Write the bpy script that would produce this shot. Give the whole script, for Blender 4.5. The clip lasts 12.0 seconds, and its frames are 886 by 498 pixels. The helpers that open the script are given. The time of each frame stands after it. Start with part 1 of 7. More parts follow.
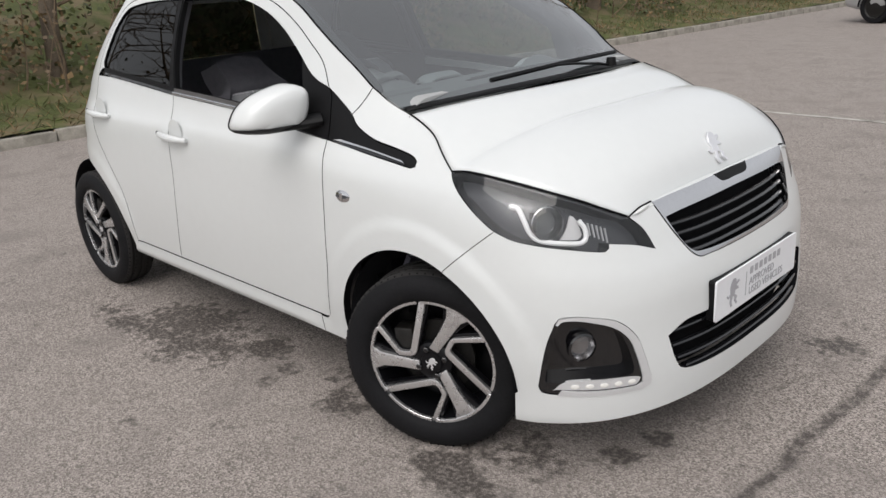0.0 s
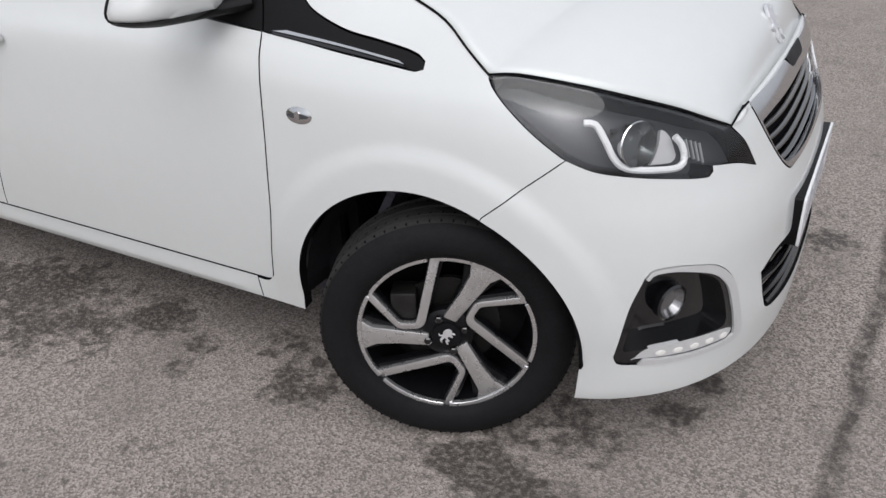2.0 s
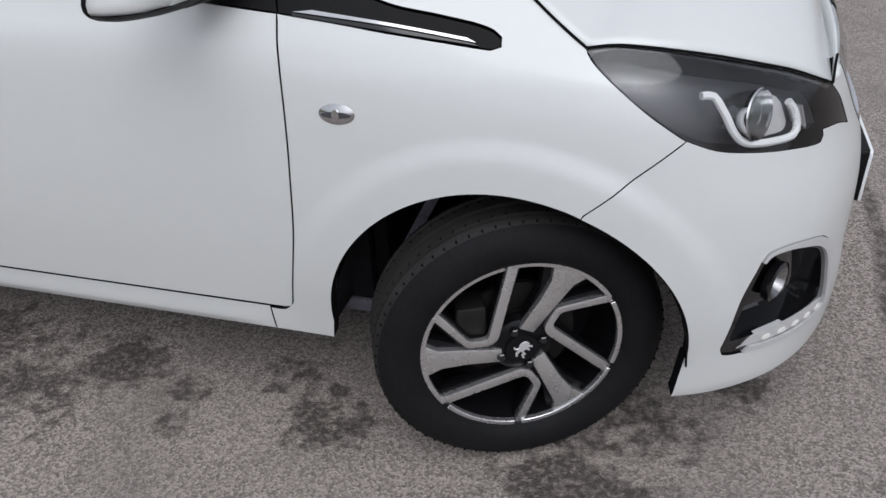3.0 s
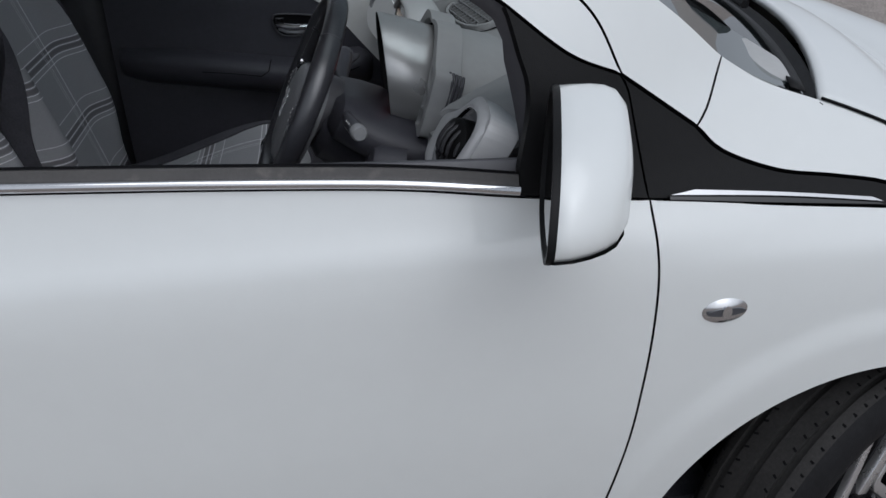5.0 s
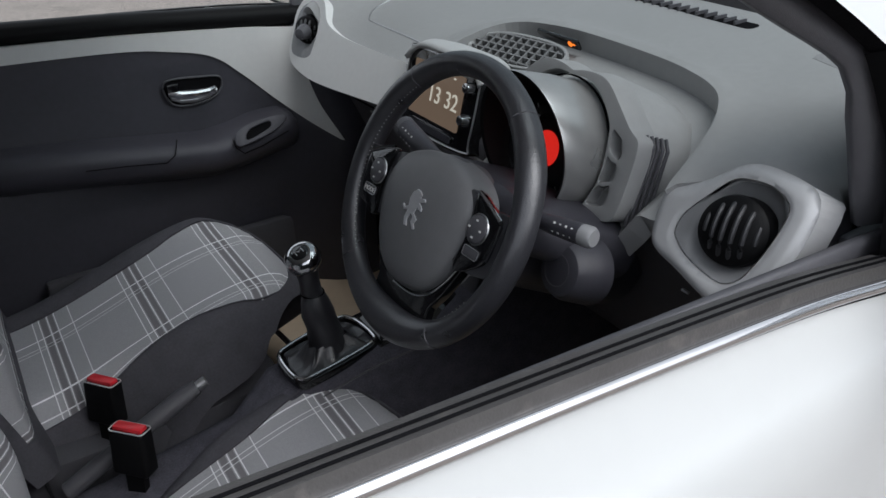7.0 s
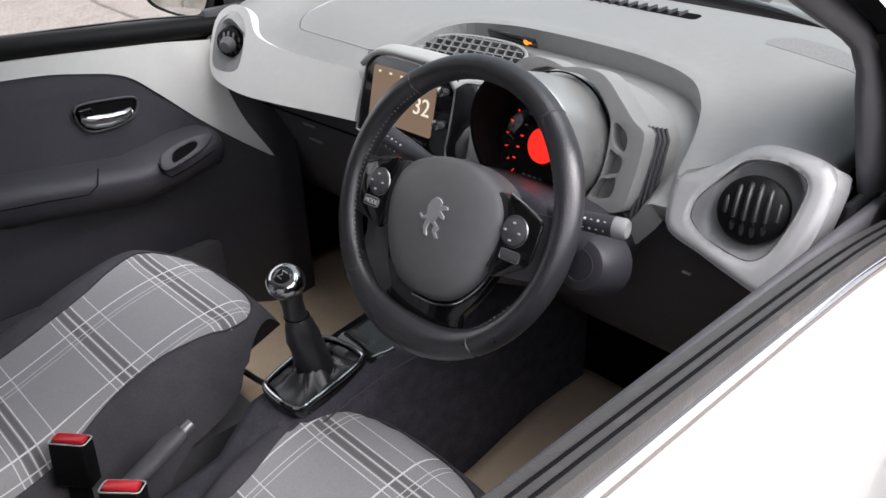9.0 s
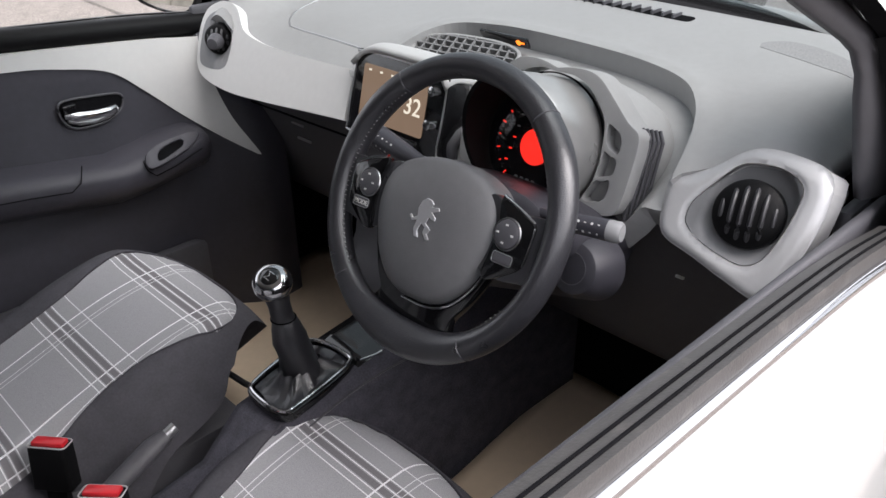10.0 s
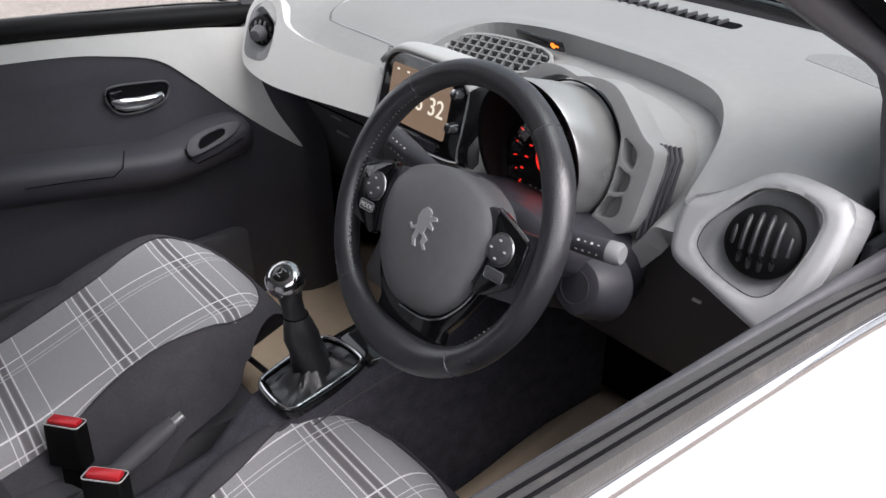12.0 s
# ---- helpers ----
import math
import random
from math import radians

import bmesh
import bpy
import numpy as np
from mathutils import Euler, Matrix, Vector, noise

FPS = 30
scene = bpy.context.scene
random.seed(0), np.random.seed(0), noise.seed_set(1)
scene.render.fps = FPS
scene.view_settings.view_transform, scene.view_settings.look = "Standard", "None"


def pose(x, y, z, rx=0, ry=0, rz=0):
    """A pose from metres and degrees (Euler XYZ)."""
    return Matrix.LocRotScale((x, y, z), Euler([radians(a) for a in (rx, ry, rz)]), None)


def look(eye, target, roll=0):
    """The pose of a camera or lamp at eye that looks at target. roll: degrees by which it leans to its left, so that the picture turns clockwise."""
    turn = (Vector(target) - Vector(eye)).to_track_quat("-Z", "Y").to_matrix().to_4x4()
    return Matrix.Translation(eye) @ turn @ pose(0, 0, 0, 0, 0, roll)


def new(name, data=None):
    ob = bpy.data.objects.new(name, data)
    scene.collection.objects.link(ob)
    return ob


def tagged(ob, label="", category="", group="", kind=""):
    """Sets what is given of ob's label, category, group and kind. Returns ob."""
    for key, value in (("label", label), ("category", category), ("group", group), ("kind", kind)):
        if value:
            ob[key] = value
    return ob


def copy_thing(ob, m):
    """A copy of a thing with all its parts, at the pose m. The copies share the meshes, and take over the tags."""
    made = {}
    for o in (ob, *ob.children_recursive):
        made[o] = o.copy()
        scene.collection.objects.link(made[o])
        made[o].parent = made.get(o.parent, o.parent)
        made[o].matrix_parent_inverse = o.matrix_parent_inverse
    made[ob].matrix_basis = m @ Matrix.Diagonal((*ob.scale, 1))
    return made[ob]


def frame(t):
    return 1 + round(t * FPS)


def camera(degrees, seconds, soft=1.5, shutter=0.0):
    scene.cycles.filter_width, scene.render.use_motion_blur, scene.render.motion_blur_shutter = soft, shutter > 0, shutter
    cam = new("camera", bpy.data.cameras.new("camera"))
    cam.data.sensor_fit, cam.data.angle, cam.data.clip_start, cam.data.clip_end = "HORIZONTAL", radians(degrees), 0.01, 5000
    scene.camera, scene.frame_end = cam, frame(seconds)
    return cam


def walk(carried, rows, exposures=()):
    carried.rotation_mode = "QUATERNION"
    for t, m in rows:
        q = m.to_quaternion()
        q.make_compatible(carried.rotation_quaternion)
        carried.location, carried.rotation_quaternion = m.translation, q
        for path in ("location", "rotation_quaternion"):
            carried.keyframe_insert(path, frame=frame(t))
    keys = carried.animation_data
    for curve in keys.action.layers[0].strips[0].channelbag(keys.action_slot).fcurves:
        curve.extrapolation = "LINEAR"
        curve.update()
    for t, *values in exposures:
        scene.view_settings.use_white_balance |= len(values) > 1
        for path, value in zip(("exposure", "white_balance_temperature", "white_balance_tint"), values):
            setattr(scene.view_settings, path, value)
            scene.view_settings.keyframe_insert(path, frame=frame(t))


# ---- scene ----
# camera
cam = camera(58.5, 12.0)
EXPOSURES = ((0, .42, 6500, 11), (1.5, .37, 6400, 11), (2.5, .22, 6150, 12), (4.3, -.08, 6000, 10), (5.5, -.08, 5900, 10), (6.5, .32, 6100, 10), (7.2, .82, 6100, 10), (8.8, 1.62, 6450, 15), (12, 1.62, 6450, 15))
PATH = [
    (0, (1.564, -2.199, 1.377), (0.207, -0.884, 0.722), -3.8),
    (0.5, (1.396, -2.13, 1.365), (0.127, -0.769, 0.632), -3.5),
    (1, (1.204, -2.051, 1.334), (0.033, -0.657, 0.506), -3.7),
    (1.5, (0.992, -1.998, 1.329), (-0.046, -0.56, 0.405), -3.3),
    (2, (0.725, -2.016, 1.304), (-0.149, -0.5, 0.336), -2.4),
    (2.5, (0.476, -2.002, 1.302), (-0.212, -0.438, 0.263), -2.8),
    (2.7, (0.373, -1.974, 1.281), (-0.237, -0.399, 0.211), -3.0),
    (4.3, (-0.457, -1.811, 1.336), (-0.526, -0.109, 0.287), -2.2),
    (4.5, (-0.576, -1.747, 1.326), (-0.566, -0.026, 0.308), -2.0),
    (5, (-0.821, -1.61, 1.367), (-0.578, 0.112, 0.379), -1.1),
    (5.5, (-1.041, -1.473, 1.354), (-0.575, 0.234, 0.421), -1.1),
    (6, (-1.187, -1.356, 1.368), (-0.535, 0.295, 0.445), -1.2),
    (6.5, (-1.274, -1.164, 1.356), (-0.49, 0.414, 0.411), -1.5),
    (7, (-1.327, -1.056, 1.36), (-0.41, 0.424, 0.375), -1.8),
    (8.8, (-1.469, -0.925, 1.36), (-0.278, 0.348, 0.378), -1.7),
    (9, (-1.476, -0.913, 1.36), (-0.266, 0.338, 0.374), -1.5),
    (9.5, (-1.48, -0.9, 1.355), (-0.244, 0.327, 0.372), -0.9),
    (10, (-1.468, -0.899, 1.352), (-0.234, 0.331, 0.369), -0.5),
    (10.5, (-1.448, -0.898, 1.352), (-0.233, 0.342, 0.36), -0.2),
    (11, (-1.423, -0.905, 1.352), (-0.246, 0.363, 0.35), -0.1),
    (11.5, (-1.399, -0.919, 1.359), (-0.267, 0.386, 0.351), -0.2),
    (12, (-1.379, -0.937, 1.363), (-0.299, 0.412, 0.356), -0.5),
]
walk(cam, [(t, look(eye, target, roll)) for t, eye, target, roll in PATH], EXPOSURES)

# ---- daylight: an even, bright overcast sky ----
SUN_EL, SUN_AZ = radians(40), radians(156)
world = bpy.data.worlds.new("sky")
scene.world = world
world.use_nodes = True
wn = world.node_tree.nodes
sky = wn.new("ShaderNodeTexSky")
sky.sky_type = "NISHITA"
sky.sun_disc = False
sky.sun_elevation, sky.sun_rotation = SUN_EL, SUN_AZ
sky.air_density, sky.dust_density, sky.ozone_density = 1.0, 6.0, 1.0
soft = wn.new("ShaderNodeHueSaturation")
soft.inputs["Saturation"].default_value = 0.18
world.node_tree.links.new(sky.outputs[0], soft.inputs["Color"])
cloud = wn.new("ShaderNodeMix")            # thin, even cloud over the clear sky
cloud.data_type = "RGBA"
cloud.inputs[0].default_value = .55
cloud.inputs[7].default_value = (6.0, 6.2, 6.5, 1)
world.node_tree.links.new(soft.outputs[0], cloud.inputs[6])
world.node_tree.links.new(cloud.outputs[2], wn["Background"].inputs["Color"])
wn["Background"].inputs["Strength"].default_value = 0.115
sun = new("sun", bpy.data.lights.new("sun", "SUN"))
sun.data.energy, sun.data.angle, sun.data.color = 1.15, radians(50), (1, .97, .93)
sun.matrix_world = look((0, 0, 30), (30 * math.sin(SUN_AZ) * -.5, -30 * math.cos(SUN_AZ) * .5, 0))


# ---- materials ----
def mat(name, color, rough=.5, metal=0.0, coat=0.0, var=.12, scale=8.0, bump=0.0, bump_scale=200.0, dirt=None, spec=.5, dirt_scale=3.0, dirt_lo=.55, rough_var=.08):
    """A painted, moulded or woven surface: colour with variation at two scales, uneven gloss and a fine relief."""
    m = bpy.data.materials.new(name)
    m.use_nodes = True
    nt = m.node_tree
    p = nt.nodes["Principled BSDF"]
    tc = nt.nodes.new("ShaderNodeTexCoord")

    def noise_tex(s, detail=4.0, src="Object"):
        t = nt.nodes.new("ShaderNodeTexNoise")
        t.inputs["Scale"].default_value, t.inputs["Detail"].default_value = s, detail
        nt.links.new(tc.outputs[src], t.inputs["Vector"])
        return t
    n1, n2 = noise_tex(scale), noise_tex(scale * 9)
    add = nt.nodes.new("ShaderNodeMath")
    add.operation = "ADD"
    nt.links.new(n1.outputs[0], add.inputs[0])
    nt.links.new(n2.outputs[0], add.inputs[1])
    mr = nt.nodes.new("ShaderNodeMapRange")
    mr.inputs[1].default_value, mr.inputs[2].default_value = .6, 1.4
    mr.inputs[3].default_value, mr.inputs[4].default_value = 1 - var, 1 + var
    nt.links.new(add.outputs[0], mr.inputs[0])
    mul = nt.nodes.new("ShaderNodeVectorMath")
    mul.operation = "SCALE"
    mul.inputs[0].default_value = color
    nt.links.new(mr.outputs[0], mul.inputs["Scale"])
    out = mul.outputs[0]
    if dirt:
        dn = noise_tex(dirt_scale, 8.0)
        dr = nt.nodes.new("ShaderNodeMapRange")
        dr.inputs[1].default_value, dr.inputs[2].default_value = dirt_lo, dirt_lo + .2
        nt.links.new(dn.outputs[0], dr.inputs[0])
        mx = nt.nodes.new("ShaderNodeMix")
        mx.data_type = "RGBA"
        mx.inputs[7].default_value = (*dirt, 1)
        nt.links.new(dr.outputs[0], mx.inputs[0])
        nt.links.new(out, mx.inputs[6])
        out = mx.outputs[2]
    nt.links.new(out, p.inputs["Base Color"])
    rr = nt.nodes.new("ShaderNodeMapRange")
    rr.inputs[3].default_value, rr.inputs[4].default_value = max(.02, rough - rough_var), min(1, rough + rough_var)
    nt.links.new(n1.outputs[0], rr.inputs[0])
    nt.links.new(rr.outputs[0], p.inputs["Roughness"])
    p.inputs["Metallic"].default_value = metal
    p.inputs["Specular IOR Level"].default_value = spec
    p.inputs["Coat Weight"].default_value = coat
    p.inputs["Coat Roughness"].default_value = .03
    if bump:
        b = nt.nodes.new("ShaderNodeBump")
        b.inputs["Strength"].default_value = bump
        b.inputs["Distance"].default_value = .002
        nt.links.new(noise_tex(bump_scale, 2.0).outputs[0], b.inputs["Height"])
        nt.links.new(b.outputs[0], p.inputs["Normal"])
    return m


def glass_mat(name, tint, rough=.0, ior=1.45):
    """A thin pane: lets light through with a tint and mirrors by Fresnel."""
    m = bpy.data.materials.new(name)
    m.use_nodes = True
    nt = m.node_tree
    nt.nodes.remove(nt.nodes["Principled BSDF"])
    tr, gl, lw, pw5, fr, mx = (nt.nodes.new("ShaderNode" + k) for k in ("BsdfTransparent", "BsdfGlossy", "LayerWeight", "Math", "MapRange", "MixShader"))
    tr.inputs[0].default_value = (*tint, 1)
    gl.inputs["Roughness"].default_value = rough
    lw.inputs[0].default_value = .5
    pw5.operation = "POWER"
    pw5.inputs[1].default_value = 5
    nt.links.new(lw.outputs["Facing"], pw5.inputs[0])
    nt.links.new(pw5.outputs[0], fr.inputs[0])
    fr.inputs[3].default_value, fr.inputs[4].default_value = ((ior - 1) / (ior + 1)) ** 2, 1
    nt.links.new(fr.outputs[0], mx.inputs[0])
    nt.links.new(tr.outputs[0], mx.inputs[1])
    nt.links.new(gl.outputs[0], mx.inputs[2])
    nt.links.new(mx.outputs[0], nt.nodes["Material Output"].inputs[0])
    return m


def glow_mat(name, color, strength):
    m = bpy.data.materials.new(name)
    m.use_nodes = True
    p = m.node_tree.nodes["Principled BSDF"]
    p.inputs["Base Color"].default_value = (*[c * .3 for c in color], 1)
    p.inputs["Emission Color"].default_value = (*color, 1)
    p.inputs["Emission Strength"].default_value = strength
    p.inputs["Roughness"].default_value = .2
    return m


WHITE = mat("white_paint", (.590, .604, .600), .32, coat=.6, var=.015, scale=3, rough_var=.04)
BLACK = mat("black_plastic", (.0055, .0055, .006), .48, spec=.14, var=.2, scale=12, bump=.15, bump_scale=600)
GLOSS = mat("gloss_black", (.006, .006, .007), .08, coat=.5, var=.1, rough_var=.03)
# black for liners and recesses; on panel edges it stands in for gap shade
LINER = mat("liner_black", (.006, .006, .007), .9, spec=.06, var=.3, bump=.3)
CHROME = mat("chrome", (.62, .62, .63), .12, 1.0, var=.03, rough_var=.05)
SATIN = mat("satin_silver", (.50, .50, .51), .32, .9, var=.05, scale=20)
RUBBER = mat("tyre_rubber", (.009, .009, .010), .66, spec=.12, var=.3, scale=14, bump=.3, bump_scale=300, dirt=(.022, .020, .019), dirt_scale=9, dirt_lo=.62)
ALLOY = mat("machined_alloy", (.62, .615, .62), .28, .85, var=.06, scale=30, rough_var=.06)
RIMBLACK = mat("black_rim_paint", (.005, .005, .006), .3, spec=.15, coat=.08, var=.2)
DUSTY = mat("dusty_tread", (.021, .020, .0195), .75, spec=.2, var=.3, scale=20, bump=.3, bump_scale=300)
IRON = mat("brake_iron", (.014, .013, .012), .5, .5, var=.4, scale=25)
SEAL = mat("dusty_seal_rubber", (.062, .059, .058), .42, var=.15, scale=25, bump=.2, bump_scale=400, dirt=(.13, .12, .112), dirt_scale=30, dirt_lo=.6)
GUIDE = mat("frosted_light_guide", (.78, .79, .80), .3, var=.03)
TRIM = mat("grained_trim", (.078, .077, .086), .44, spec=.6, var=.12, scale=9, bump=.35, bump_scale=900)
DASH = mat("dash_grey", (.335, .337, .335), .52, var=.05, scale=9, bump=.3, bump_scale=1100)
PALE = mat("pale_trim", (.72, .72, .705), .55, var=.03, scale=9, bump=.1, bump_scale=900)
SATTRIM = mat("satin_bezel", (.52, .52, .525), .40, .15, var=.04, scale=12)
PADGREY = mat("airbag_grey", (.165, .165, .172), .42, spec=.6, var=.08, scale=9, bump=.25, bump_scale=900)
LEATHER = mat("black_leather", (.030, .030, .035), .30, spec=1.0, var=.2, scale=16, bump=.22, bump_scale=520)
CLOTH = mat("black_cloth", (.088, .086, .098), .9, var=.2, scale=30, bump=.5, bump_scale=1200, spec=.2)
CARPET = mat("dark_carpet", (.088, .086, .104), .95, var=.4, scale=40, bump=.6, bump_scale=500, spec=.1)
PAPER = mat("kraft_paper", (.74, .59, .43), .75, var=.06, scale=6, bump=.2, bump_scale=60, dirt=(.64, .50, .35), dirt_scale=5, dirt_lo=.58)
RED = mat("red_plastic", (.62, .02, .03), .35, var=.08, coat=.2)
PLATE = mat("plate_white", (.72, .73, .75), .35, coat=.3, var=.03, scale=20)
INK = mat("grey_ink", (.34, .34, .36), .5, var=.1)
BADGE = mat("badge_chrome", (.72, .72, .74), .3, .6, var=.05, scale=30)
WARN = glow_mat("amber_light", (1.0, .22, .02), .7)
REDGLOW = glow_mat("red_dial_light", (.9, .025, .015), .45)
LED = glow_mat("daytime_lamp", (1.0, .97, .92), .30)
GLASS = glass_mat("windscreen_glass", (.38, .44, .45), ior=3.3)
CLEAR = glass_mat("clear_glass", (.93, .95, .94))
DARKGLASS = glass_mat("tinted_glass", (.04, .045, .045))
LENS = glass_mat("lamp_lens", (.92, .92, .92), ior=1.65)
CARD = mat("door_card_black", (.052, .051, .063), .46, spec=.45, var=.12, scale=9, bump=.35, bump_scale=900)
COLUMN = mat("column_black", (.046, .045, .055), .42, spec=.5, var=.1, scale=9, bump=.25, bump_scale=900)
SMOKE = mat("smoked_hood", (.46, .46, .455), .30, .6, spec=.7, var=.05)
SHELL = mat("screen_shell_grey", (.50, .505, .50), .45, var=.03, scale=9, bump=.1, bump_scale=900)
SILVER = mat("silver_car_paint", (.45, .46, .47), .35, .5, coat=.5, var=.03)
FIN = mat("vent_fin_black", (.026, .026, .029), .42, spec=.6, var=.1)
FOGBOWL = mat("fog_reflector", (.30, .30, .31), .18, .9, var=.1, scale=20)
TAILRED = mat("red_lamp", (.35, .01, .01), .15, coat=.5)
MIRROR = mat("mirror_glass", (.85, .87, .88), .02, 1.0, var=.0, rough_var=0.0)
LAMPGREY = mat("lamp_housing", (.058, .060, .068), .34, .2, var=.1, scale=20)


# ---- shape of the car's skin ----
from mathutils.geometry import delaunay_2d_cdt as cdt


def spl(*kn):
    """A smooth curve through (x, y) knots, monotone between them."""
    xs = np.array(kn[0::2], float)
    ys = np.array(kn[1::2], float)
    d = np.diff(ys) / np.diff(xs)
    m = np.concatenate([[d[0]], np.where(d[:-1] * d[1:] > 0, 2 * d[:-1] * d[1:] / (d[:-1] + d[1:] + 1e-12), 0), [d[-1]]])

    def f(x):
        x = np.clip(np.asarray(x, float), xs[0], xs[-1])
        i = np.clip(np.searchsorted(xs, x) - 1, 0, len(xs) - 2)
        h = xs[i + 1] - xs[i]
        t = (x - xs[i]) / h
        return (ys[i] * (1 + 2 * t) * (1 - t) ** 2 + m[i] * h * t * (1 - t) ** 2
                + ys[i + 1] * t * t * (3 - 2 * t) + m[i + 1] * h * t * t * (t - 1))
    return f


def sstep(a, b, x):
    t = np.clip((np.asarray(x, float) - a) / (b - a), 0, 1)
    return t * t * (3 - 2 * t)


# half widths at the front wing and at the doors, nose and tail overhang, all by height
B_WING = spl(.12, .72, .2, .762, .25, .768, .30, .772, .40, .783, .5, .789, .6, .789, .7, .783, .76, .775, .82, .758, .87, .722, .92, .68, .96, .635, 1.0, .585, 1.06, .52, 1.46, .4)
B_DOOR = spl(.12, .70, .24, .758, .30, .766, .34, .771, .5, .786, .6, .790, .7, .789, .8, .785, .86, .776, .91, .752, .95, .736, 1.0, .722, 1.1, .692, 1.2, .656, 1.3, .615, 1.4, .565, 1.46, .52)
NOSE = spl(.12, .58, .2, .640, .3, .645, .45, .635, .53, .630, .6, .614, .66, .590, .73, .563, .77, .544, .84, .48, .9, .38, .95, .28, 1.0, .18, 1.06, .1)
TAIL = spl(.12, .76, .3, .82, .5, .84, .7, .83, .9, .80, 1.0, .76, 1.1, .68, 1.2, .56, 1.3, .40, 1.36, .30, 1.46, .15)
XR, RU, NF, NR = -1.9, .78, 2.85, 3.0
ARCHES = ((-.04, .285), (-2.33, .285))


def half(x, z):
    k = sstep(-.6, .15, x)
    w = B_DOOR(z) * (1 - k) + B_WING(z) * k
    for cx, cz in ARCHES:
        r = np.hypot(x - cx, z - cz)
        w = w + .0085 * sstep(.455, .405, r) * sstep(.22, .42, z)
    return w


def body(u, z, inset=0.0):
    """The skin of the car's right side, wrapped from the tail along the side to the nose: u runs along it, z is the height."""
    u, z = np.asarray(u, float), np.asarray(z, float)
    w = half(u, z)
    pf = np.clip(u / RU, 0, math.pi / 2)
    pr = np.clip((XR - u) / RU, 0, math.pi / 2)
    a, c = NOSE(z), TAIL(z)
    rf = ((np.sin(pf) / a) ** NF + (np.cos(pf) / w) ** NF) ** (-1 / NF)
    rr = ((np.sin(pr) / c) ** NR + (np.cos(pr) / w) ** NR) ** (-1 / NR)
    x = np.where(u > 0, rf * np.sin(pf), np.where(u < XR, XR - rr * np.sin(pr), u))
    y = -np.where(u > 0, rf * np.cos(pf), np.where(u < XR, rr * np.cos(pr), w))
    p = np.stack([x, y, z + 0 * x], -1)
    if inset:
        p = p - inset * body_normal(u, z)
    return p


def body_normal(u, z):
    e = 2e-3
    n = np.cross(body(u + e, z) - body(u - e, z), body(u, z + e) - body(u, z - e))
    return n / np.linalg.norm(n, axis=-1, keepdims=True)


def at(x, y):
    """Where along the skin a place in plan lies."""
    return RU * math.atan2(x, -y) if x > 0 else (XR - RU * math.atan2(XR - x, -y) if x < XR else x)


# ---- building tools ----
def empty(name, label, category, group="", kind=""):
    return tagged(new(name), label, category, group, kind)


def mesh_ob(name, verts, faces, material, parent=None, label="", smooth=True, normals=None):
    me = bpy.data.meshes.new(name)
    me.from_pydata([tuple(v) for v in verts], [], [tuple(f) for f in faces])
    me.materials.append(material)
    if smooth:
        me.polygons.foreach_set("use_smooth", [True] * len(me.polygons))
    me.update()
    if normals is not None:
        me.normals_split_custom_set(normals)
    ob = new(name, me)
    if parent:
        ob.parent = parent
    return tagged(ob, label)


def part(name, bm, material, parent, label="", sharp=35, bevel=0.0, seg=2, mats=()):
    """Links a bmesh as one mesh object under a thing or a part."""
    bmesh.ops.recalc_face_normals(bm, faces=bm.faces)
    if bevel:
        es = [e for e in bm.edges if len(e.link_faces) == 2 and e.calc_face_angle(0) > radians(30)]
        bmesh.ops.bevel(bm, geom=es, offset=bevel, segments=seg, profile=.5, affect="EDGES", clamp_overlap=True)
    for f in bm.faces:
        f.smooth = True
    for e in bm.edges:
        if len(e.link_faces) == 2 and e.calc_face_angle(0) > radians(sharp):
            e.smooth = False
    me = bpy.data.meshes.new(name)
    bm.to_mesh(me)
    bm.free()
    me.materials.append(material)
    for m in mats:
        me.materials.append(m)
    ob = new(name, me)
    if parent:
        ob.parent = parent
    return tagged(ob, label)


def box(sx, sy, sz, at_=(0, 0, 0), rot=(0, 0, 0), bm=None, taper=1.0):
    bm = bm or bmesh.new()
    m = pose(*at_, *rot) @ Matrix.Diagonal((sx, sy, sz, 1))
    vs = bmesh.ops.create_cube(bm, size=1, matrix=Matrix())["verts"]
    for v in vs:
        if v.co.z > 0:
            v.co.x *= taper
            v.co.y *= taper
        v.co = m @ v.co
    return bm


def rod(pts, r, seg=10, bm=None, caps=True, radii=None, closed=False, flat=1.0, up=(0, 0, 1)):
    """A tube along the points."""
    bm = bm or bmesh.new()
    pts = [Vector(p) for p in pts]
    rings = []
    n = len(pts)
    for i, p in enumerate(pts):
        a = pts[(i - 1) % n] if closed or i else p
        b = pts[(i + 1) % n] if closed or i < n - 1 else p
        d = (b - a).normalized()
        s = d.cross(Vector(up))
        if s.length < 1e-3:
            s = d.cross(Vector((1, 0, 0)))
        s.normalize()
        t = s.cross(d).normalized()
        rr = radii[i] if radii else r
        rings.append([bm.verts.new(p + s * math.cos(k * 2 * math.pi / seg) * rr + t * math.sin(k * 2 * math.pi / seg) * rr * flat) for k in range(seg)])
    for i in range(n if closed else n - 1):
        q, w = rings[i], rings[(i + 1) % n]
        for k in range(seg):
            bm.faces.new((q[k], q[(k + 1) % seg], w[(k + 1) % seg], w[k]))
    if caps and not closed:
        bm.faces.new(rings[0][::-1])
        bm.faces.new(rings[-1])
    return bm


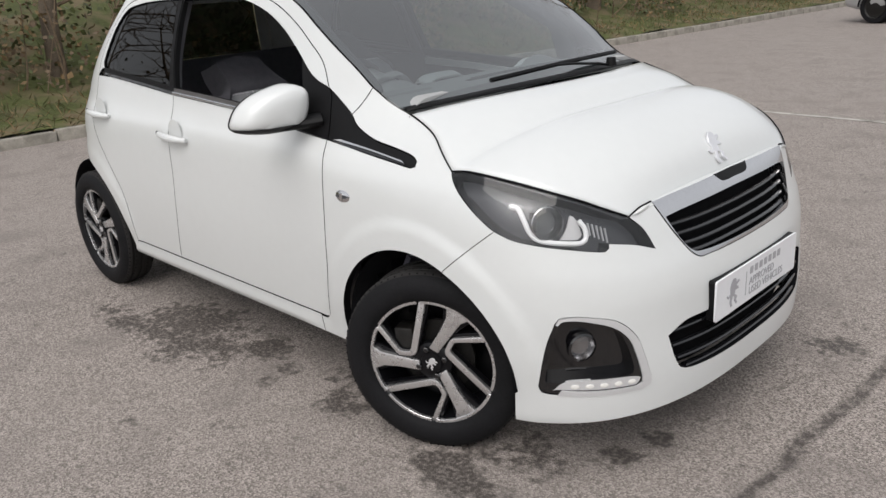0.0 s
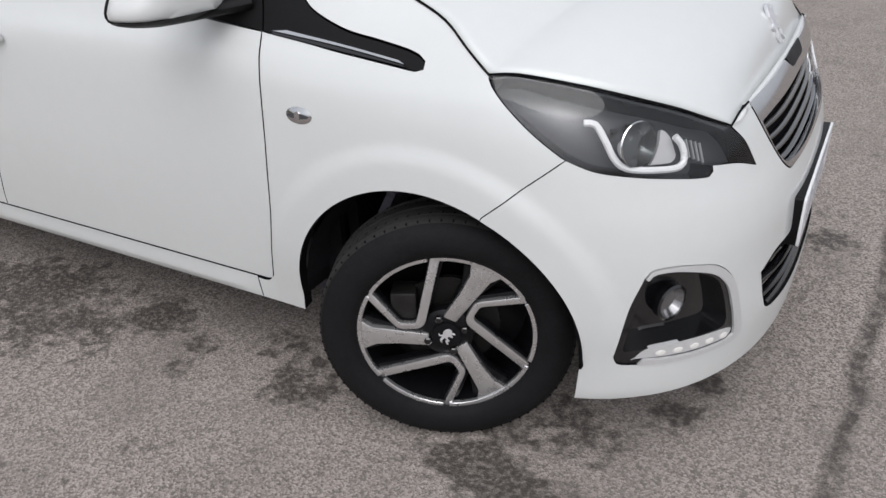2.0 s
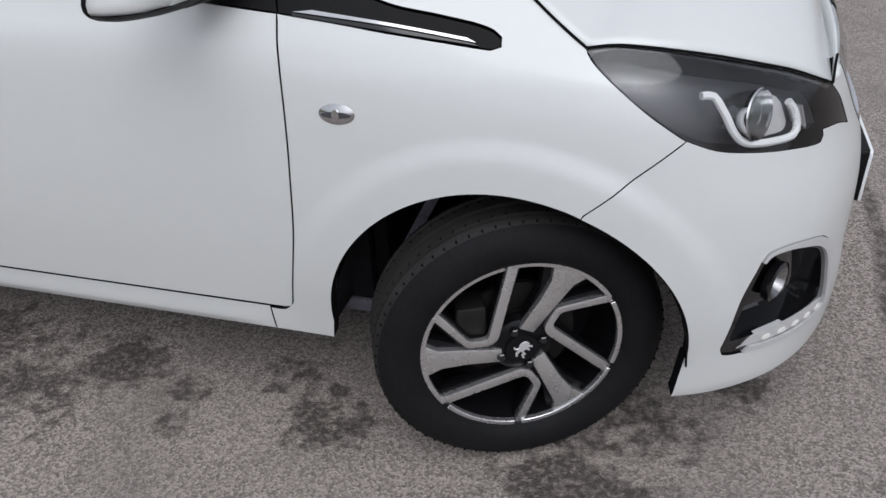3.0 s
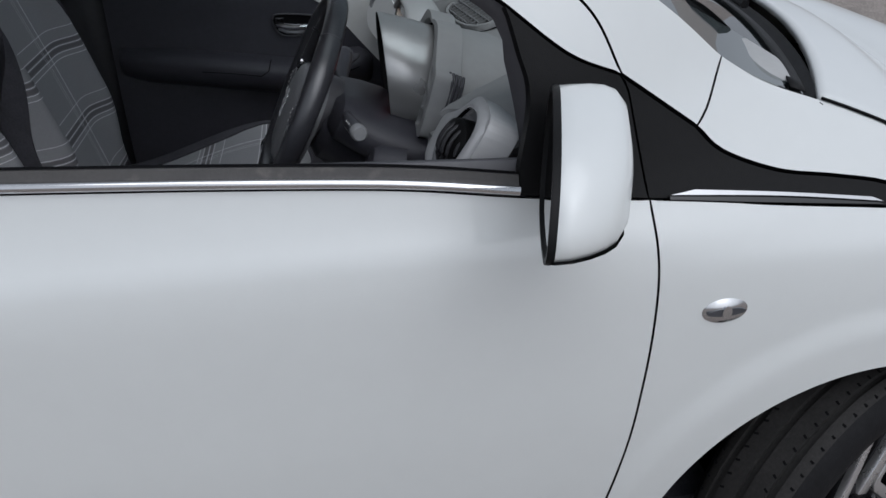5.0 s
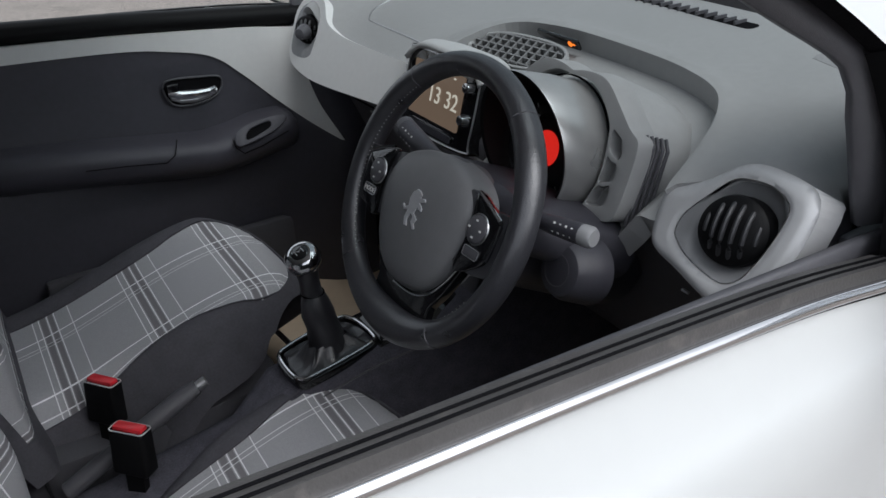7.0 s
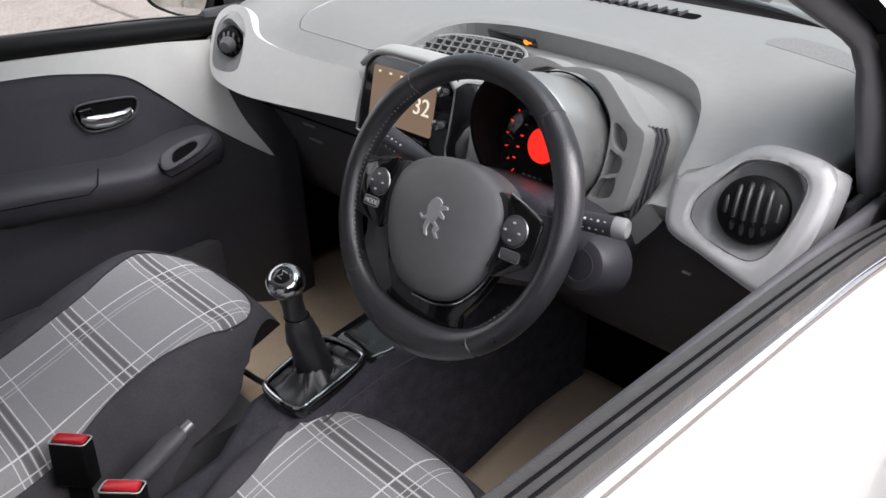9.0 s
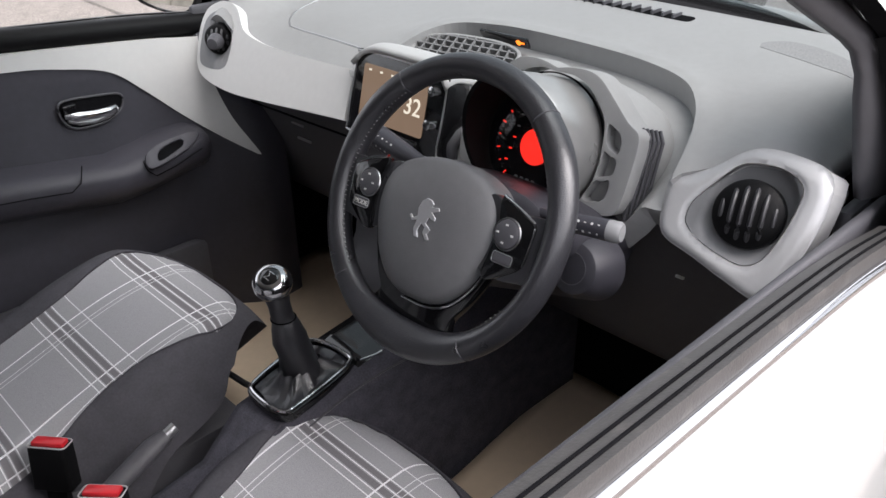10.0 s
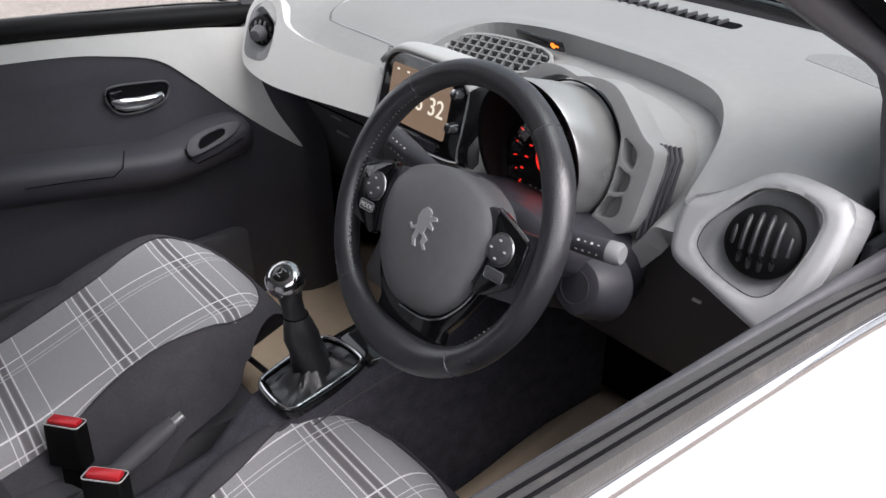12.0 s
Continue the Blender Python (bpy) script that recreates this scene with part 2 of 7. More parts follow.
def lathe(profile, seg=48, bm=None, m=None, closed=False):
    """Turns (radius, height) pairs round the z axis."""
    bm = bm or bmesh.new()
    m = m or Matrix()
    rings = []
    for r, h in profile:
        if r < 1e-6:
            rings.append([bm.verts.new(m @ Vector((0, 0, h)))])
        else:
            rings.append([bm.verts.new(m @ Vector((r * math.cos(k * 2 * math.pi / seg), r * math.sin(k * 2 * math.pi / seg), h))) for k in range(seg)])
    prs = list(zip(rings, rings[1:])) + ([(rings[-1], rings[0])] if closed else [])
    for q, w in prs:
        for k in range(seg):
            a, b, c, d = q[k % len(q)], q[(k + 1) % len(q)], w[(k + 1) % len(w)], w[k % len(w)]
            vs = list(dict.fromkeys((a, b, c, d)))
            if len(vs) > 2:
                bm.faces.new(vs)
    return bm


def smooth_path(pts, step=.012, closed=False):
    """Catmull-Rom through the points, evenly stepped."""
    p = np.array(pts, float)
    n = len(p)
    if n < 3 and not closed:
        k = max(2, int(np.linalg.norm(p[-1] - p[0]) / step) + 1)
        return [tuple(p[0] + (p[-1] - p[0]) * t) for t in np.linspace(0, 1, k)]
    out = []
    for i in range(n if closed else n - 1):
        p1, p2 = p[i], p[(i + 1) % n]
        p0 = p[(i - 1) % n] if closed or i else 2 * p1 - p2
        p3 = p[(i + 2) % n] if closed or i < n - 2 else 2 * p2 - p1
        k = max(1, int(np.linalg.norm(p2 - p1) / step + .5))
        for t in np.arange(k) / k:
            out.append(tuple(.5 * (2 * p1 + (p2 - p0) * t + (2 * p0 - 5 * p1 + 4 * p2 - p3) * t * t + (3 * p1 - p0 - 3 * p2 + p3) * t ** 3)))
    if not closed:
        out.append(tuple(p[-1]))
    return out


def ring(*pieces, step=.012):
    """A closed outline of smooth pieces that meet in corners."""
    out = []
    for q in pieces:
        for c in smooth_path(q, step):
            if not out or math.dist(c, out[-1]) > 1e-4:
                out.append(c)
    if math.dist(out[0], out[-1]) < 1e-4:
        out.pop()
    return out


def arc(cx, cz, r, a0, a1, n=24):
    return [(cx + r * math.cos(radians(a)), cz + r * math.sin(radians(a))) for a in np.linspace(a0, a1, n)]


def inside(poly, pts):
    p, q = np.array(poly), np.asarray(pts)
    x, y = q[:, 0], q[:, 1]
    res = np.zeros(len(q), bool)
    for (x1, y1), (x2, y2) in zip(p, np.roll(p, -1, 0)):
        c = ((y1 > y) != (y2 > y)) & (x < (x2 - x1) * (y - y1) / (y2 - y1 + 1e-15) + x1)
        res ^= c
    return res


def edge_dist(poly, pts):
    p, q = np.array(poly), np.asarray(pts)
    best = np.full(len(q), 9.0)
    for a, b in zip(p, np.roll(p, -1, 0)):
        d = b - a
        t = np.clip(((q - a) @ d) / (d @ d + 1e-15), 0, 1)
        best = np.minimum(best, np.linalg.norm(q - a - t[:, None] * d, axis=1))
    return best


def shrink(poly, g):
    """Moves an outline inwards by g."""
    p = np.array(poly, float)
    area = np.sum(p[:, 0] * np.roll(p[:, 1], -1) - np.roll(p[:, 0], -1) * p[:, 1])
    a, b = p - np.roll(p, 1, 0), np.roll(p, -1, 0) - p
    a /= np.linalg.norm(a, axis=1, keepdims=True) + 1e-12
    b /= np.linalg.norm(b, axis=1, keepdims=True) + 1e-12
    t = a + b
    t /= np.linalg.norm(t, axis=1, keepdims=True) + 1e-12
    s = 1 if area > 0 else -1
    return [tuple(v) for v in p + g * s * np.stack([-t[:, 1], t[:, 0]], 1)]


def panel(name, outline, fn, material, parent, holes=(), step=.03, depth=.022, gap=.0018, label="", side=1, lip=.0015, edge=None, uv=None):
    """A sheet with a folded edge: an outline (with holes) laid onto the surface fn(u, v). side -1 mirrors it to the car's other side."""
    loops = [shrink(outline, gap)] + [shrink(h, -gap) for h in holes]
    lo, hi = np.min(loops[0], 0), np.max(loops[0], 0)
    gx, gy = np.meshgrid(np.arange(lo[0] + step / 2, hi[0], step), np.arange(lo[1] + step / 2, hi[1], step))
    grid = np.stack([gx.ravel(), gy.ravel()], 1)
    keep = inside(loops[0], grid) & (edge_dist(loops[0], grid) > step * .4)
    for h in loops[1:]:
        keep &= ~inside(h, grid) & (edge_dist(h, grid) > step * .4)
    pts, edges, rims = [], [], []
    for q in loops:
        k0 = len(pts)
        pts += q
        ids = list(range(k0, len(pts)))
        rims.append(ids)
        edges += list(zip(ids, ids[1:] + ids[:1]))
    n_rim = len(pts)
    pts += [tuple(v) for v in grid[keep]]
    vs, _, fs, _, _, _ = cdt([Vector(v) for v in pts], edges, [], 0, 1e-6)
    vs = np.array([tuple(v) for v in vs])
    fs = [f for f in fs if len(f) == 3]
    cen = np.array([vs[list(f)].mean(0) for f in fs])
    ok = inside(loops[0], cen)
    for h in loops[1:]:
        ok &= ~inside(h, cen)
    fs = [f for f, k in zip(fs, ok) if k]
    e = 1.5e-3
    u, v = vs[:, 0], vs[:, 1]
    pos = fn(u, v)
    nor = np.cross(fn(u + e, v) - fn(u - e, v), fn(u, v + e) - fn(u, v - e))
    nor /= np.linalg.norm(nor, axis=1, keepdims=True) + 1e-12
    flat = np.array(pos)
    flat[:n_rim] -= lip * nor[:n_rim]
    inner = pos[:n_rim] - depth * nor[:n_rim]
    verts = np.concatenate([flat, inner])
    faces, norms = [], []
    for f in fs:
        a, b, c = vs[f[0]], vs[f[1]], vs[f[2]]
        if (b[0] - a[0]) * (c[1] - a[1]) - (b[1] - a[1]) * (c[0] - a[0]) < 0:
            f = f[::-1]
        faces.append(tuple(f))
        norms += [nor[i] for i in f]
    for li, ids in enumerate(rims):
        poly = vs[ids]
        area = np.sum(poly[:, 0] * np.roll(poly[:, 1], -1) - np.roll(poly[:, 0], -1) * poly[:, 1])
        want_ccw = li == 0
        seq = ids if (area > 0) == want_ccw else ids[::-1]
        for i, j in zip(seq, seq[1:] + seq[:1]):
            f = (i, len(vs) + i, len(vs) + j, j)
            fnn = np.cross(verts[f[1]] - verts[f[0]], verts[f[3]] - verts[f[0]])
            fnn /= np.linalg.norm(fnn) + 1e-12
            faces.append(f)
            norms += [fnn] * 4
    if side < 0:
        verts = verts * (1, -1, 1)
        k, nn, ff = 0, [], []
        for f in faces:
            ff.append(tuple(reversed(f)))
            nn += [n * (1, -1, 1) for n in reversed(norms[k:k + len(f)])]
            k += len(f)
        faces, norms = ff, nn
    ob = mesh_ob(name, verts, faces, material, parent, label, True, [tuple(n) for n in norms])
    if uv:
        lay = ob.data.uv_layers.new(name="cloth")
        flat_uv = np.array([uv(*vs[i % len(vs)]) if i < len(vs) else uv(*vs[i - len(vs)]) for f in faces for i in f], float)
        lay.data.foreach_set("uv", flat_uv.ravel())
    # the folded rim can take its own colour, black for painted-in gap shade
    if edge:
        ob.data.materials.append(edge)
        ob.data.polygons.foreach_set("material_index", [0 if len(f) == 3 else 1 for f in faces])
    return ob


def loft(name, rows, material, parent, label="", thick=0.0, closed=False, cap=False, sharp=40):
    """A sheet through rows of points, each row with the same count."""
    bm = bmesh.new()
    rs = [[bm.verts.new(tuple(p)) for p in r] for r in rows]
    for q, w in zip(rs, rs[1:]):
        n = len(q)
        for k in range(n if closed else n - 1):
            f = [q[k], q[(k + 1) % n], w[(k + 1) % n], w[k]]
            bm.faces.new(f)
    if cap:
        bm.faces.new(rs[0][::-1])
        bm.faces.new(rs[-1])
    bmesh.ops.remove_doubles(bm, verts=bm.verts, dist=1e-5)
    ob = part(name, bm, material, parent, label, sharp)
    if thick:
        s = ob.modifiers.new("thick", "SOLIDIFY")
        s.thickness, s.offset = thick, -1
    return ob


def plate2d(outline, depth, holes=(), bm=None, m=None, bev=0.0):
    """A flat outline in x, y given a depth along -z."""
    pts, edges = [], []
    for q in [outline, *holes]:
        k0 = len(pts)
        pts += [Vector(c) for c in q]
        ids = list(range(k0, len(pts)))
        edges += list(zip(ids, ids[1:] + ids[:1]))
    vs, _, fs, _, _, _ = cdt(pts, edges, [], 0, 1e-7)
    va = np.array([tuple(v) for v in vs])
    cen = np.array([va[list(f)].mean(0) for f in fs])
    ok = inside(outline, cen)
    for h in holes:
        ok &= ~inside(h, cen)
    bm = bm or bmesh.new()
    m = m or Matrix()
    top = [bm.verts.new(m @ Vector((x, y, 0))) for x, y in va]
    low = [bm.verts.new(m @ Vector((x, y, -depth))) for x, y in va]
    cnt = {}
    for f, k in zip(fs, ok):
        if not k:
            continue
        a, b, c = va[f[0]], va[f[1]], va[f[2]]
        if (b[0] - a[0]) * (c[1] - a[1]) - (b[1] - a[1]) * (c[0] - a[0]) < 0:
            f = f[::-1]
        bm.faces.new([top[i] for i in f])
        bm.faces.new([low[i] for i in reversed(f)])
        for i, j in zip(f, list(f[1:]) + [f[0]]):
            cnt[(i, j)] = 1
    for i, j in cnt:
        if (j, i) not in cnt:
            bm.faces.new((top[j], top[i], low[i], low[j]))
    loose = [v for v in bm.verts if not v.link_faces]
    bmesh.ops.delete(bm, geom=loose, context="VERTS")
    return bm


def rrect(w, h, r, n=5, cx=0.0, cy=0.0):
    out = []
    for sx, sy, a in ((1, 1, 0), (-1, 1, 90), (-1, -1, 180), (1, -1, 270)):
        out += [(cx + sx * (w / 2 - r) + r * math.cos(radians(a + k * 90 / n)), cy + sy * (h / 2 - r) + r * math.sin(radians(a + k * 90 / n))) for k in range(n + 1)]
    return out


# ---- the car: body ----
car = empty("car", "white five-door hatchback parked on worn tarmac, driver's window down", "car")
CEN = RU * math.pi / 2


def wrap(u, z, inset=0.0):
    """The skin carried past the nose to the other side."""
    u = np.asarray(u, float)
    over = u > CEN
    p = body(np.where(over, 2 * CEN - u, u), z)
    if inset:
        p = p - inset * body_normal(np.where(over, 2 * CEN - u, u), z)
    return p * np.stack([np.ones_like(p[..., 0]), np.where(over, -1.0, 1.0), np.ones_like(p[..., 0])], -1)


def skin(inset):
    return lambda u, z: wrap(u, z, inset)


def both(pts):
    """An open right-hand outline and its mirror image, right to left."""
    return list(pts) + [(2 * CEN - u, z) for u, z in reversed(list(pts))]


# lines of the body that several panels share
DOOR_F = [(-.478, .322), (-.44, .508), (-.425, .644), (-.419, .743), (-.419, .832), (-.427, .915)]
DOOR_F_UP = [(-.427, .915), (-.441, 1.0), (-.449, 1.045), (-.46, 1.065)]
SEAM_UP = [(-.46, 1.065), (-.5, 1.14), (-.572, 1.198), (-.688, 1.266), (-.848, 1.33), (-1.05, 1.367), (-1.482, 1.378)]
SEAM_UP2 = [(-1.482, 1.378), (-1.7, 1.372), (-1.95, 1.345), (-2.10, 1.27), (-2.19, 1.14), (-2.20, 1.04)]
DOOR_B = [(-1.52, .305), (-1.505, .36), (-1.455, .51), (-1.424, .66), (-1.418, .774), (-1.422, .90), (-1.430, .994)]
DOOR_B_UP = [(-1.430, .994), (-1.465, 1.15), (-1.482, 1.378)]
DOOR_R = [(-1.93, .305), (-1.925, .42), (-1.96, .55), (-2.04, .66), (-2.13, .78), (-2.18, .90), (-2.20, 1.04)]
BELT_F = [(-.427, .915), (-.6, .934), (-.75, .953), (-.95, .968), (-1.15, .980), (-1.3, .988), (-1.430, .994)]
BELT_R = [(-1.430, .994), (-1.71, 1.017), (-2.0, 1.038), (-2.20, 1.04)]
WS_EDGE = [(-.145, .995), (-.236, 1.028), (-.305, 1.067), (-.396, 1.14), (-.56, 1.249), (-.714, 1.327), (-.93, 1.40)]
HOOD_EDGE = [(-.145, .995), (-.09, .975), (-.03, .95), (.03, .914), (.098, .872)]
LAMP_TOP = [(.098, .872), (.157, .875), (.25, .864), (.35, .844), (.47, .81), (.55, .78), (.622, .752)]
LAMP_END = [(.622, .752), (.667, .715), (.702, .661)]
LAMP_LOW = [(.557, .697), (.547, .679), (.45, .694), (.37, .707), (.31, .719), (.26, .739)]
LAMP_STEP = [(.702, .661), (.632, .683), (.557, .697)]
LAMP_BACK = [(.26, .739), (.20, .782), (.15, .822), (.108, .857), (.098, .872)]
SEAM_BUMP = [(.106, .612), (.18, .676), (.26, .739)]
TRI_LOW = [(-.427, .915), (-.32, .901), (-.238, .889), (-.084, .870), (-.060, .868)]
TRI_TIP = [(-.060, .868), (-.045, .872), (-.046, .884), (-.06, .893)]
TRI_TOP = [(-.06, .893), (-.087, .901), (-.153, .913), (-.237, .928), (-.315, .958), (-.352, .991)]
JOINT = [(-.352, .991), (-.335, 1.01), (-.318, 1.04), (-.305, 1.067)]
ARC_F = arc(-.04, .285, .35, 66, 180, 26)
ARC_F2 = arc(-.04, .285, .35, 2, 66, 14)
ARC_R = arc(-2.33, .285, .345, -8, 200, 40)
WIN_FB = [(-1.425, 1.02), (-1.452, 1.12), (-1.466, 1.22), (-1.472, 1.346)]
WIN_FT = [(-1.472, 1.346), (-1.2, 1.349), (-1.029, 1.336), (-.866, 1.296), (-.743, 1.243), (-.661, 1.192), (-.609, 1.155)]
WIN_FF = [(-.609, 1.155), (-.595, 1.104), (-.583, 1.05), (-.60, .966)]
WIN_R = [(-1.482, 1.03), (-1.75, 1.053), (-2.0, 1.068), (-2.12, 1.072)]
WIN_RB = [(-2.12, 1.072), (-2.145, 1.09), (-2.14, 1.13), (-2.08, 1.24), (-1.97, 1.315), (-1.80, 1.342)]
WIN_RT = [(-1.80, 1.342), (-1.65, 1.348), (-1.52, 1.348)]
WIN_RF = [(-1.52, 1.348), (-1.482, 1.03)]


def rev(q):
    return list(reversed(q))


def side_panels(s):
    """Everything of one flank; s is 1 for the driver's side and -1 for the other."""
    # edge=LINER: rims of white panels are blackened to paint shade into the shut lines
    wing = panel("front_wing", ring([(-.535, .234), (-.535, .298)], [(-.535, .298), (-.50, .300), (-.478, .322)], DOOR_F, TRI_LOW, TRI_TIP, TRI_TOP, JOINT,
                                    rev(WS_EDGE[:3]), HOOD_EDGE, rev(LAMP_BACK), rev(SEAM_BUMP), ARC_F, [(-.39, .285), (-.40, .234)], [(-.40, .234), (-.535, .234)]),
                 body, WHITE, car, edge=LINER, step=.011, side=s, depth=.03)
    panel("wing_trim", ring(TRI_LOW, TRI_TIP, TRI_TOP, [(-.352, .991), (-.46, 1.065)], rev(DOOR_F_UP)), skin(.004), BLACK, wing, label="matt black plastic corner trim", side=s, step=.02)
    panel("chrome_strip", ring([(-.40, .9165), (-.365, .9195)], [(-.365, .9195), (-.238, .9025), (-.10, .8825)], [(-.10, .8825), (-.084, .8755)], [(-.084, .8755), (-.238, .8975), (-.40, .9165)]), skin(-.004), CHROME, wing, label="chrome strip", side=s, step=.01, depth=.008, gap=.0004)
    panel("strip_base", ring([(-.40, .911), (-.40, .9155)], [(-.40, .9155), (-.238, .8965), (-.09, .8755)], [(-.09, .8755), (-.08, .8715)], [(-.08, .8715), (-.238, .890), (-.40, .911)]), skin(-.002), GLOSS, wing, label="gloss black strip base", side=s, step=.01, depth=.008, gap=.0004)
    # side repeater: an oval lens in a chrome-like reflector
    rep = panel("side_repeater", [(-.32 + .033 * math.cos(a), .758 + .0185 * math.sin(a)) for a in np.linspace(0, 2 * math.pi, 40)[:-1]], lambda u, z: wrap(u, z) - (0, .006, 0) * np.ones_like(wrap(u, z)) * (1 - (((u + .32) / .034) ** 2 + ((z - .758) / .0195) ** 2))[..., None].clip(0, 1), CHROME, wing, label="clear oval side repeater lamp", side=s, step=.006, depth=.006, gap=0, lip=0)
    panel("bulb_band", [(-.32 + .028 * math.cos(a), .758 + .0055 * math.sin(a)) for a in np.linspace(0, 2 * math.pi, 30)[:-1]], lambda u, z: wrap(u, z, -.0065), LAMPGREY, rep, side=s, step=.01, depth=.004, gap=0, lip=0)
    panel("bulb", [(-.32 + .007 * math.cos(a), .758 + .010 * math.sin(a)) for a in np.linspace(0, 2 * math.pi, 20)[:-1]], lambda u, z: wrap(u, z, -.008), CHROME, rep, side=s, step=.01, depth=.004, gap=0, lip=0)
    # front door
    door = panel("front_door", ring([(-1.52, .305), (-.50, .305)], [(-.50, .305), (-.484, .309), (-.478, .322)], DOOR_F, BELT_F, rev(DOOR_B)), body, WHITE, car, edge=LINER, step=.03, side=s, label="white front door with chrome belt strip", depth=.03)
    panel("window_frame", ring([(-.609, 1.155), (-.53, 1.095), (-.46, 1.065)], SEAM_UP, rev(DOOR_B_UP)[:1] + [(-1.480, 1.348)], [(-1.480, 1.348), (-1.472, 1.346)], WIN_FT), body, WHITE, door, edge=LINER, step=.02, side=s)
    panel("mirror_sail", ring(DOOR_F_UP, [(-.46, 1.065), (-.53, 1.095), (-.609, 1.155)], WIN_FF, [(-.60, .966), (-.60, .934)], [(-.60, .934), (-.427, .915)]), skin(.003), BLACK, door, label="matt black mirror corner", step=.02, side=s)
    strip = lambda lo, hi, q: ring([(u, z + lo) for u, z in q], [(q[-1][0], q[-1][1] + lo), (q[-1][0], q[-1][1] + hi)], rev([(u, z + hi) for u, z in q]), [(q[0][0], q[0][1] + hi), (q[0][0], q[0][1] + lo)])
    bf, brr = [(-.60, .934)] + BELT_F[2:], BELT_R
    part("belt_chrome", rod([tuple(wrap(u, z + .0070, -.0005) * (1, s, 1)) for u, z in smooth_path(bf, .03)], .0066, 12), CHROME, door, "chrome belt strip")
    panel("belt_seal", strip(.0125, .026, bf), skin(-.001), SEAL, door, label="black rubber window seal", side=s, step=.012, depth=.026, gap=.0003)
    panel("inner_seal", strip(.004, .026, bf), skin(.022), SEAL, door, label="black inner window seal", side=s, step=.012, depth=.012, gap=.0003)
    panel("b_pillar_trim", ring([(-1.430, 1.0), (-1.422, .998)], [(-1.422, .998)] + WIN_FB, [(-1.472, 1.346), (-1.480, 1.348)], [(-1.480, 1.348), (-1.473, 1.22), (-1.459, 1.12), (-1.430, 1.0)]), skin(.004), BLACK, door, side=s, label="black pillar trim")
    for inset in (.009, .021):
        part("seal_groove", rod([tuple(wrap(u, z + .0262, inset) * (1, s, 1)) for u, z in smooth_path(bf, .04)], .0016, 6), LINER, door)
    handle(door, s, -1.365, .845)
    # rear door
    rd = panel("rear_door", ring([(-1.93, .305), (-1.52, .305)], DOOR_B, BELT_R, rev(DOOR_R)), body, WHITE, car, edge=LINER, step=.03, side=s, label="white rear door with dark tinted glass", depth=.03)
    panel("window_frame", ring([(-1.482, 1.378)] + SEAM_UP2[1:], [(-2.20, 1.04), (-2.16, 1.068), (-2.12, 1.072)], WIN_RB, WIN_RT, [(-1.52, 1.348), (-1.482, 1.348)], [(-1.482, 1.348), (-1.482, 1.378)]), body, WHITE, rd, edge=LINER, step=.02, side=s)
    panel("belt_chrome", strip(.001, .012, brr[:-1] + [(-2.13, 1.045)]), skin(-.005), GLOSS, rd, side=s, step=.01, depth=.012, gap=.0003, label="dark belt strip")
    panel("belt_seal", strip(.012, .03, brr[:-1] + [(-2.13, 1.045)]), skin(0), BLACK, rd, side=s, step=.01, depth=.03, gap=.0003)
    panel("b_pillar_trim", ring([(-1.434, 1.01), (-1.463, 1.12), (-1.477, 1.22), (-1.484, 1.348)], [(-1.484, 1.348), (-1.52, 1.348)], WIN_RF, [(-1.482, 1.03), (-1.434, 1.01)]), skin(.004), BLACK, rd, side=s, label="black pillar trim")
    pane = panel("window_pane", ring(WIN_R, WIN_RB, WIN_RT, WIN_RF), skin(.008), DARKGLASS, rd, side=s, label="dark tinted window glass", depth=.004, gap=-.004)
    pane.visible_shadow = False
    handle(rd, s, -2.07, .885)
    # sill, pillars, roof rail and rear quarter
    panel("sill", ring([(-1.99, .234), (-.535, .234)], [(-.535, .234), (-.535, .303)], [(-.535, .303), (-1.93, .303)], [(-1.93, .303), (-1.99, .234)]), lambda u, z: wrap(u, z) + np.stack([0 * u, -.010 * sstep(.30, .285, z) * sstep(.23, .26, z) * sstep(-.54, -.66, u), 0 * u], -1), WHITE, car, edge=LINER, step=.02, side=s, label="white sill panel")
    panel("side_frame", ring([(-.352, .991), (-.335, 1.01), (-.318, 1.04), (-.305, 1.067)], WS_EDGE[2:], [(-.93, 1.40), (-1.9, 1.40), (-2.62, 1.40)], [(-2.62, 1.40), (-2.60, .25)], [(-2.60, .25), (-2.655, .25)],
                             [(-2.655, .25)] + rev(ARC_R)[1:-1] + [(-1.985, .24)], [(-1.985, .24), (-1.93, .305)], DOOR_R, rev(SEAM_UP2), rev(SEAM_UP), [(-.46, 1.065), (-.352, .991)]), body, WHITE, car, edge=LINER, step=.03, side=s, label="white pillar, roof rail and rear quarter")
    return door


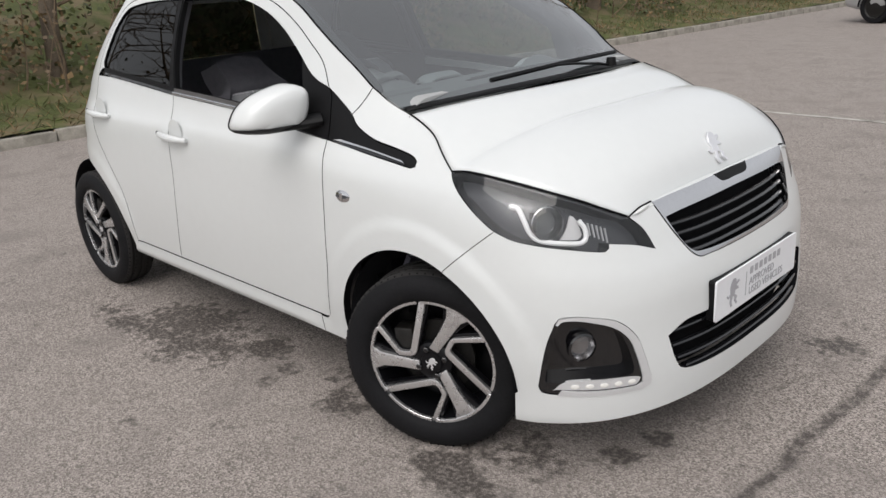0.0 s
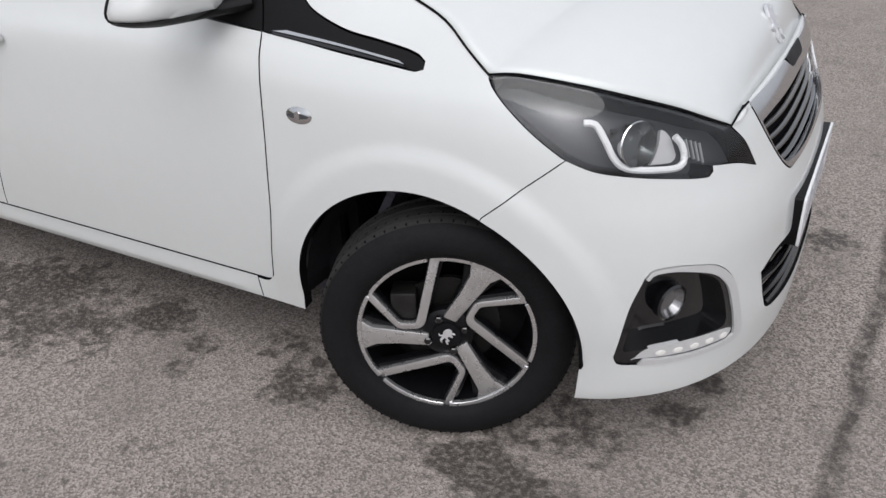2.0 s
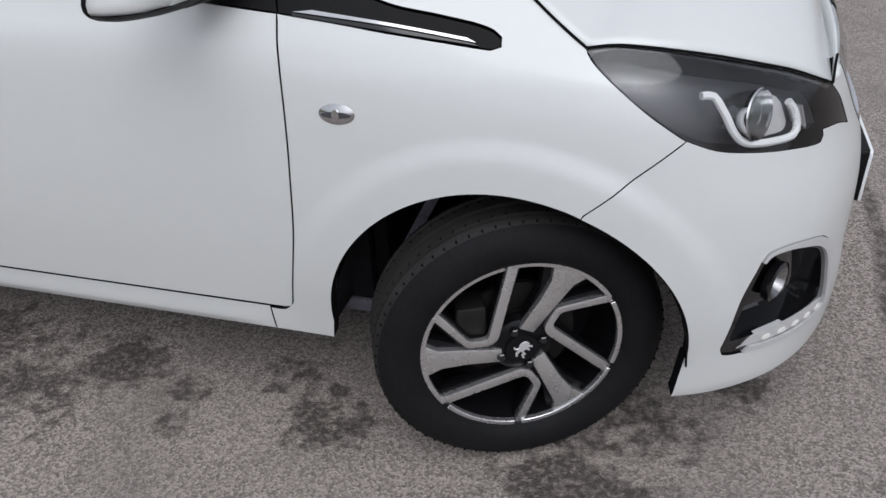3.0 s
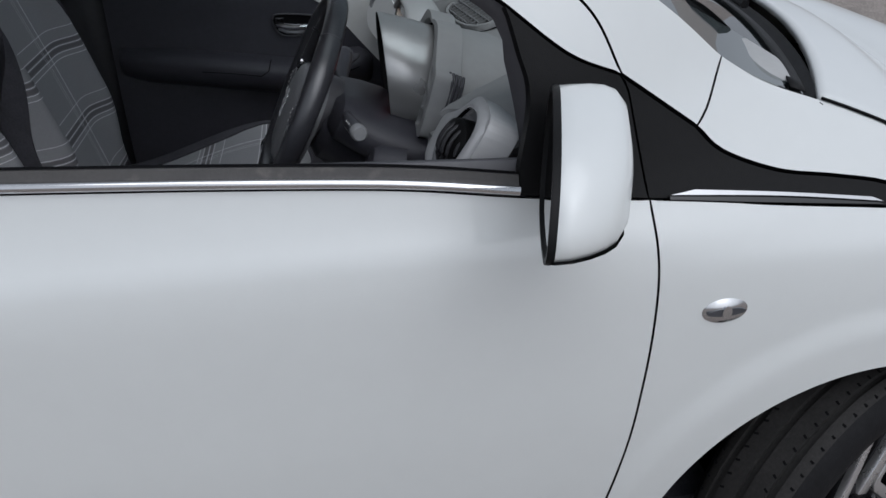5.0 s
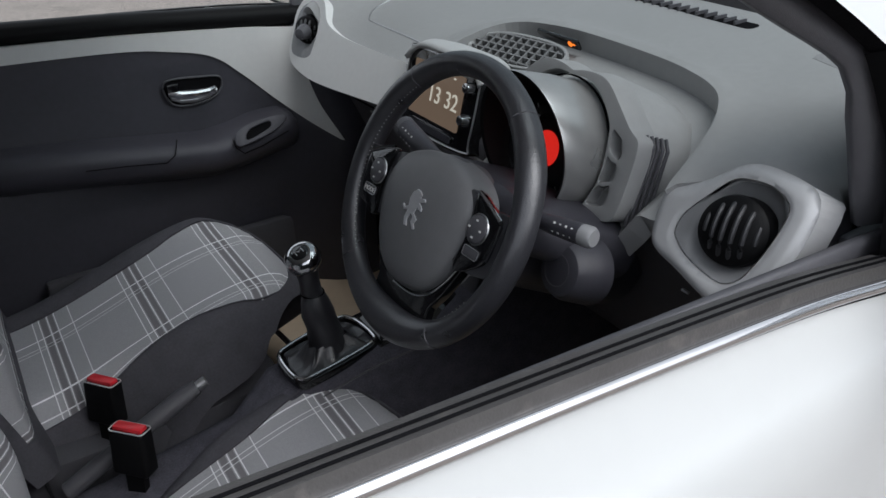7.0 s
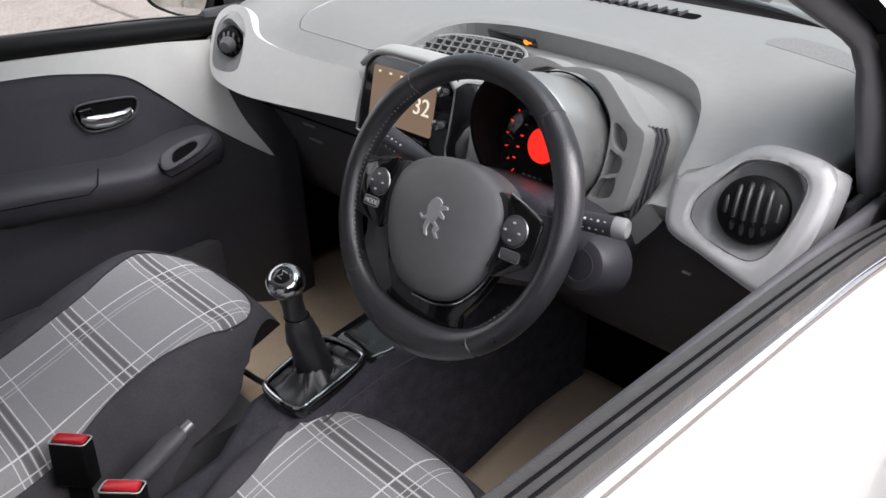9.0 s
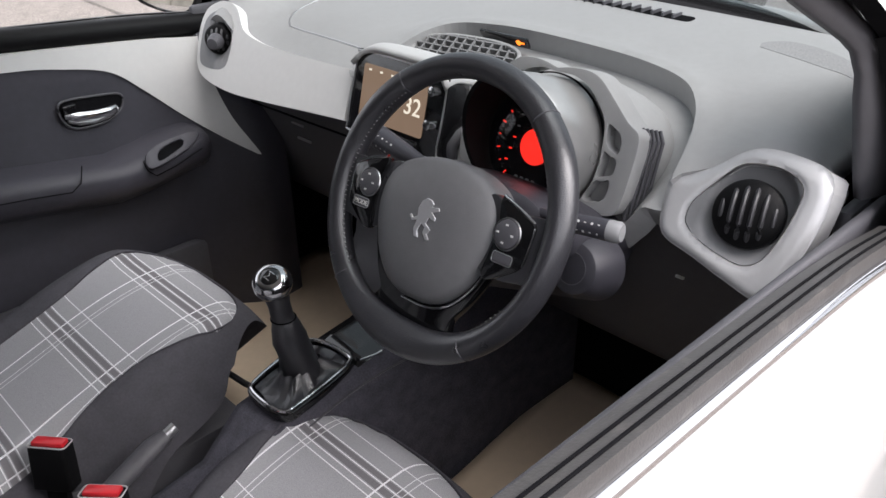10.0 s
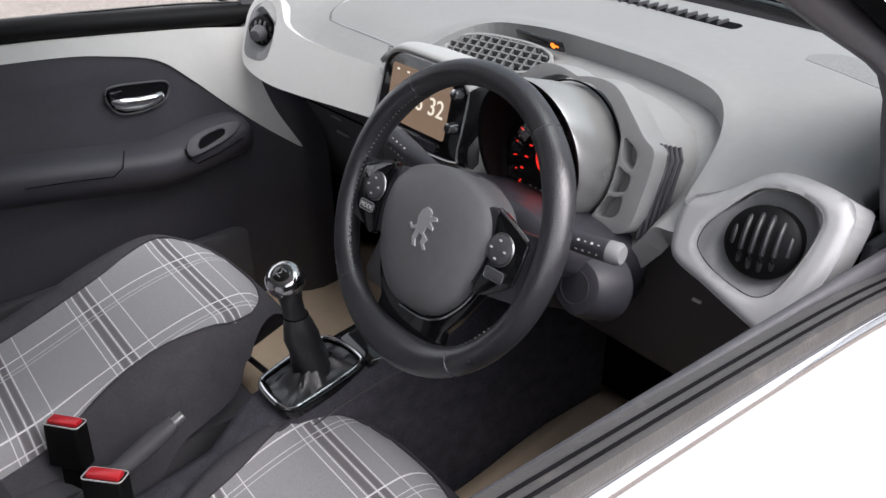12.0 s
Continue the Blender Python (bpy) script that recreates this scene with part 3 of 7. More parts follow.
def handle(door, s, x, z):
    """A pull handle over a dished cup."""
    y = float(half(x, z))
    b = bmesh.new()
    n = 12
    pts = [(x - .11 + .22 * i / n, -s * (y + .012 + .020 * math.sin(math.pi * i / n) ** .6), z + .004 - .010 * i / n) for i in range(n + 1)]
    rod(pts, .012, 10, b, radii=[.008 + .006 * math.sin(math.pi * (i + .5) / (n + 1)) for i in range(n + 1)], flat=1.0)
    h = part("door_handle", b, WHITE, door, "white pull handle")
    cup = bmesh.new()
    lathe([(.052, 0), (.045, .0007), (.03, .0012), (.0, .0015)], 28, cup, Matrix.Translation((x + .01, -s * (y + .001), z + .015)) @ pose(0, 0, 0, 90 * s, 0, 0))
    part("handle_cup", cup, WHITE, door)
    lk = lathe([(.0, .006), (.007, .006), (.009, 0)], 16, None, Matrix.Translation((x - .115, -s * (y + .012), z + .006)) @ pose(0, 0, 0, 90 * s, 0, 0))
    part("lock", lk, BLACK, h)


side_panels(1)
door_left = side_panels(-1)

# front bumper with its openings
FOG = ring([(.416, .500), (.392, .43), (.370, .312)], [(.370, .312), (.378, .293), (.40, .288)], [(.40, .288), (.52, .283), (.645, .283)], [(.645, .283), (.675, .295), (.676, .318)], [(.676, .318), (.655, .385), (.628, .447), (.575, .496), (.50, .516), (.448, .519), (.426, .514), (.416, .500)])
LGRILLE = ring(both([(.733, .42), (.76, .345), (.795, .307), (.90, .296), (1.05, .292), (CEN, .291)]), both([(CEN, .445), (1.0, .447), (.88, .448), (.80, .446), (.733, .42)][::-1])[::-1])
GRILLE_OUT = both([(.706, .775), (.783, .682), (.86, .612), (.95, .602), (CEN, .598)])
NOSE_TOP = [(.706, .775), (.783, .781), (.90, .784), (1.03, .786), (CEN, .788)]
# its black rim paints the shade of the bumper's seams
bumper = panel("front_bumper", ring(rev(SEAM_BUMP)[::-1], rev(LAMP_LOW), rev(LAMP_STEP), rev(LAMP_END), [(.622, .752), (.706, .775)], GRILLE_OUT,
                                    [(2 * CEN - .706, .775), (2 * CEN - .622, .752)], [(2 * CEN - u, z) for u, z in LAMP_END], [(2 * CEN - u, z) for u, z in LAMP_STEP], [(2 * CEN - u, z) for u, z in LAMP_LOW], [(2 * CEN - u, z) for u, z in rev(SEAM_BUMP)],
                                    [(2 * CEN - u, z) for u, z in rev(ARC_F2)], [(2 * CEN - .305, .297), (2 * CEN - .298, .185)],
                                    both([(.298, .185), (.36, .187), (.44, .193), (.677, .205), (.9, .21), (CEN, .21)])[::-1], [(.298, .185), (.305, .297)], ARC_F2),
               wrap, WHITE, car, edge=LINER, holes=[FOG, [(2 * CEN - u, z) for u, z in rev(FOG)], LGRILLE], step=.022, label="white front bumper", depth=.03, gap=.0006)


def sym(rows_right, bx, bz, p=2.2, n=28):
    """Rows from the car's right edge points across to the left, bowed forward by bx and up by bz in the middle."""
    out = []
    for (x, y, z), dx, dz in zip(rows_right, bx, bz):
        out.append([(x + dx * (1 - abs(t) ** 2), y * t, z + dz * (1 - abs(t) ** p)) for t in np.linspace(1, -1, 2 * n + 1)])
    return out


def edge_pts(q, step=.02):
    return [tuple(body(u, z)) for u, z in smooth_path(q, step)]


# bonnet
he = edge_pts(HOOD_EDGE, .02)[:-1] + edge_pts(LAMP_TOP, .02)[:-1] + edge_pts([(.622, .752), (.66, .768), (.706, .775)], .02)
hx = np.array([p[0] for p in he])
crown = spl(-.15, .030, -.05, .055, .10, .090, .25, .096, .40, .080, .45, .066, .50, .013)
bow = spl(-.15, .165, -.05, .13, .10, .07, .30, .040, .46, .026, .50, .018)
sel = np.maximum.accumulate(hx)
he = [(x - .0015, y + .0025, z + .0008) for x, y, z in he]
bonnet = loft("bonnet", sym(he, bow(sel), crown(sel), 3.1), WHITE, car, "smooth white bonnet with a badge", thick=.012, sharp=60)
# a black rod draws the shade of the gap between bonnet and wing
for s in (1, -1):
    part("shut_line_shade", rod([(x + .001, s * (y - .0025), z + .0002) for x, y, z in he], .0024, 6), LINER, bonnet, "dark strip standing in for shut line shade")

# windscreen, cowl and roof
we = edge_pts([(-.165, 1.0)] + WS_EDGE[1:], .03)
wz = np.linspace(0, 1, len(we))
glass_rows = sym([(x - .004, y + .010, z) for x, y, z in we], .115 - .05 * wz, .022 + .035 * wz, 2.0, 16)
ws = loft("windscreen", glass_rows, GLASS, car, "bluish windscreen glass", sharp=80)
ws.visible_shadow = False
band = lambda a, b: [[tuple(Vector(p) + Vector((.003, 0, .004))) for p in r] for r in glass_rows[a:b]]
loft("screen_band", band(0, 2), BLACK, ws, "black screen border", thick=.002, sharp=80)
cow0 = sym([tuple(body(-.150, .992))], [.150], [.018], 2.0, 16)[0]
cow1 = [tuple(Vector(p) + Vector((-.02, 0, -.02))) for p in glass_rows[0]]
mid = [tuple((Vector(a) + Vector(b)) / 2 + Vector((0, 0, -.025))) for a, b in zip(cow0, cow1)]
loft("cowl", [cow0, mid, cow1], BLACK, car, "black plastic scuttle panel", thick=.006, sharp=80)
us = np.concatenate([np.linspace(-.93, -1.9, 24), np.linspace(-1.95, XR - CEN + .002, 26)])
re_ = [tuple(body(u, 1.397)) for u in us]
loft("roof", sym(re_, .05 * sstep(-1.1, -.93, us), .062 * np.clip(np.array([-p[1] for p in re_]) / .56, 0, 1) ** 1.2, 2.2, 16), WHITE, car, "white roof", thick=.02, sharp=60)


def wiper(y0, y1, name="wiper"):
    """An arm and blade lying along the foot of the windscreen."""
    def on(y, up):
        t = y / .62
        r0, r1 = glass_rows[1], glass_rows[6]
        k = int(round((1 - (y / -.63) * 1) * 16))
        a, b = Vector(r0[max(0, min(32, k))]), Vector(r1[max(0, min(32, k))])
        q = a.lerp(b, up)
        return (q.x + .010, y, q.z + .022)
    ym = .45 * y0 + .55 * y1
    a = part(name, rod([on(y0, -.28), on(y0 * .8 + ym * .2, -.10), on(y0 * .4 + ym * .6, .10), on(ym, .21)], .008, 8, flat=.6), BLACK, car, "black wiper")
    part("blade", rod([on(y1, .10), on((y0 + y1) / 2 - .05, .17), on(ym + .12, .21), on(y0 + .17, .25)], .008, 6), BLACK, a)
    part("pivot", lathe([(.0, .03), (.016, .028), (.02, 0)], 16, None, Matrix.Translation(on(y0, -.28))), BLACK, a)


wiper(.27, -.32)

# headlamps: dark housing, reflector bowl, lens ring, light guides and the clear cover
LAMP = ring(LAMP_TOP, LAMP_END, LAMP_STEP, LAMP_LOW, LAMP_BACK)


def headlamp(s):
    lamp = empty("headlamp", "", "")
    lamp.parent = car
    tagged(lamp, "clear headlamp with dark housing and projector")
    panel("housing", LAMP, skin(.055), LAMPGREY, lamp, step=.02, depth=.01, side=s, label="dark grey lamp housing")
    inner = shrink(LAMP, .004)
    bm_pts = wrap(np.array([c[0] for c in LAMP]), np.array([c[1] for c in LAMP]), .004)
    in_pts = wrap(np.array([c[0] for c in inner]), np.array([c[1] for c in inner]), .056)
    loft("rim", [[tuple(p * (1, s, 1)) for p in bm_pts] + [tuple(bm_pts[0] * (1, s, 1))], [tuple(p * (1, s, 1)) for p in in_pts] + [tuple(in_pts[0] * (1, s, 1))]], GLOSS, lamp, "black lamp rim")
    # shaded brow along the upper edge
    brow = ring(LAMP_TOP, [(.622, .752), (.60, .748)], [(.60, .748), (.54, .775), (.46, .805), (.34, .839), (.25, .859), (.157, .871), (.11, .866)])
    panel("brow", brow, skin(.003), GLOSS, lamp, step=.02, depth=.012, side=s, gap=.001)
    c = Vector(body(.392, .765, .03)) * 1
    nrm = Vector(body_normal(.415, .752))
    nrm = (nrm + Vector((.5, 0, -.1))).normalized()
    q = nrm.to_track_quat("Z", "Y").to_matrix().to_4x4()
    flip = Matrix.Diagonal((1, s, 1, 1))
    bowl = lathe([(.044, .018), (.042, .020), (.038, .0), (.030, -.03), (.0, -.035)], 40, None, flip @ Matrix.Translation(c) @ q)
    part("housing_fin", box(.02, .004, .05, tuple(flip @ (c + Vector((-.03, -.01, .0))))), GLOSS, lamp)
    part("projector", bowl, CHROME, lamp, "chrome projector ring")
    part("lens", lathe([(.031, -.012), (.027, .004), (.018, .014), (.0, .018)], 32, None, flip @ Matrix.Translation(c) @ q), CLEAR, lamp, "clear projector lens")
    # pale light guide: runs down before the projector, along the foot and up at the inner end
    gl = [(.292, .806), (.315, .803), (.333, .775), (.352, .738), (.378, .718), (.44, .709), (.490, .707), (.503, .722), (.498, .745), (.482, .765)]
    g = smooth_path(gl, .01)
    gp = [wrap(u, z, .020) * (1, s, 1) for u, z in g]
    part("light_guide", rod([tuple(p) for p in gp], .0068, 8), GUIDE, lamp, "pale light guide")
    panel("reflector", ring([(.432, .716), (.485, .714), (.498, .728)], [(.498, .728), (.484, .768), (.462, .785), (.452, .750), (.432, .716)]), skin(.034), SATTRIM, lamp, step=.01, depth=.01, side=s, label="silver reflector")
    for k in range(5):
        part("flute", rod([tuple(wrap(.515 + .013 * k, .757 - .005 * k, .04) * (1, s, 1)), tuple(wrap(.522 + .013 * k, .722 - .006 * k, .04) * (1, s, 1))], .0032, 8), SATIN, lamp, "fluted indicator reflector")
    cov = panel("cover", LAMP, skin(.001), LENS, lamp, step=.025, depth=.004, gap=.001, side=s, label="clear lamp cover")
    cov.visible_shadow = False


headlamp(1)
headlamp(-1)


def fog_unit(s):
    fog = empty("fog_lamp_unit", "", "")
    fog.parent = car
    tagged(fog, "gloss black fog lamp recess with chrome surround")
    FI = ring([(.424, .485), (.408, .43), (.389, .330)], [(.389, .330), (.392, .322), (.40, .322)], [(.40, .322), (.52, .332), (.605, .332)], [(.605, .332), (.622, .335), (.625, .352)], [(.625, .352), (.610, .405), (.585, .455), (.545, .482), (.49, .500), (.452, .504), (.433, .499), (.424, .485)])
    panel("pocket", FOG, skin(.040), GLOSS, fog, step=.02, depth=.005, side=s, gap=-.006)
    panel("bezel", FOG, lambda u, z: wrap(u, z, .004), GLOSS, fog, holes=[FI], step=.015, depth=.042, side=s, label="black inner bezel", gap=.001)
    rim_o = ring([(.417, .498), (.426, .513), (.448, .518), (.50, .516), (.575, .496), (.628, .447), (.655, .385), (.676, .318)], [(.676, .318), (.675, .295), (.645, .283)], [(.645, .283), (.52, .283), (.42, .286)], [(.42, .286), (.43, .302)], [(.43, .302), (.52, .298), (.632, .298)], [(.632, .298), (.648, .305), (.648, .322)], [(.648, .322), (.630, .385), (.606, .440), (.562, .480), (.495, .503), (.452, .508), (.432, .504), (.424, .494)], [(.424, .494), (.417, .498)])
    panel("chrome_surround", rim_o, skin(-.003), SATTRIM, fog, step=.01, depth=.02, side=s, label="satin chrome surround", gap=.0012)
    led = ring([(.405, .299), (.43, .301), (.52, .299), (.632, .299)], [(.632, .299), (.646, .320), (.60, .330), (.45, .329), (.405, .299)])
    drl = panel("daytime_light", led, skin(.0015), SATTRIM, fog, step=.01, depth=.012, side=s, label="clear daytime running light strip")
    for k in range(5):
        part("led_cell", lathe([(.0, .003), (.006, .002), (.008, 0)], 14, None, Matrix.Diagonal((1, s, 1, 1)) @ Matrix.Translation(body(.465 + .038 * k, .314, -.0005)) @ Vector(body_normal(.465 + .038 * k, .311)).to_track_quat("Z", "Y").to_matrix().to_4x4() @ Matrix.Diagonal((1.5, .9, 1, 1))), LED, drl)
    c = Vector(body(.487, .422, .022))
    q = (Vector(body_normal(.48, .422)) + Vector((.6, .0, 0))).normalized().to_track_quat("Z", "Y").to_matrix().to_4x4()
    m = Matrix.Diagonal((1, s, 1, 1)) @ Matrix.Translation(c) @ q
    part("lamp_ring", lathe([(.040, -.012), (.040, .003), (.035, .006), (.033, .002)], 32, None, m), GLOSS, fog, "gloss black lamp ring")
    part("lamp_bowl", lathe([(.034, .002), (.033, .004), (.024, -.012), (.0, -.018)], 32, None, m), FOGBOWL, fog, "round clear fog lamp")
    part("lamp_glass", lathe([(.034, .006), (.02, .011), (.0, .013)], 28, None, m), LENS, fog)


fog_unit(1)
fog_unit(-1)

# upper grille: chrome brow, slim surround, slats in a black recess
grille = empty("radiator_grille", "", "")
grille.parent = car
tagged(grille, "black slatted grille in a chrome surround")
G_IN = [(.757, .727), (.80, .672), (.845, .632), (.90, .620), (1.06, .614), (CEN, .612)]
G_TOP = [(.757, .729), (.85, .735), (1.03, .738), (CEN, .739)]
surround = ring(both(rev(NOSE_TOP)[::-1]), [(2 * CEN - u, z) for u, z in GRILLE_OUT[:5]], rev(GRILLE_OUT)[4:])
hole = ring(both(G_TOP), rev(both(G_IN)))
panel("chrome_surround", surround, skin(-.002), CHROME, grille, holes=[hole], step=.02, depth=.035, label="chrome surround", gap=.002)
panel("recess", hole, skin(.05), LINER, grille, step=.04, depth=.004, gap=-.01)
for k, z in enumerate((.708, .680, .652, .628)):
    u0 = .775 + .028 * k + .006
    sl = smooth_path(both([(u0, z), (.95, z - .004), (CEN, z - .006)]), .03)
    pts = [tuple(wrap(u, zz, .022)) for u, zz in sl]
    part("slat", rod(pts, .0085, 10, flat=.75), GLOSS, grille)
notch = ring(both([(1.08, .787), (1.12, .762), (CEN, .760)]), both([(CEN, .7885), (1.08, .787)][::-1])[::-1])
panel("badge_plate", notch, skin(-.004), BLACK, grille, step=.02, depth=.006, label="black lettered plate")

# lower grille
low = empty("lower_grille", "", "")
low.parent = car
tagged(low, "black lower grille with horizontal slats")
panel("recess", LGRILLE, skin(.06), LINER, low, step=.04, depth=.004, gap=-.012)
for k, z in enumerate((.425, .382, .340, .305)):
    u0 = (.742, .755, .775, .81)[k]
    pts = [tuple(wrap(u, zz, .018)) for u, zz in smooth_path(both([(u0, z), (.95, z - .003), (CEN, z - .004)]), .03)]
    part("slat", rod(pts, .011, 10, flat=.6), GLOSS, low)


def lion(size, depth, m, name, parent, material):
    """The badge: a plain rampant shape that stands for the maker's mark."""
    q = [(-.05, .50), (.10, .48), (.20, .40), (.16, .33), (.38, .36), (.42, .28), (.20, .20), (.36, .10), (.36, .02), (.14, .04), (.10, -.10), (.30, -.22), (.22, -.34), (.34, -.46), (.24, -.50), (.08, -.34), (.10, -.20), (-.04, -.14),
         (-.10, -.34), (-.02, -.50), (-.16, -.50), (-.24, -.32), (-.20, -.10), (-.36, -.16), (-.48, -.04), (-.42, .00), (-.34, -.08), (-.22, .0), (-.26, .20), (-.20, .38)]
    return part(name, plate2d([(x * size, y * size) for x, y in q], depth, m=m), material, parent, "chrome maker's badge", 20, bevel=size * .012, seg=1)


eb = Vector((.462, -.004, .835))
near = min((v for v in bonnet.data.vertices if v.normal.z > .2), key=lambda v: (v.co - eb).length)
nz_ = near.normal.normalized()
ny_ = (Vector((-1, 0, 0)) - nz_ * nz_.dot(Vector((-1, 0, 0)))).normalized()
nx_ = ny_.cross(nz_)
foot_ = near.co + nz_ * .005
lion(.100, .008, Matrix(((nx_.x, ny_.x, nz_.x, foot_.x), (nx_.y, ny_.y, nz_.y, foot_.y), (nx_.z, ny_.z, nz_.z, foot_.z), (0, 0, 0, 1))), "badge", bonnet, BADGE)

# show plate on the bumper
show = empty("show_plate", "", "")
show.parent = car
tagged(show, "white dealer plate with grey lettering")
PM = Matrix.Translation((.645, -.006, .472)) @ pose(0, 0, 0, 90, 0, 90)
part("plate", plate2d(rrect(.535, .122, .008), .006, m=PM), PLATE, show, bevel=.001, seg=1)
part("holder", plate2d(rrect(.533, .120, .008), .022, m=PM @ Matrix.Translation((0, 0, -.0065))), BLACK, show)


def words(body_text, size, m, parent, material, name="lettering", align="LEFT", squeeze=1.0):
    c = bpy.data.curves.new(name, "FONT")
    c.body, c.size, c.extrude, c.align_x = body_text, size, .0004, align
    ob = new(name, c)
    me = bpy.data.meshes.new_from_object(ob.evaluated_get(bpy.context.evaluated_depsgraph_get()))
    bpy.data.objects.remove(ob)
    me.materials.append(material)
    t = new(name, me)
    t.parent = parent
    t.matrix_world = m @ Matrix.Diagonal((squeeze, 1, 1, 1))
    return t


words("APPROVED", .034, PM @ Matrix.Translation((-.065, -.012, .0012)), show, INK)
words("USED VEHICLES", .034, PM @ Matrix.Translation((-.065, -.042, .0012)), show, INK)
for k in range(7):
    part("bar", plate2d(rrect(.020, .022, .003), .0008, m=PM @ Matrix.Translation((-.052 + .031 * k, .033, .0012))), INK, show)
part("divider", plate2d(rrect(.002, .075, .0008), .0008, m=PM @ Matrix.Translation((-.085, 0, .0012))), INK, show)
lion(.085, .002, PM @ Matrix.Translation((-.165, 0, .0016)), "plate_mark", show, INK)

# tail: tailgate, lamps, rear bumper
TC = XR - CEN


def tail(u, z, inset=0.0):
    u = np.asarray(u, float)
    over = u < TC
    p = body(np.where(over, 2 * TC - u, u), z)
    p = p * np.stack([np.ones_like(p[..., 0]), np.where(over, -1.0, 1.0), np.ones_like(p[..., 0])], -1)
    return p


tg = panel("tailgate", ring([(2 * TC + 2.60, .62), (-2.60, .62)], [(-2.60, .62), (-2.62, 1.40)], [(-2.62, 1.40), (2 * TC + 2.62, 1.40)], [(2 * TC + 2.62, 1.40), (2 * TC + 2.60, .62)]), tail, WHITE, car, holes=[ring([(2 * TC + 2.68, 1.02), (-2.68, 1.02)], [(-2.68, 1.02), (-2.70, 1.33)], [(-2.70, 1.33), (2 * TC + 2.70, 1.33)], [(2 * TC + 2.70, 1.33), (2 * TC + 2.68, 1.02)])], step=.05, label="white tailgate")
panel("rear_window", ring([(2 * TC + 2.68, 1.02), (-2.68, 1.02)], [(-2.68, 1.02), (-2.70, 1.33)], [(-2.70, 1.33), (2 * TC + 2.70, 1.33)], [(2 * TC + 2.70, 1.33), (2 * TC + 2.68, 1.02)]), tail, DARKGLASS, tg, step=.05, depth=.004, label="dark rear window")
panel("rear_bumper", ring([(2 * TC + 2.60, .25), (-2.60, .25)], [(-2.60, .25), (-2.60, .62)], [(-2.60, .62), (2 * TC + 2.60, .62)], [(2 * TC + 2.60, .62), (2 * TC + 2.60, .25)]), tail, WHITE, car, step=.05, label="white rear bumper")
for s in (1, -1):
    panel("tail_lamp", [(-2.52 + .035 * math.cos(a), .86 + .13 * math.sin(a)) for a in np.linspace(0, 2 * math.pi, 30)[:-1]], lambda u, z: body(u, z) + .008 * body_normal(u, z), TAILRED, car, step=.03, side=s, label="red tail lamp")

# underside, wheel housings and front crossmember
part("underbody", box(2.5, 1.20, .05, (-1.2, 0, .225)), LINER, car, "dark underbody")
part("bulkhead", box(.03, 1.24, .62, (-.33, 0, .58)), LINER, car, "dark bulkhead")
part("engine_bay", box(.74, .72, .34, (.06, 0, .55)), LINER, car, "dark engine bay")
for ax in (0.0, -2.34):
    for s in (1, -1):
        b = bmesh.new()
        cx = -.04 if ax == 0 else -2.33
        ys = (-.750, -.44)
        rings_ = []
        for y in ys:
            rings_.append([b.verts.new((cx + .352 * math.cos(radians(a)), s * y, .285 + .352 * math.sin(radians(a)))) for a in range(0, 181, 10)])
        for q, w in zip(rings_[0], rings_[0][1:]):
            i = rings_[0].index(q)
            b.faces.new((q, w, rings_[1][i + 1], rings_[1][i]))
        b.faces.new(rings_[1])
        wl = part("wheel_housing", b, LINER, car, "black wheel arch liner")
        wl.modifiers.new("thick", "SOLIDIFY").thickness = .004

# ---- wheels ----
RT, RR = .288, .200


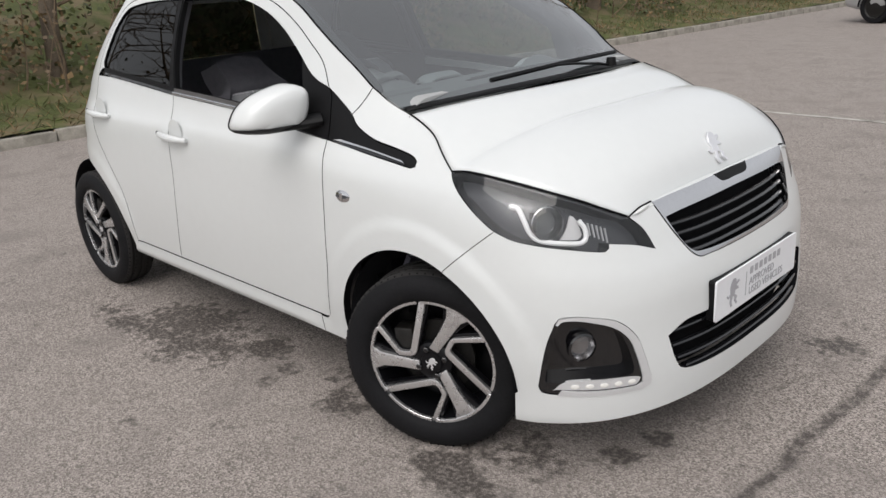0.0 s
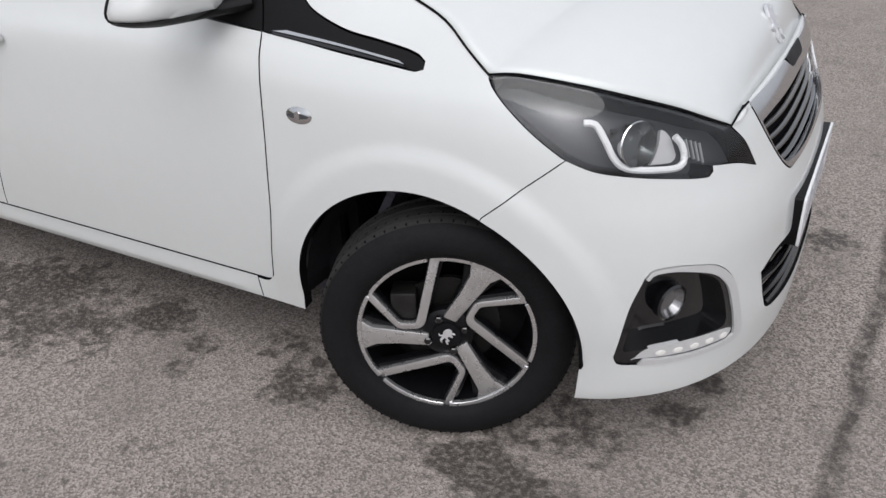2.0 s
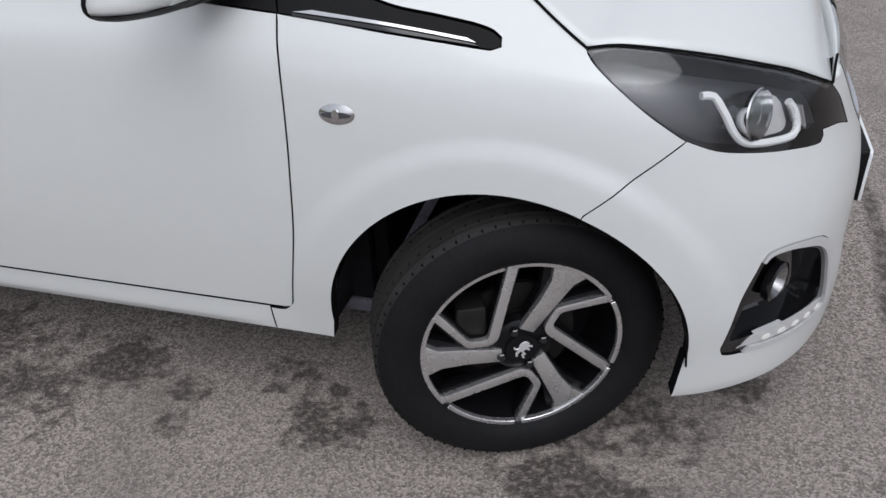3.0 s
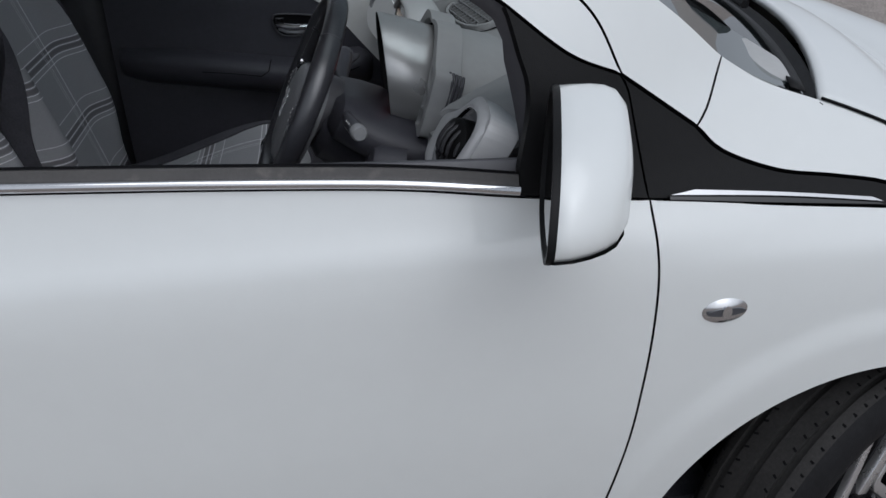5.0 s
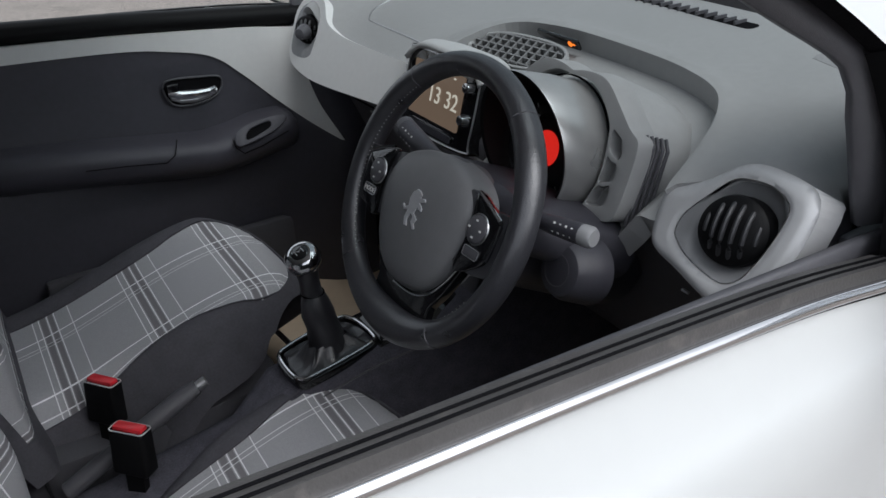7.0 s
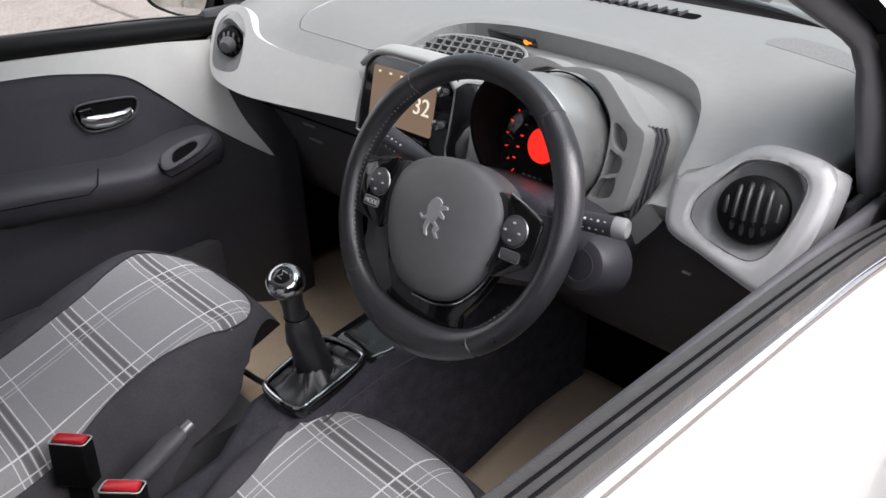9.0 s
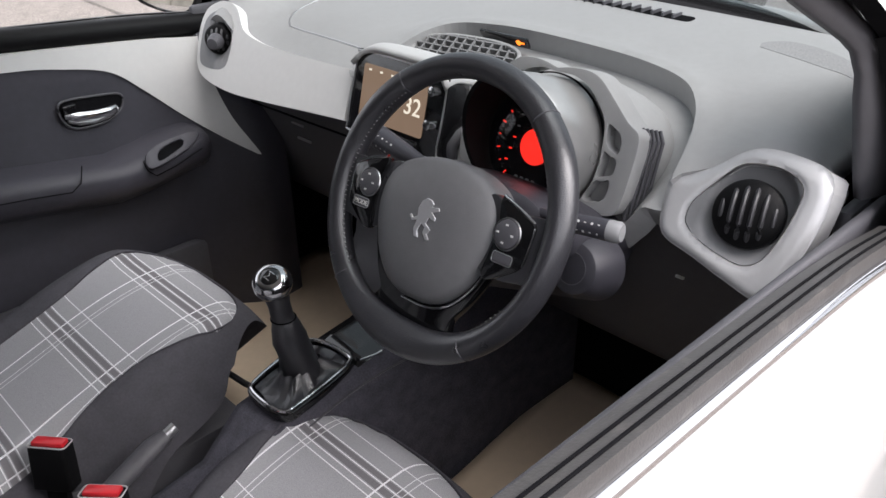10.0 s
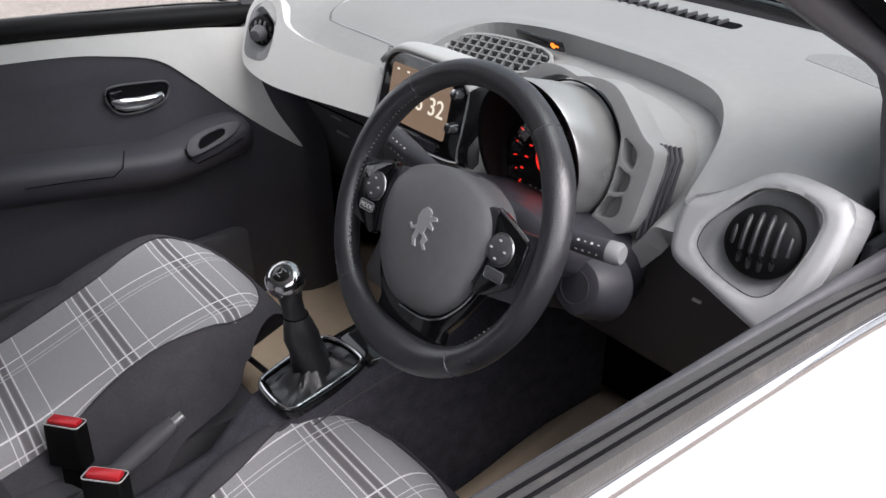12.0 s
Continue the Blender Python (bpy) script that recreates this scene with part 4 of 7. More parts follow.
def wheel_parts(turn):
    w = empty("wheel", "", "")
    w.parent = car
    tagged(w, "black and machined alloy wheel with road tyre")
    m = pose(0, 0, 0, 90, 0, 0)   # outer face towards -y
    wd = .082
    prof = [(RR - .004, wd - .030), (RR + .002, wd - .012), (RR + .018, wd - .002), (RR + .040, wd + .001), (RR + .062, wd - .004), (RT - .010, wd - .016), (RT - .003, wd - .026)]
    groove = []
    for c in (-.040, -.0, .040):
        groove += [(RT, c - .006), (RT - .007, c - .005), (RT - .007, c + .005), (RT, c + .006)]
    full = prof + [(r, h) for r, h in reversed(groove)] + [(r, -h) for r, h in reversed(prof)]
    tyre = part("tyre", lathe(full, 96, None, m, closed=True), RUBBER, w, "black road tyre", 50)
    lugs = [(RT - .0070, .0635), (RT - .0020, .058)] + [(r + .0008, h) for r, h in reversed(groove)] + [(RT - .0020, -.058), (RT - .0070, -.0635)]
    part("tread", lathe(lugs, 96, None, m), DUSTY, tyre, "grooved dusty tread", 35)
    b = bmesh.new()
    for k in range(72):
        for sgn in (1, -1):
            a = k * 5 + (2.5 if sgn < 0 else 0)
            for hh, ln, tw in ((.0560, .011, -8), (.030, .007, -24)):
                q = pose(0, 0, 0, 90, 0, 0) @ pose(0, 0, 0, 0, 0, a + (1.2 if hh < .03 else 0)) @ Matrix.Translation((RT - (.0064 if hh > .05 else .0034), 0, sgn * hh)) @ pose(0, 0, 0, sgn * tw, 0, 0) @ Matrix.Diagonal((.0095, .0036, ln, 1))
                for v in bmesh.ops.create_cube(b, size=1)["verts"]:
                    v.co = q @ v.co
    tagged(part("tread_pattern", b, LINER, tyre), kind="stuff")
    part("barrel", lathe([(RR + .001, wd - .018), (RR - .006, wd - .022), (RR - .014, wd - .050), (RR - .022, -.06), (.0, -.062)], 72, None, m), RIMBLACK, w, "black rim barrel")
    disc = lathe([(.0, .004), (.055, .004), (.055, -.004), (.118, -.004), (.118, -.016), (.0, -.016)], 48, None, m @ Matrix.Translation((0, 0, .012)))
    part("brake_disc", disc, IRON, w, "rusty grey brake disc")
    part("caliper", box(.06, .06, .13, (-.095, -.012, .03)), IRON, w, "brake caliper", bevel=.008)
    face = m @ Matrix.Translation((0, 0, wd - .020))
    # rim lip, broken at the spoke ends
    for k in range(3):
        a0 = 63 + 120 * k + turn
        for lo, hi in ((-33, 33), (37, 83)):
            sec = arc(0, 0, RR + .001, a0 + lo, a0 + hi, 22) + arc(0, 0, RR - .009, a0 + hi, a0 + lo, 22)
            part("rim_lip", plate2d(sec, .012, m=face @ Matrix.Translation((0, 0, .003))), ALLOY, w, "machined rim lip", bevel=.001, seg=1)
        rot = pose(0, 0, 0, 0, 0, a0)
        sp = [(.040, -.004), (.11, -.016), (.165, -.026), (.189, -.044), (.196, -.040), (.199, 0), (.196, .036), (.186, .030), (.160, .020), (.11, .020), (.040, .027)]
        part("spoke", plate2d(sp, .016, m=face @ rot), ALLOY, w, "machined solid spoke", bevel=.0025)
        rib = [(.040, -.024), (.13, -.028), (.192, -.056), (.192, .048), (.13, .026), (.040, .022)]
        part("spoke_rib", plate2d(rib, .028, m=face @ rot @ Matrix.Translation((0, 0, -.014))), RIMBLACK, w, bevel=.006)
        rot = pose(0, 0, 0, 0, 0, a0 + 60)
        outer = [(.170, -.103), (.054, .018), (.048, .027), (.046, .037), (.048, .047), (.064, .074), (.071, .081), (.080, .084), (.090, .085), (.176, .094)]
        innr = [(.182, -.086), (.069, .032), (.065, .038), (.0645, .043), (.066, .049), (.077, .066), (.081, .069), (.086, .0705), (.092, .071), (.183, .077)]
        part("loop_spoke", plate2d(outer + rev(innr), .014, m=face @ rot), ALLOY, w, "machined loop spoke", bevel=.002)
        rb = [(r * .985 - .002, t * 1.10) for r, t in outer]
        part("loop_rib", plate2d(rb + [(r, t * .95) for r, t in rev(innr)], .026, m=face @ rot @ Matrix.Translation((0, 0, -.012))), RIMBLACK, w, bevel=.003)
    part("hub", lathe([(.062, -.03), (.060, -.012), (.050, -.006), (.034, -.004), (.032, .002), (.0, .003)], 40, None, face), RIMBLACK, w, "black hub")
    for k in range(4):
        a = radians(20 + 90 * k + turn)
        part("wheel_bolt", lathe([(.0095, -.012), (.0095, .004), (.007, .006), (.0, .006)], 6, None, face @ Matrix.Translation((.044 * math.cos(a), .044 * math.sin(a), 0))), GLOSS, w, "dark wheel bolt")
    lion(.040, .002, face @ Matrix.Translation((0, 0, .005)) @ pose(0, 0, 0, 0, 0, -25 + turn), "cap_badge", w, BADGE)
    return w


wheel = wheel_parts(0)
STEER = 24.0
WY = -.708
wheel.matrix_world = pose(-.022, WY, .286, 0, 0, STEER)
for x, y, st, spin in ((-2.34, WY, 0, 40), (-.022, -WY, STEER + 180, 10), (-2.34, -WY, 180, 70)):
    copy_thing(wheel, pose(x, y, .286, 0, 0, st) @ pose(0, 0, 0, 0, spin, 0))


# ---- door mirrors ----
def mirror(s):
    mi = empty("door_mirror", "", "")
    mi.parent = car
    tagged(mi, "white door mirror on a black foot")
    # outline of the open back, seen from behind: inboard top, over the outer end, to the foot
    back = smooth_path([(-.753, 1.052), (-.765, 1.076), (-.800, 1.087), (-.845, 1.080), (-.905, 1.060), (-.948, 1.030), (-.970, .995), (-.974, .972), (-.955, .954), (-.910, .943), (-.860, .938), (-.810, .941), (-.776, .962), (-.757, 1.005)], .010, True)
    c = np.mean(back, 0)

    def section(k, x, inb=0.0, low=1.0):
        return [(-.592 + (x + .592) * .98 - .045 * (-.775 - (c[0] + (y - c[0]) * k)) / .19 + .06 * (c[1] + (z - c[1]) * k - 1.02) + .020, s * (c[0] + (y - c[0]) * k + inb + .014), c[1] + (z - c[1]) * k * (low if z < c[1] else 1)) for y, z in back]
    steps = ((.97, -.592, 0), (1.0, -.588, 0), (1.0, -.570, 0), (.985, -.550, .003), (.95, -.532, .006), (.88, -.517, .009), (.72, -.505, .010), (.42, -.499, .009), (.08, -.497, .008))
    DIV = .964
    loft("shell", [[(x, y, max(z, DIV)) for x, y, z in section(k, x0, inb)] for k, x0, inb in steps], WHITE, mi, "white mirror shell", closed=True, cap=True, sharp=50)
    low_steps = ((1.0, -.592, 0), (1.012, -.588, 0), (1.012, -.570, 0), (.995, -.550, .003), (.955, -.533, .006), (.88, -.519, .009), (.70, -.508, .010), (.1, -.50, .009))
    loft("lower_shell", [[(x, y, min(DIV + (z - DIV) * (1 - 4.5 * max(0, x0 + .575)), DIV + .001)) for x, y, z in section(k, x0, inb)] for k, x0, inb in low_steps], BLACK, mi, "black lower mirror shell", closed=True, cap=True, sharp=60)
    loft("rim", [section(1.0, -.588), section(1.012, -.592), section(1.0, -.597), section(.94, -.597), section(.91, -.590)], BLACK, mi, "black mirror rim", closed=True, sharp=60)
    g = bmesh.new()
    g.faces.new([g.verts.new(p) for p in section(.93, -.594)])
    part("mirror_glass", g, MIRROR, mi, "mirror glass")
    foot = rod([(-.490, s * -.705, .968), (-.512, s * -.740, .964), (-.535, s * -.785, .960), (-.548, s * -.83, .956)], .03, 14, radii=[.046, .040, .034, .026], flat=.5)
    part("foot", foot, BLACK, mi, "black mirror foot")


mirror(1)
mirror(-1)


# ---- the car: cabin ----
def tartan():
    """Grey plaid cloth: pale lines and dark bands, lengthwise and across."""
    m = bpy.data.materials.new("plaid_cloth")
    m.use_nodes = True
    nt = m.node_tree
    p = nt.nodes["Principled BSDF"]
    geo = nt.nodes.new("ShaderNodeNewGeometry")
    cloth_uv = nt.nodes.new("ShaderNodeUVMap")
    cloth_uv.uv_map = "cloth"
    xyz = nt.nodes.new("ShaderNodeSeparateXYZ")
    nt.links.new(cloth_uv.outputs[0], xyz.inputs[0])

    def op(kind, a, b=None, c=None):
        r = nt.nodes.new("ShaderNodeMath")
        r.operation = kind
        for i, v in enumerate((a, b, c)):
            if v is None:
                continue
            if isinstance(v, (int, float)):
                r.inputs[i].default_value = v
            else:
                nt.links.new(v, r.inputs[i])
        return r.outputs[0]
    along = op("ADD", xyz.outputs[0], 5.0)
    across = op("ADD", xyz.outputs[1], 5.0)
    white = dark = None
    for src, off, per, lines, bands in ((across, .132, .172, ((.040, .0016, 1.0), (.015, .0008, .8), (.005, .0008, .7)), ()),
                                        (along, .042, .163, ((.120, .0009, .85), (.131, .0009, .9), (.146, .0009, .9), (.159, .0009, .9), (.022, .0008, .8)), ((.1385, .0048), (.1525, .0040)))):
        s = op("MODULO", op("ADD", src, off), per)
        for c, w, k in lines:
            v = op("MULTIPLY", op("COMPARE", s, c, w), k)
            white = v if white is None else op("MAXIMUM", white, v)
        for c, w in bands:
            v = op("COMPARE", s, c, w)
            dark = v if dark is None else op("ADD", dark, v)
    weave = nt.nodes.new("ShaderNodeTexNoise")
    weave.inputs["Scale"].default_value = 900
    nt.links.new(geo.outputs["Position"], weave.inputs["Vector"])
    mr = nt.nodes.new("ShaderNodeMapRange")
    mr.inputs[3].default_value, mr.inputs[4].default_value = .6, 1.4
    nt.links.new(weave.outputs[0], mr.inputs[0])
    mx = nt.nodes.new("ShaderNodeMix")
    mx.data_type = "RGBA"
    mx.inputs[6].default_value, mx.inputs[7].default_value = (.37, .37, .385, 1), (.10, .087, .095, 1)
    nt.links.new(op("MULTIPLY", dark, .62), mx.inputs[0])
    mw = nt.nodes.new("ShaderNodeMix")
    mw.data_type = "RGBA"
    mw.inputs[7].default_value = (.90, .90, .92, 1)
    nt.links.new(white, mw.inputs[0])
    nt.links.new(mx.outputs[2], mw.inputs[6])
    sc = nt.nodes.new("ShaderNodeVectorMath")
    sc.operation = "SCALE"
    nt.links.new(mw.outputs[2], sc.inputs[0])
    nt.links.new(mr.outputs[0], sc.inputs["Scale"])
    nt.links.new(sc.outputs[0], p.inputs["Base Color"])
    p.inputs["Roughness"].default_value = .9
    p.inputs["Specular IOR Level"].default_value = .15
    b = nt.nodes.new("ShaderNodeBump")
    b.inputs["Strength"].default_value, b.inputs["Distance"].default_value = .35, .001
    nt.links.new(weave.outputs[0], b.inputs["Height"])
    nt.links.new(b.outputs[0], p.inputs["Normal"])
    return m


PLAID = tartan()


def blob(rows, cap=True):
    """A closed skin through rings of equal count."""
    bm = bmesh.new()
    rs = [[bm.verts.new(tuple(p)) for p in r] for r in rows]
    for q, w in zip(rs, rs[1:]):
        n = len(q)
        for k in range(n):
            bm.faces.new((q[k], q[(k + 1) % n], w[(k + 1) % n], w[k]))
    if cap:
        bm.faces.new(rs[0][::-1])
        bm.faces.new(rs[-1])
    return bm


# cabin floor, tunnel and inner trim
part("cabin_floor", box(2.1, 1.34, .03, (-1.25, 0, .262)), CARPET, car, "dark carpet floor")
part("bulkhead", box(.02, 1.10, .62, (-.22, 0, .58)), LINER, car, "dark bulkhead lining")
for s in (1, -1):
    part("kick_panel", box(.22, .02, .62, (-.45, s * .652, .58)), LINER, car, "dark kick panel")
part("toe_board", box(.34, 1.30, .02, (-.27, 0, .40), (0, -62, 0)), CARPET, car, "dark carpet toe board")
part("headlining", box(1.3, 1.06, .02, (-1.5, 0, 1.395)), PALE, car, "pale grey headlining", bevel=.008)
part("rear_bench", box(.42, 1.15, .20, (-1.98, 0, .48)), CLOTH, car, "black rear bench", bevel=.05, seg=4)
part("rear_backrest", box(.14, 1.15, .55, (-2.20, 0, .78), (0, -14, 0)), CLOTH, car, "black rear backrest", bevel=.05, seg=4)
for s in (1, -1):
    rows = []
    for z in (.27, .50, .80, .955):
        rows.append([(x, s * -(.672 if z < .9 else .690), z + (.05 * (-.5 - x) if z > .9 else 0)) for x in np.linspace(-1.36, -.42, 20)])
    loft("door_card", rows, TRIM, car, "black inner door card", thick=.01)
    rows = []
    for z in (.27, .6, .96, 1.0):
        rows.append([(x, s * -.685, z) for x in np.linspace(-2.15, -1.40, 12)])
    loft("rear_door_card", rows, TRIM, car, "black rear door card", thick=.01)
    panel("pillar_trim", ring(SEAM_UP[:5], [(-.848, 1.33), (-.93, 1.40)], rev(WS_EDGE)[:-2], [(-.305, 1.067), (-.46, 1.08)]), skin(.028), TRIM, car, side=s, label="dark inner pillar trim", step=.03, gap=-.012)
    panel("b_pillar_inner", ring([(-1.45, .99), (-1.485, 1.15), (-1.49, 1.37)], [(-1.49, 1.37), (-1.55, 1.37)], [(-1.55, 1.37), (-1.53, .99)], [(-1.53, .99), (-1.45, .99)]), skin(.03), TRIM, car, side=s, label="dark inner pillar trim")

for s in (1, -1):
    inner = [(-.83, -.553, 1.272), (-.70, -.606, 1.186), (-.617, -.642, 1.131), (-.604, -.652, 1.08), (-.592, -.660, 1.025), (-.583, -.672, .965)]
    outer = [(-.80, -.562, 1.282), (-.665, -.615, 1.197), (-.58, -.652, 1.134), (-.56, -.668, 1.08), (-.55, -.678, 1.025), (-.54, -.690, .965)]
    fore = [(-.76, -.560, 1.282), (-.62, -.600, 1.200), (-.53, -.625, 1.130), (-.49, -.635, 1.08), (-.47, -.645, 1.025), (-.46, -.655, .965)]
    sheet = [[(x, s * y, z) for x, y, z in smooth_path(q, .03)] for q in (inner, outer, fore)]
    n_ = min(len(r) for r in sheet)
    sheet = [[r[int(round(i * (len(r) - 1) / (n_ - 1)))] for i in range(n_)] for r in sheet]
    loft("corner_trim", sheet, TRIM, car, "dark inner corner trim by the mirror", thick=.012, sharp=50)

# ---- dashboard ----
dash = empty("dashboard", "", "")
dash.parent = car
tagged(dash, "grey dashboard with pale band and round vents")
# the arched edge round the dials, in plan, from the driver's end
ARCH = smooth_path([(-.655, -.480), (-.625, -.473), (-.587, -.461), (-.545, -.442), (-.512, -.421), (-.485, -.397), (-.468, -.370), (-.456, -.335), (-.444, -.27), (-.438, -.16), (-.438, -.064), (-.446, -.006), (-.461, .045), (-.486, .073), (-.52, .084), (-.56, .086), (-.64, .086)], .012)
ARCH_A = np.array(ARCH)
dash_line = spl(-.80, .87, -.76, .90, -.67, .962, -.60, .992, -.52, 1.012, -.40, 1.030, -.25, 1.043, -.15, 1.045)


def arch_d(x, y):
    """Distance to the arched edge."""
    x, y = np.atleast_1d(np.asarray(x, float)), np.atleast_1d(np.asarray(y, float))
    return np.sqrt(((x[..., None] - ARCH_A[:, 0]) ** 2 + (y[..., None] - ARCH_A[:, 1]) ** 2).min(-1))


def dash_top(x, y):
    x, y = np.asarray(x, float), np.asarray(y, float)
    z = dash_line(x) - .012 * (y / .6) ** 2 - .05 * sstep(.54, .68, np.abs(y))
    z = z + .045 * np.exp(-((y - .515) / .06) ** 2) * sstep(-.46, -.60, x) + .020 * np.exp(-((y + .585) / .07) ** 2) * sstep(-.48, -.60, x)
    lift = .005 * np.exp(-(arch_d(x, y) / .022) ** 2)
    return z + (lift if np.ndim(z) else float(lift[0]))


def dash_bowl(x, y):
    """The sunken floor inside the arch."""
    x, y = np.asarray(x, float), np.asarray(y, float)
    return dash_line(x) - .034 - .012 * (y / .6) ** 2 - .050 * sstep(-.54, -.64, x) * sstep(.10, .0, y) * sstep(-.46, -.42, y)


def on_dash(x, y):
    return np.stack([np.asarray(x, float), np.asarray(y, float) + 0 * x, dash_top(x, y)], -1)


def on_bowl(x, y):
    return np.stack([np.asarray(x, float), np.asarray(y, float) + 0 * x, dash_bowl(x, y)], -1)


ARCH_FOOT = [(-.668, .090), (-.668, -.484)]
panel("top_pad", ring([(-.17, -.60), (-.17, .60)], [(-.17, .60), (-.30, .655)], [(-.30, .655), (-.66, .65)], [(-.66, .65), (-.668, .45), (-.668, .15)], [(-.668, .15), ARCH_FOOT[0]], [ARCH_FOOT[0]] + ARCH[::-1][:1], ARCH[::-1], [ARCH[0], ARCH_FOOT[1]], [ARCH_FOOT[1], (-.655, -.490), (-.628, -.526), (-.612, -.56), (-.604, -.60), (-.598, -.636)], [(-.598, -.636), (-.34, -.630)], [(-.34, -.630), (-.17, -.60)]), on_dash, DASH, dash, step=.014, depth=.048, lip=.005, gap=0, label="soft grey dash top", edge=DASH)
panel("dial_bowl", ring([ARCH_FOOT[0]] + ARCH[::-1][:1], ARCH[::-1], [ARCH[0], ARCH_FOOT[1]], [ARCH_FOOT[1], (-.672, -.40), (-.672, -.08), ARCH_FOOT[0]]), on_bowl, DASH, dash, step=.016, depth=.03, gap=-.006, lip=0, label="sunken grey dash floor")
# defroster slot at the foot of the windscreen, with fins
for k in range(26):
    y = -.24 + .0195 * k
    part("defroster_fin", box(.028, .0035, .008, (-.256, y, float(dash_top(-.256, y)) + .002)), TRIM, dash)
panel("defroster_slot", rrect(.030, .54, .01, 4, -.256, .0), lambda x, y: on_dash(x, y) + (0, 0, .0012), LINER, dash, step=.03, depth=.002, gap=0, lip=0, label="black defroster slot")
# speaker grille near the driver's pillar
panel("speaker_grille", ring([(-.311, -.411), (-.296, -.406), (-.282, -.411)], [(-.282, -.411), (-.262, -.435), (-.262, -.47), (-.275, -.51), (-.300, -.55)], [(-.300, -.55), (-.345, -.575)], [(-.345, -.575), (-.335, -.52), (-.323, -.47), (-.311, -.411)]), lambda x, y: on_dash(x, y) + (0, 0, .002), mat("speaker_mesh", (.27, .27, .27), .6, var=.3, scale=300), dash, step=.02, depth=.003, gap=0, label="fine grey speaker mesh")
# amber warning lamp in a small black window in the arch's front wall
WX, WY_ = -.464, -.064
WZ = 1.009
part("warning_window", box(.006, .105, .020, (WX + .006, WY_ + .022, WZ), (0, -28, 0)), GLOSS, dash, "black indicator window", bevel=.003)
wl = bmesh.new()
lathe([(.0, .001), (.0052, .001), (.0052, 0)], 16, wl, Matrix.Translation((WX + .0015, WY_ - .012, WZ)) @ pose(0, 0, 0, 0, -118, 0))
box(.001, .007, .003, (WX + .0015, WY_ - .020, WZ), (0, -28, 0), wl)
part("warning_light", wl, WARN, dash, "amber warning light")


def face_x(z):
    return -.66 + .5 * (z - .94)


def on_face(dx=0.0):
    """The dash front: u is the distance to the car's right, v the height."""
    return lambda u, v: np.stack([face_x(np.asarray(v, float)) + dx + 0 * u, -np.asarray(u, float), np.asarray(v, float) + 0 * u], -1)


def on_bulge(c, r, h, dx=0.0):
    """The dash front with a swelling round c."""
    def f(u, v):
        d = np.sqrt((u - c[0]) ** 2 + (v - c[1]) ** 2) / r
        return np.stack([face_x(np.asarray(v, float)) + dx - h * np.clip(1 - d ** 2, 0, 1), -np.asarray(u, float), np.asarray(v, float) + 0 * u], -1)
    return f


# driver's end vent
VO = smooth_path([(.476, .957), (.503, .966), (.526, .981), (.545, .997), (.564, 1.006), (.588, 1.009), (.624, 1.007), (.643, 1.002), (.653, .991), (.657, .974), (.656, .943), (.650, .910), (.642, .881), (.628, .866), (.582, .874), (.535, .885), (.501, .892), (.486, .902), (.478, .925)], .008, True)
VI = smooth_path([(.513, .921), (.514, .939), (.530, .963), (.547, .984), (.563, .992), (.592, .995), (.616, .990), (.627, .981), (.629, .966), (.626, .940), (.619, .914), (.611, .902), (.598, .895), (.574, .896), (.541, .903), (.520, .913)], .007, True)


def on_vent(dx=0.0, fat=0.0):
    """The driver's end of the dash front; fat rolls the ring's two edges back."""
    def f(u, v):
        u, v = np.asarray(u, float), np.asarray(v, float)
        x = -.666 + .62 * (v - .94) + dx + 0 * u
        if fat:
            p = np.stack([u.ravel(), v.ravel()], 1)
            x = x + (fat * np.clip(1 - edge_dist(VO, p) / .013, 0, 1) ** 2 + .5 * fat * np.clip(1 - edge_dist(VI, p) / .008, 0, 1) ** 2).reshape(u.shape)
        return np.stack([x, -u, v + 0 * u], -1)
    return f


vent_r = panel("vent_surround", VO, on_vent(0, .009), SATTRIM, dash, holes=[VI], step=.004, depth=.045, lip=.0, gap=0, label="satin silver vent surround")
panel("vent_rim", shrink(VI, -.0016), on_vent(.0045), CHROME, vent_r, holes=[shrink(VI, .0010)], step=.02, depth=.006, gap=0, lip=0)


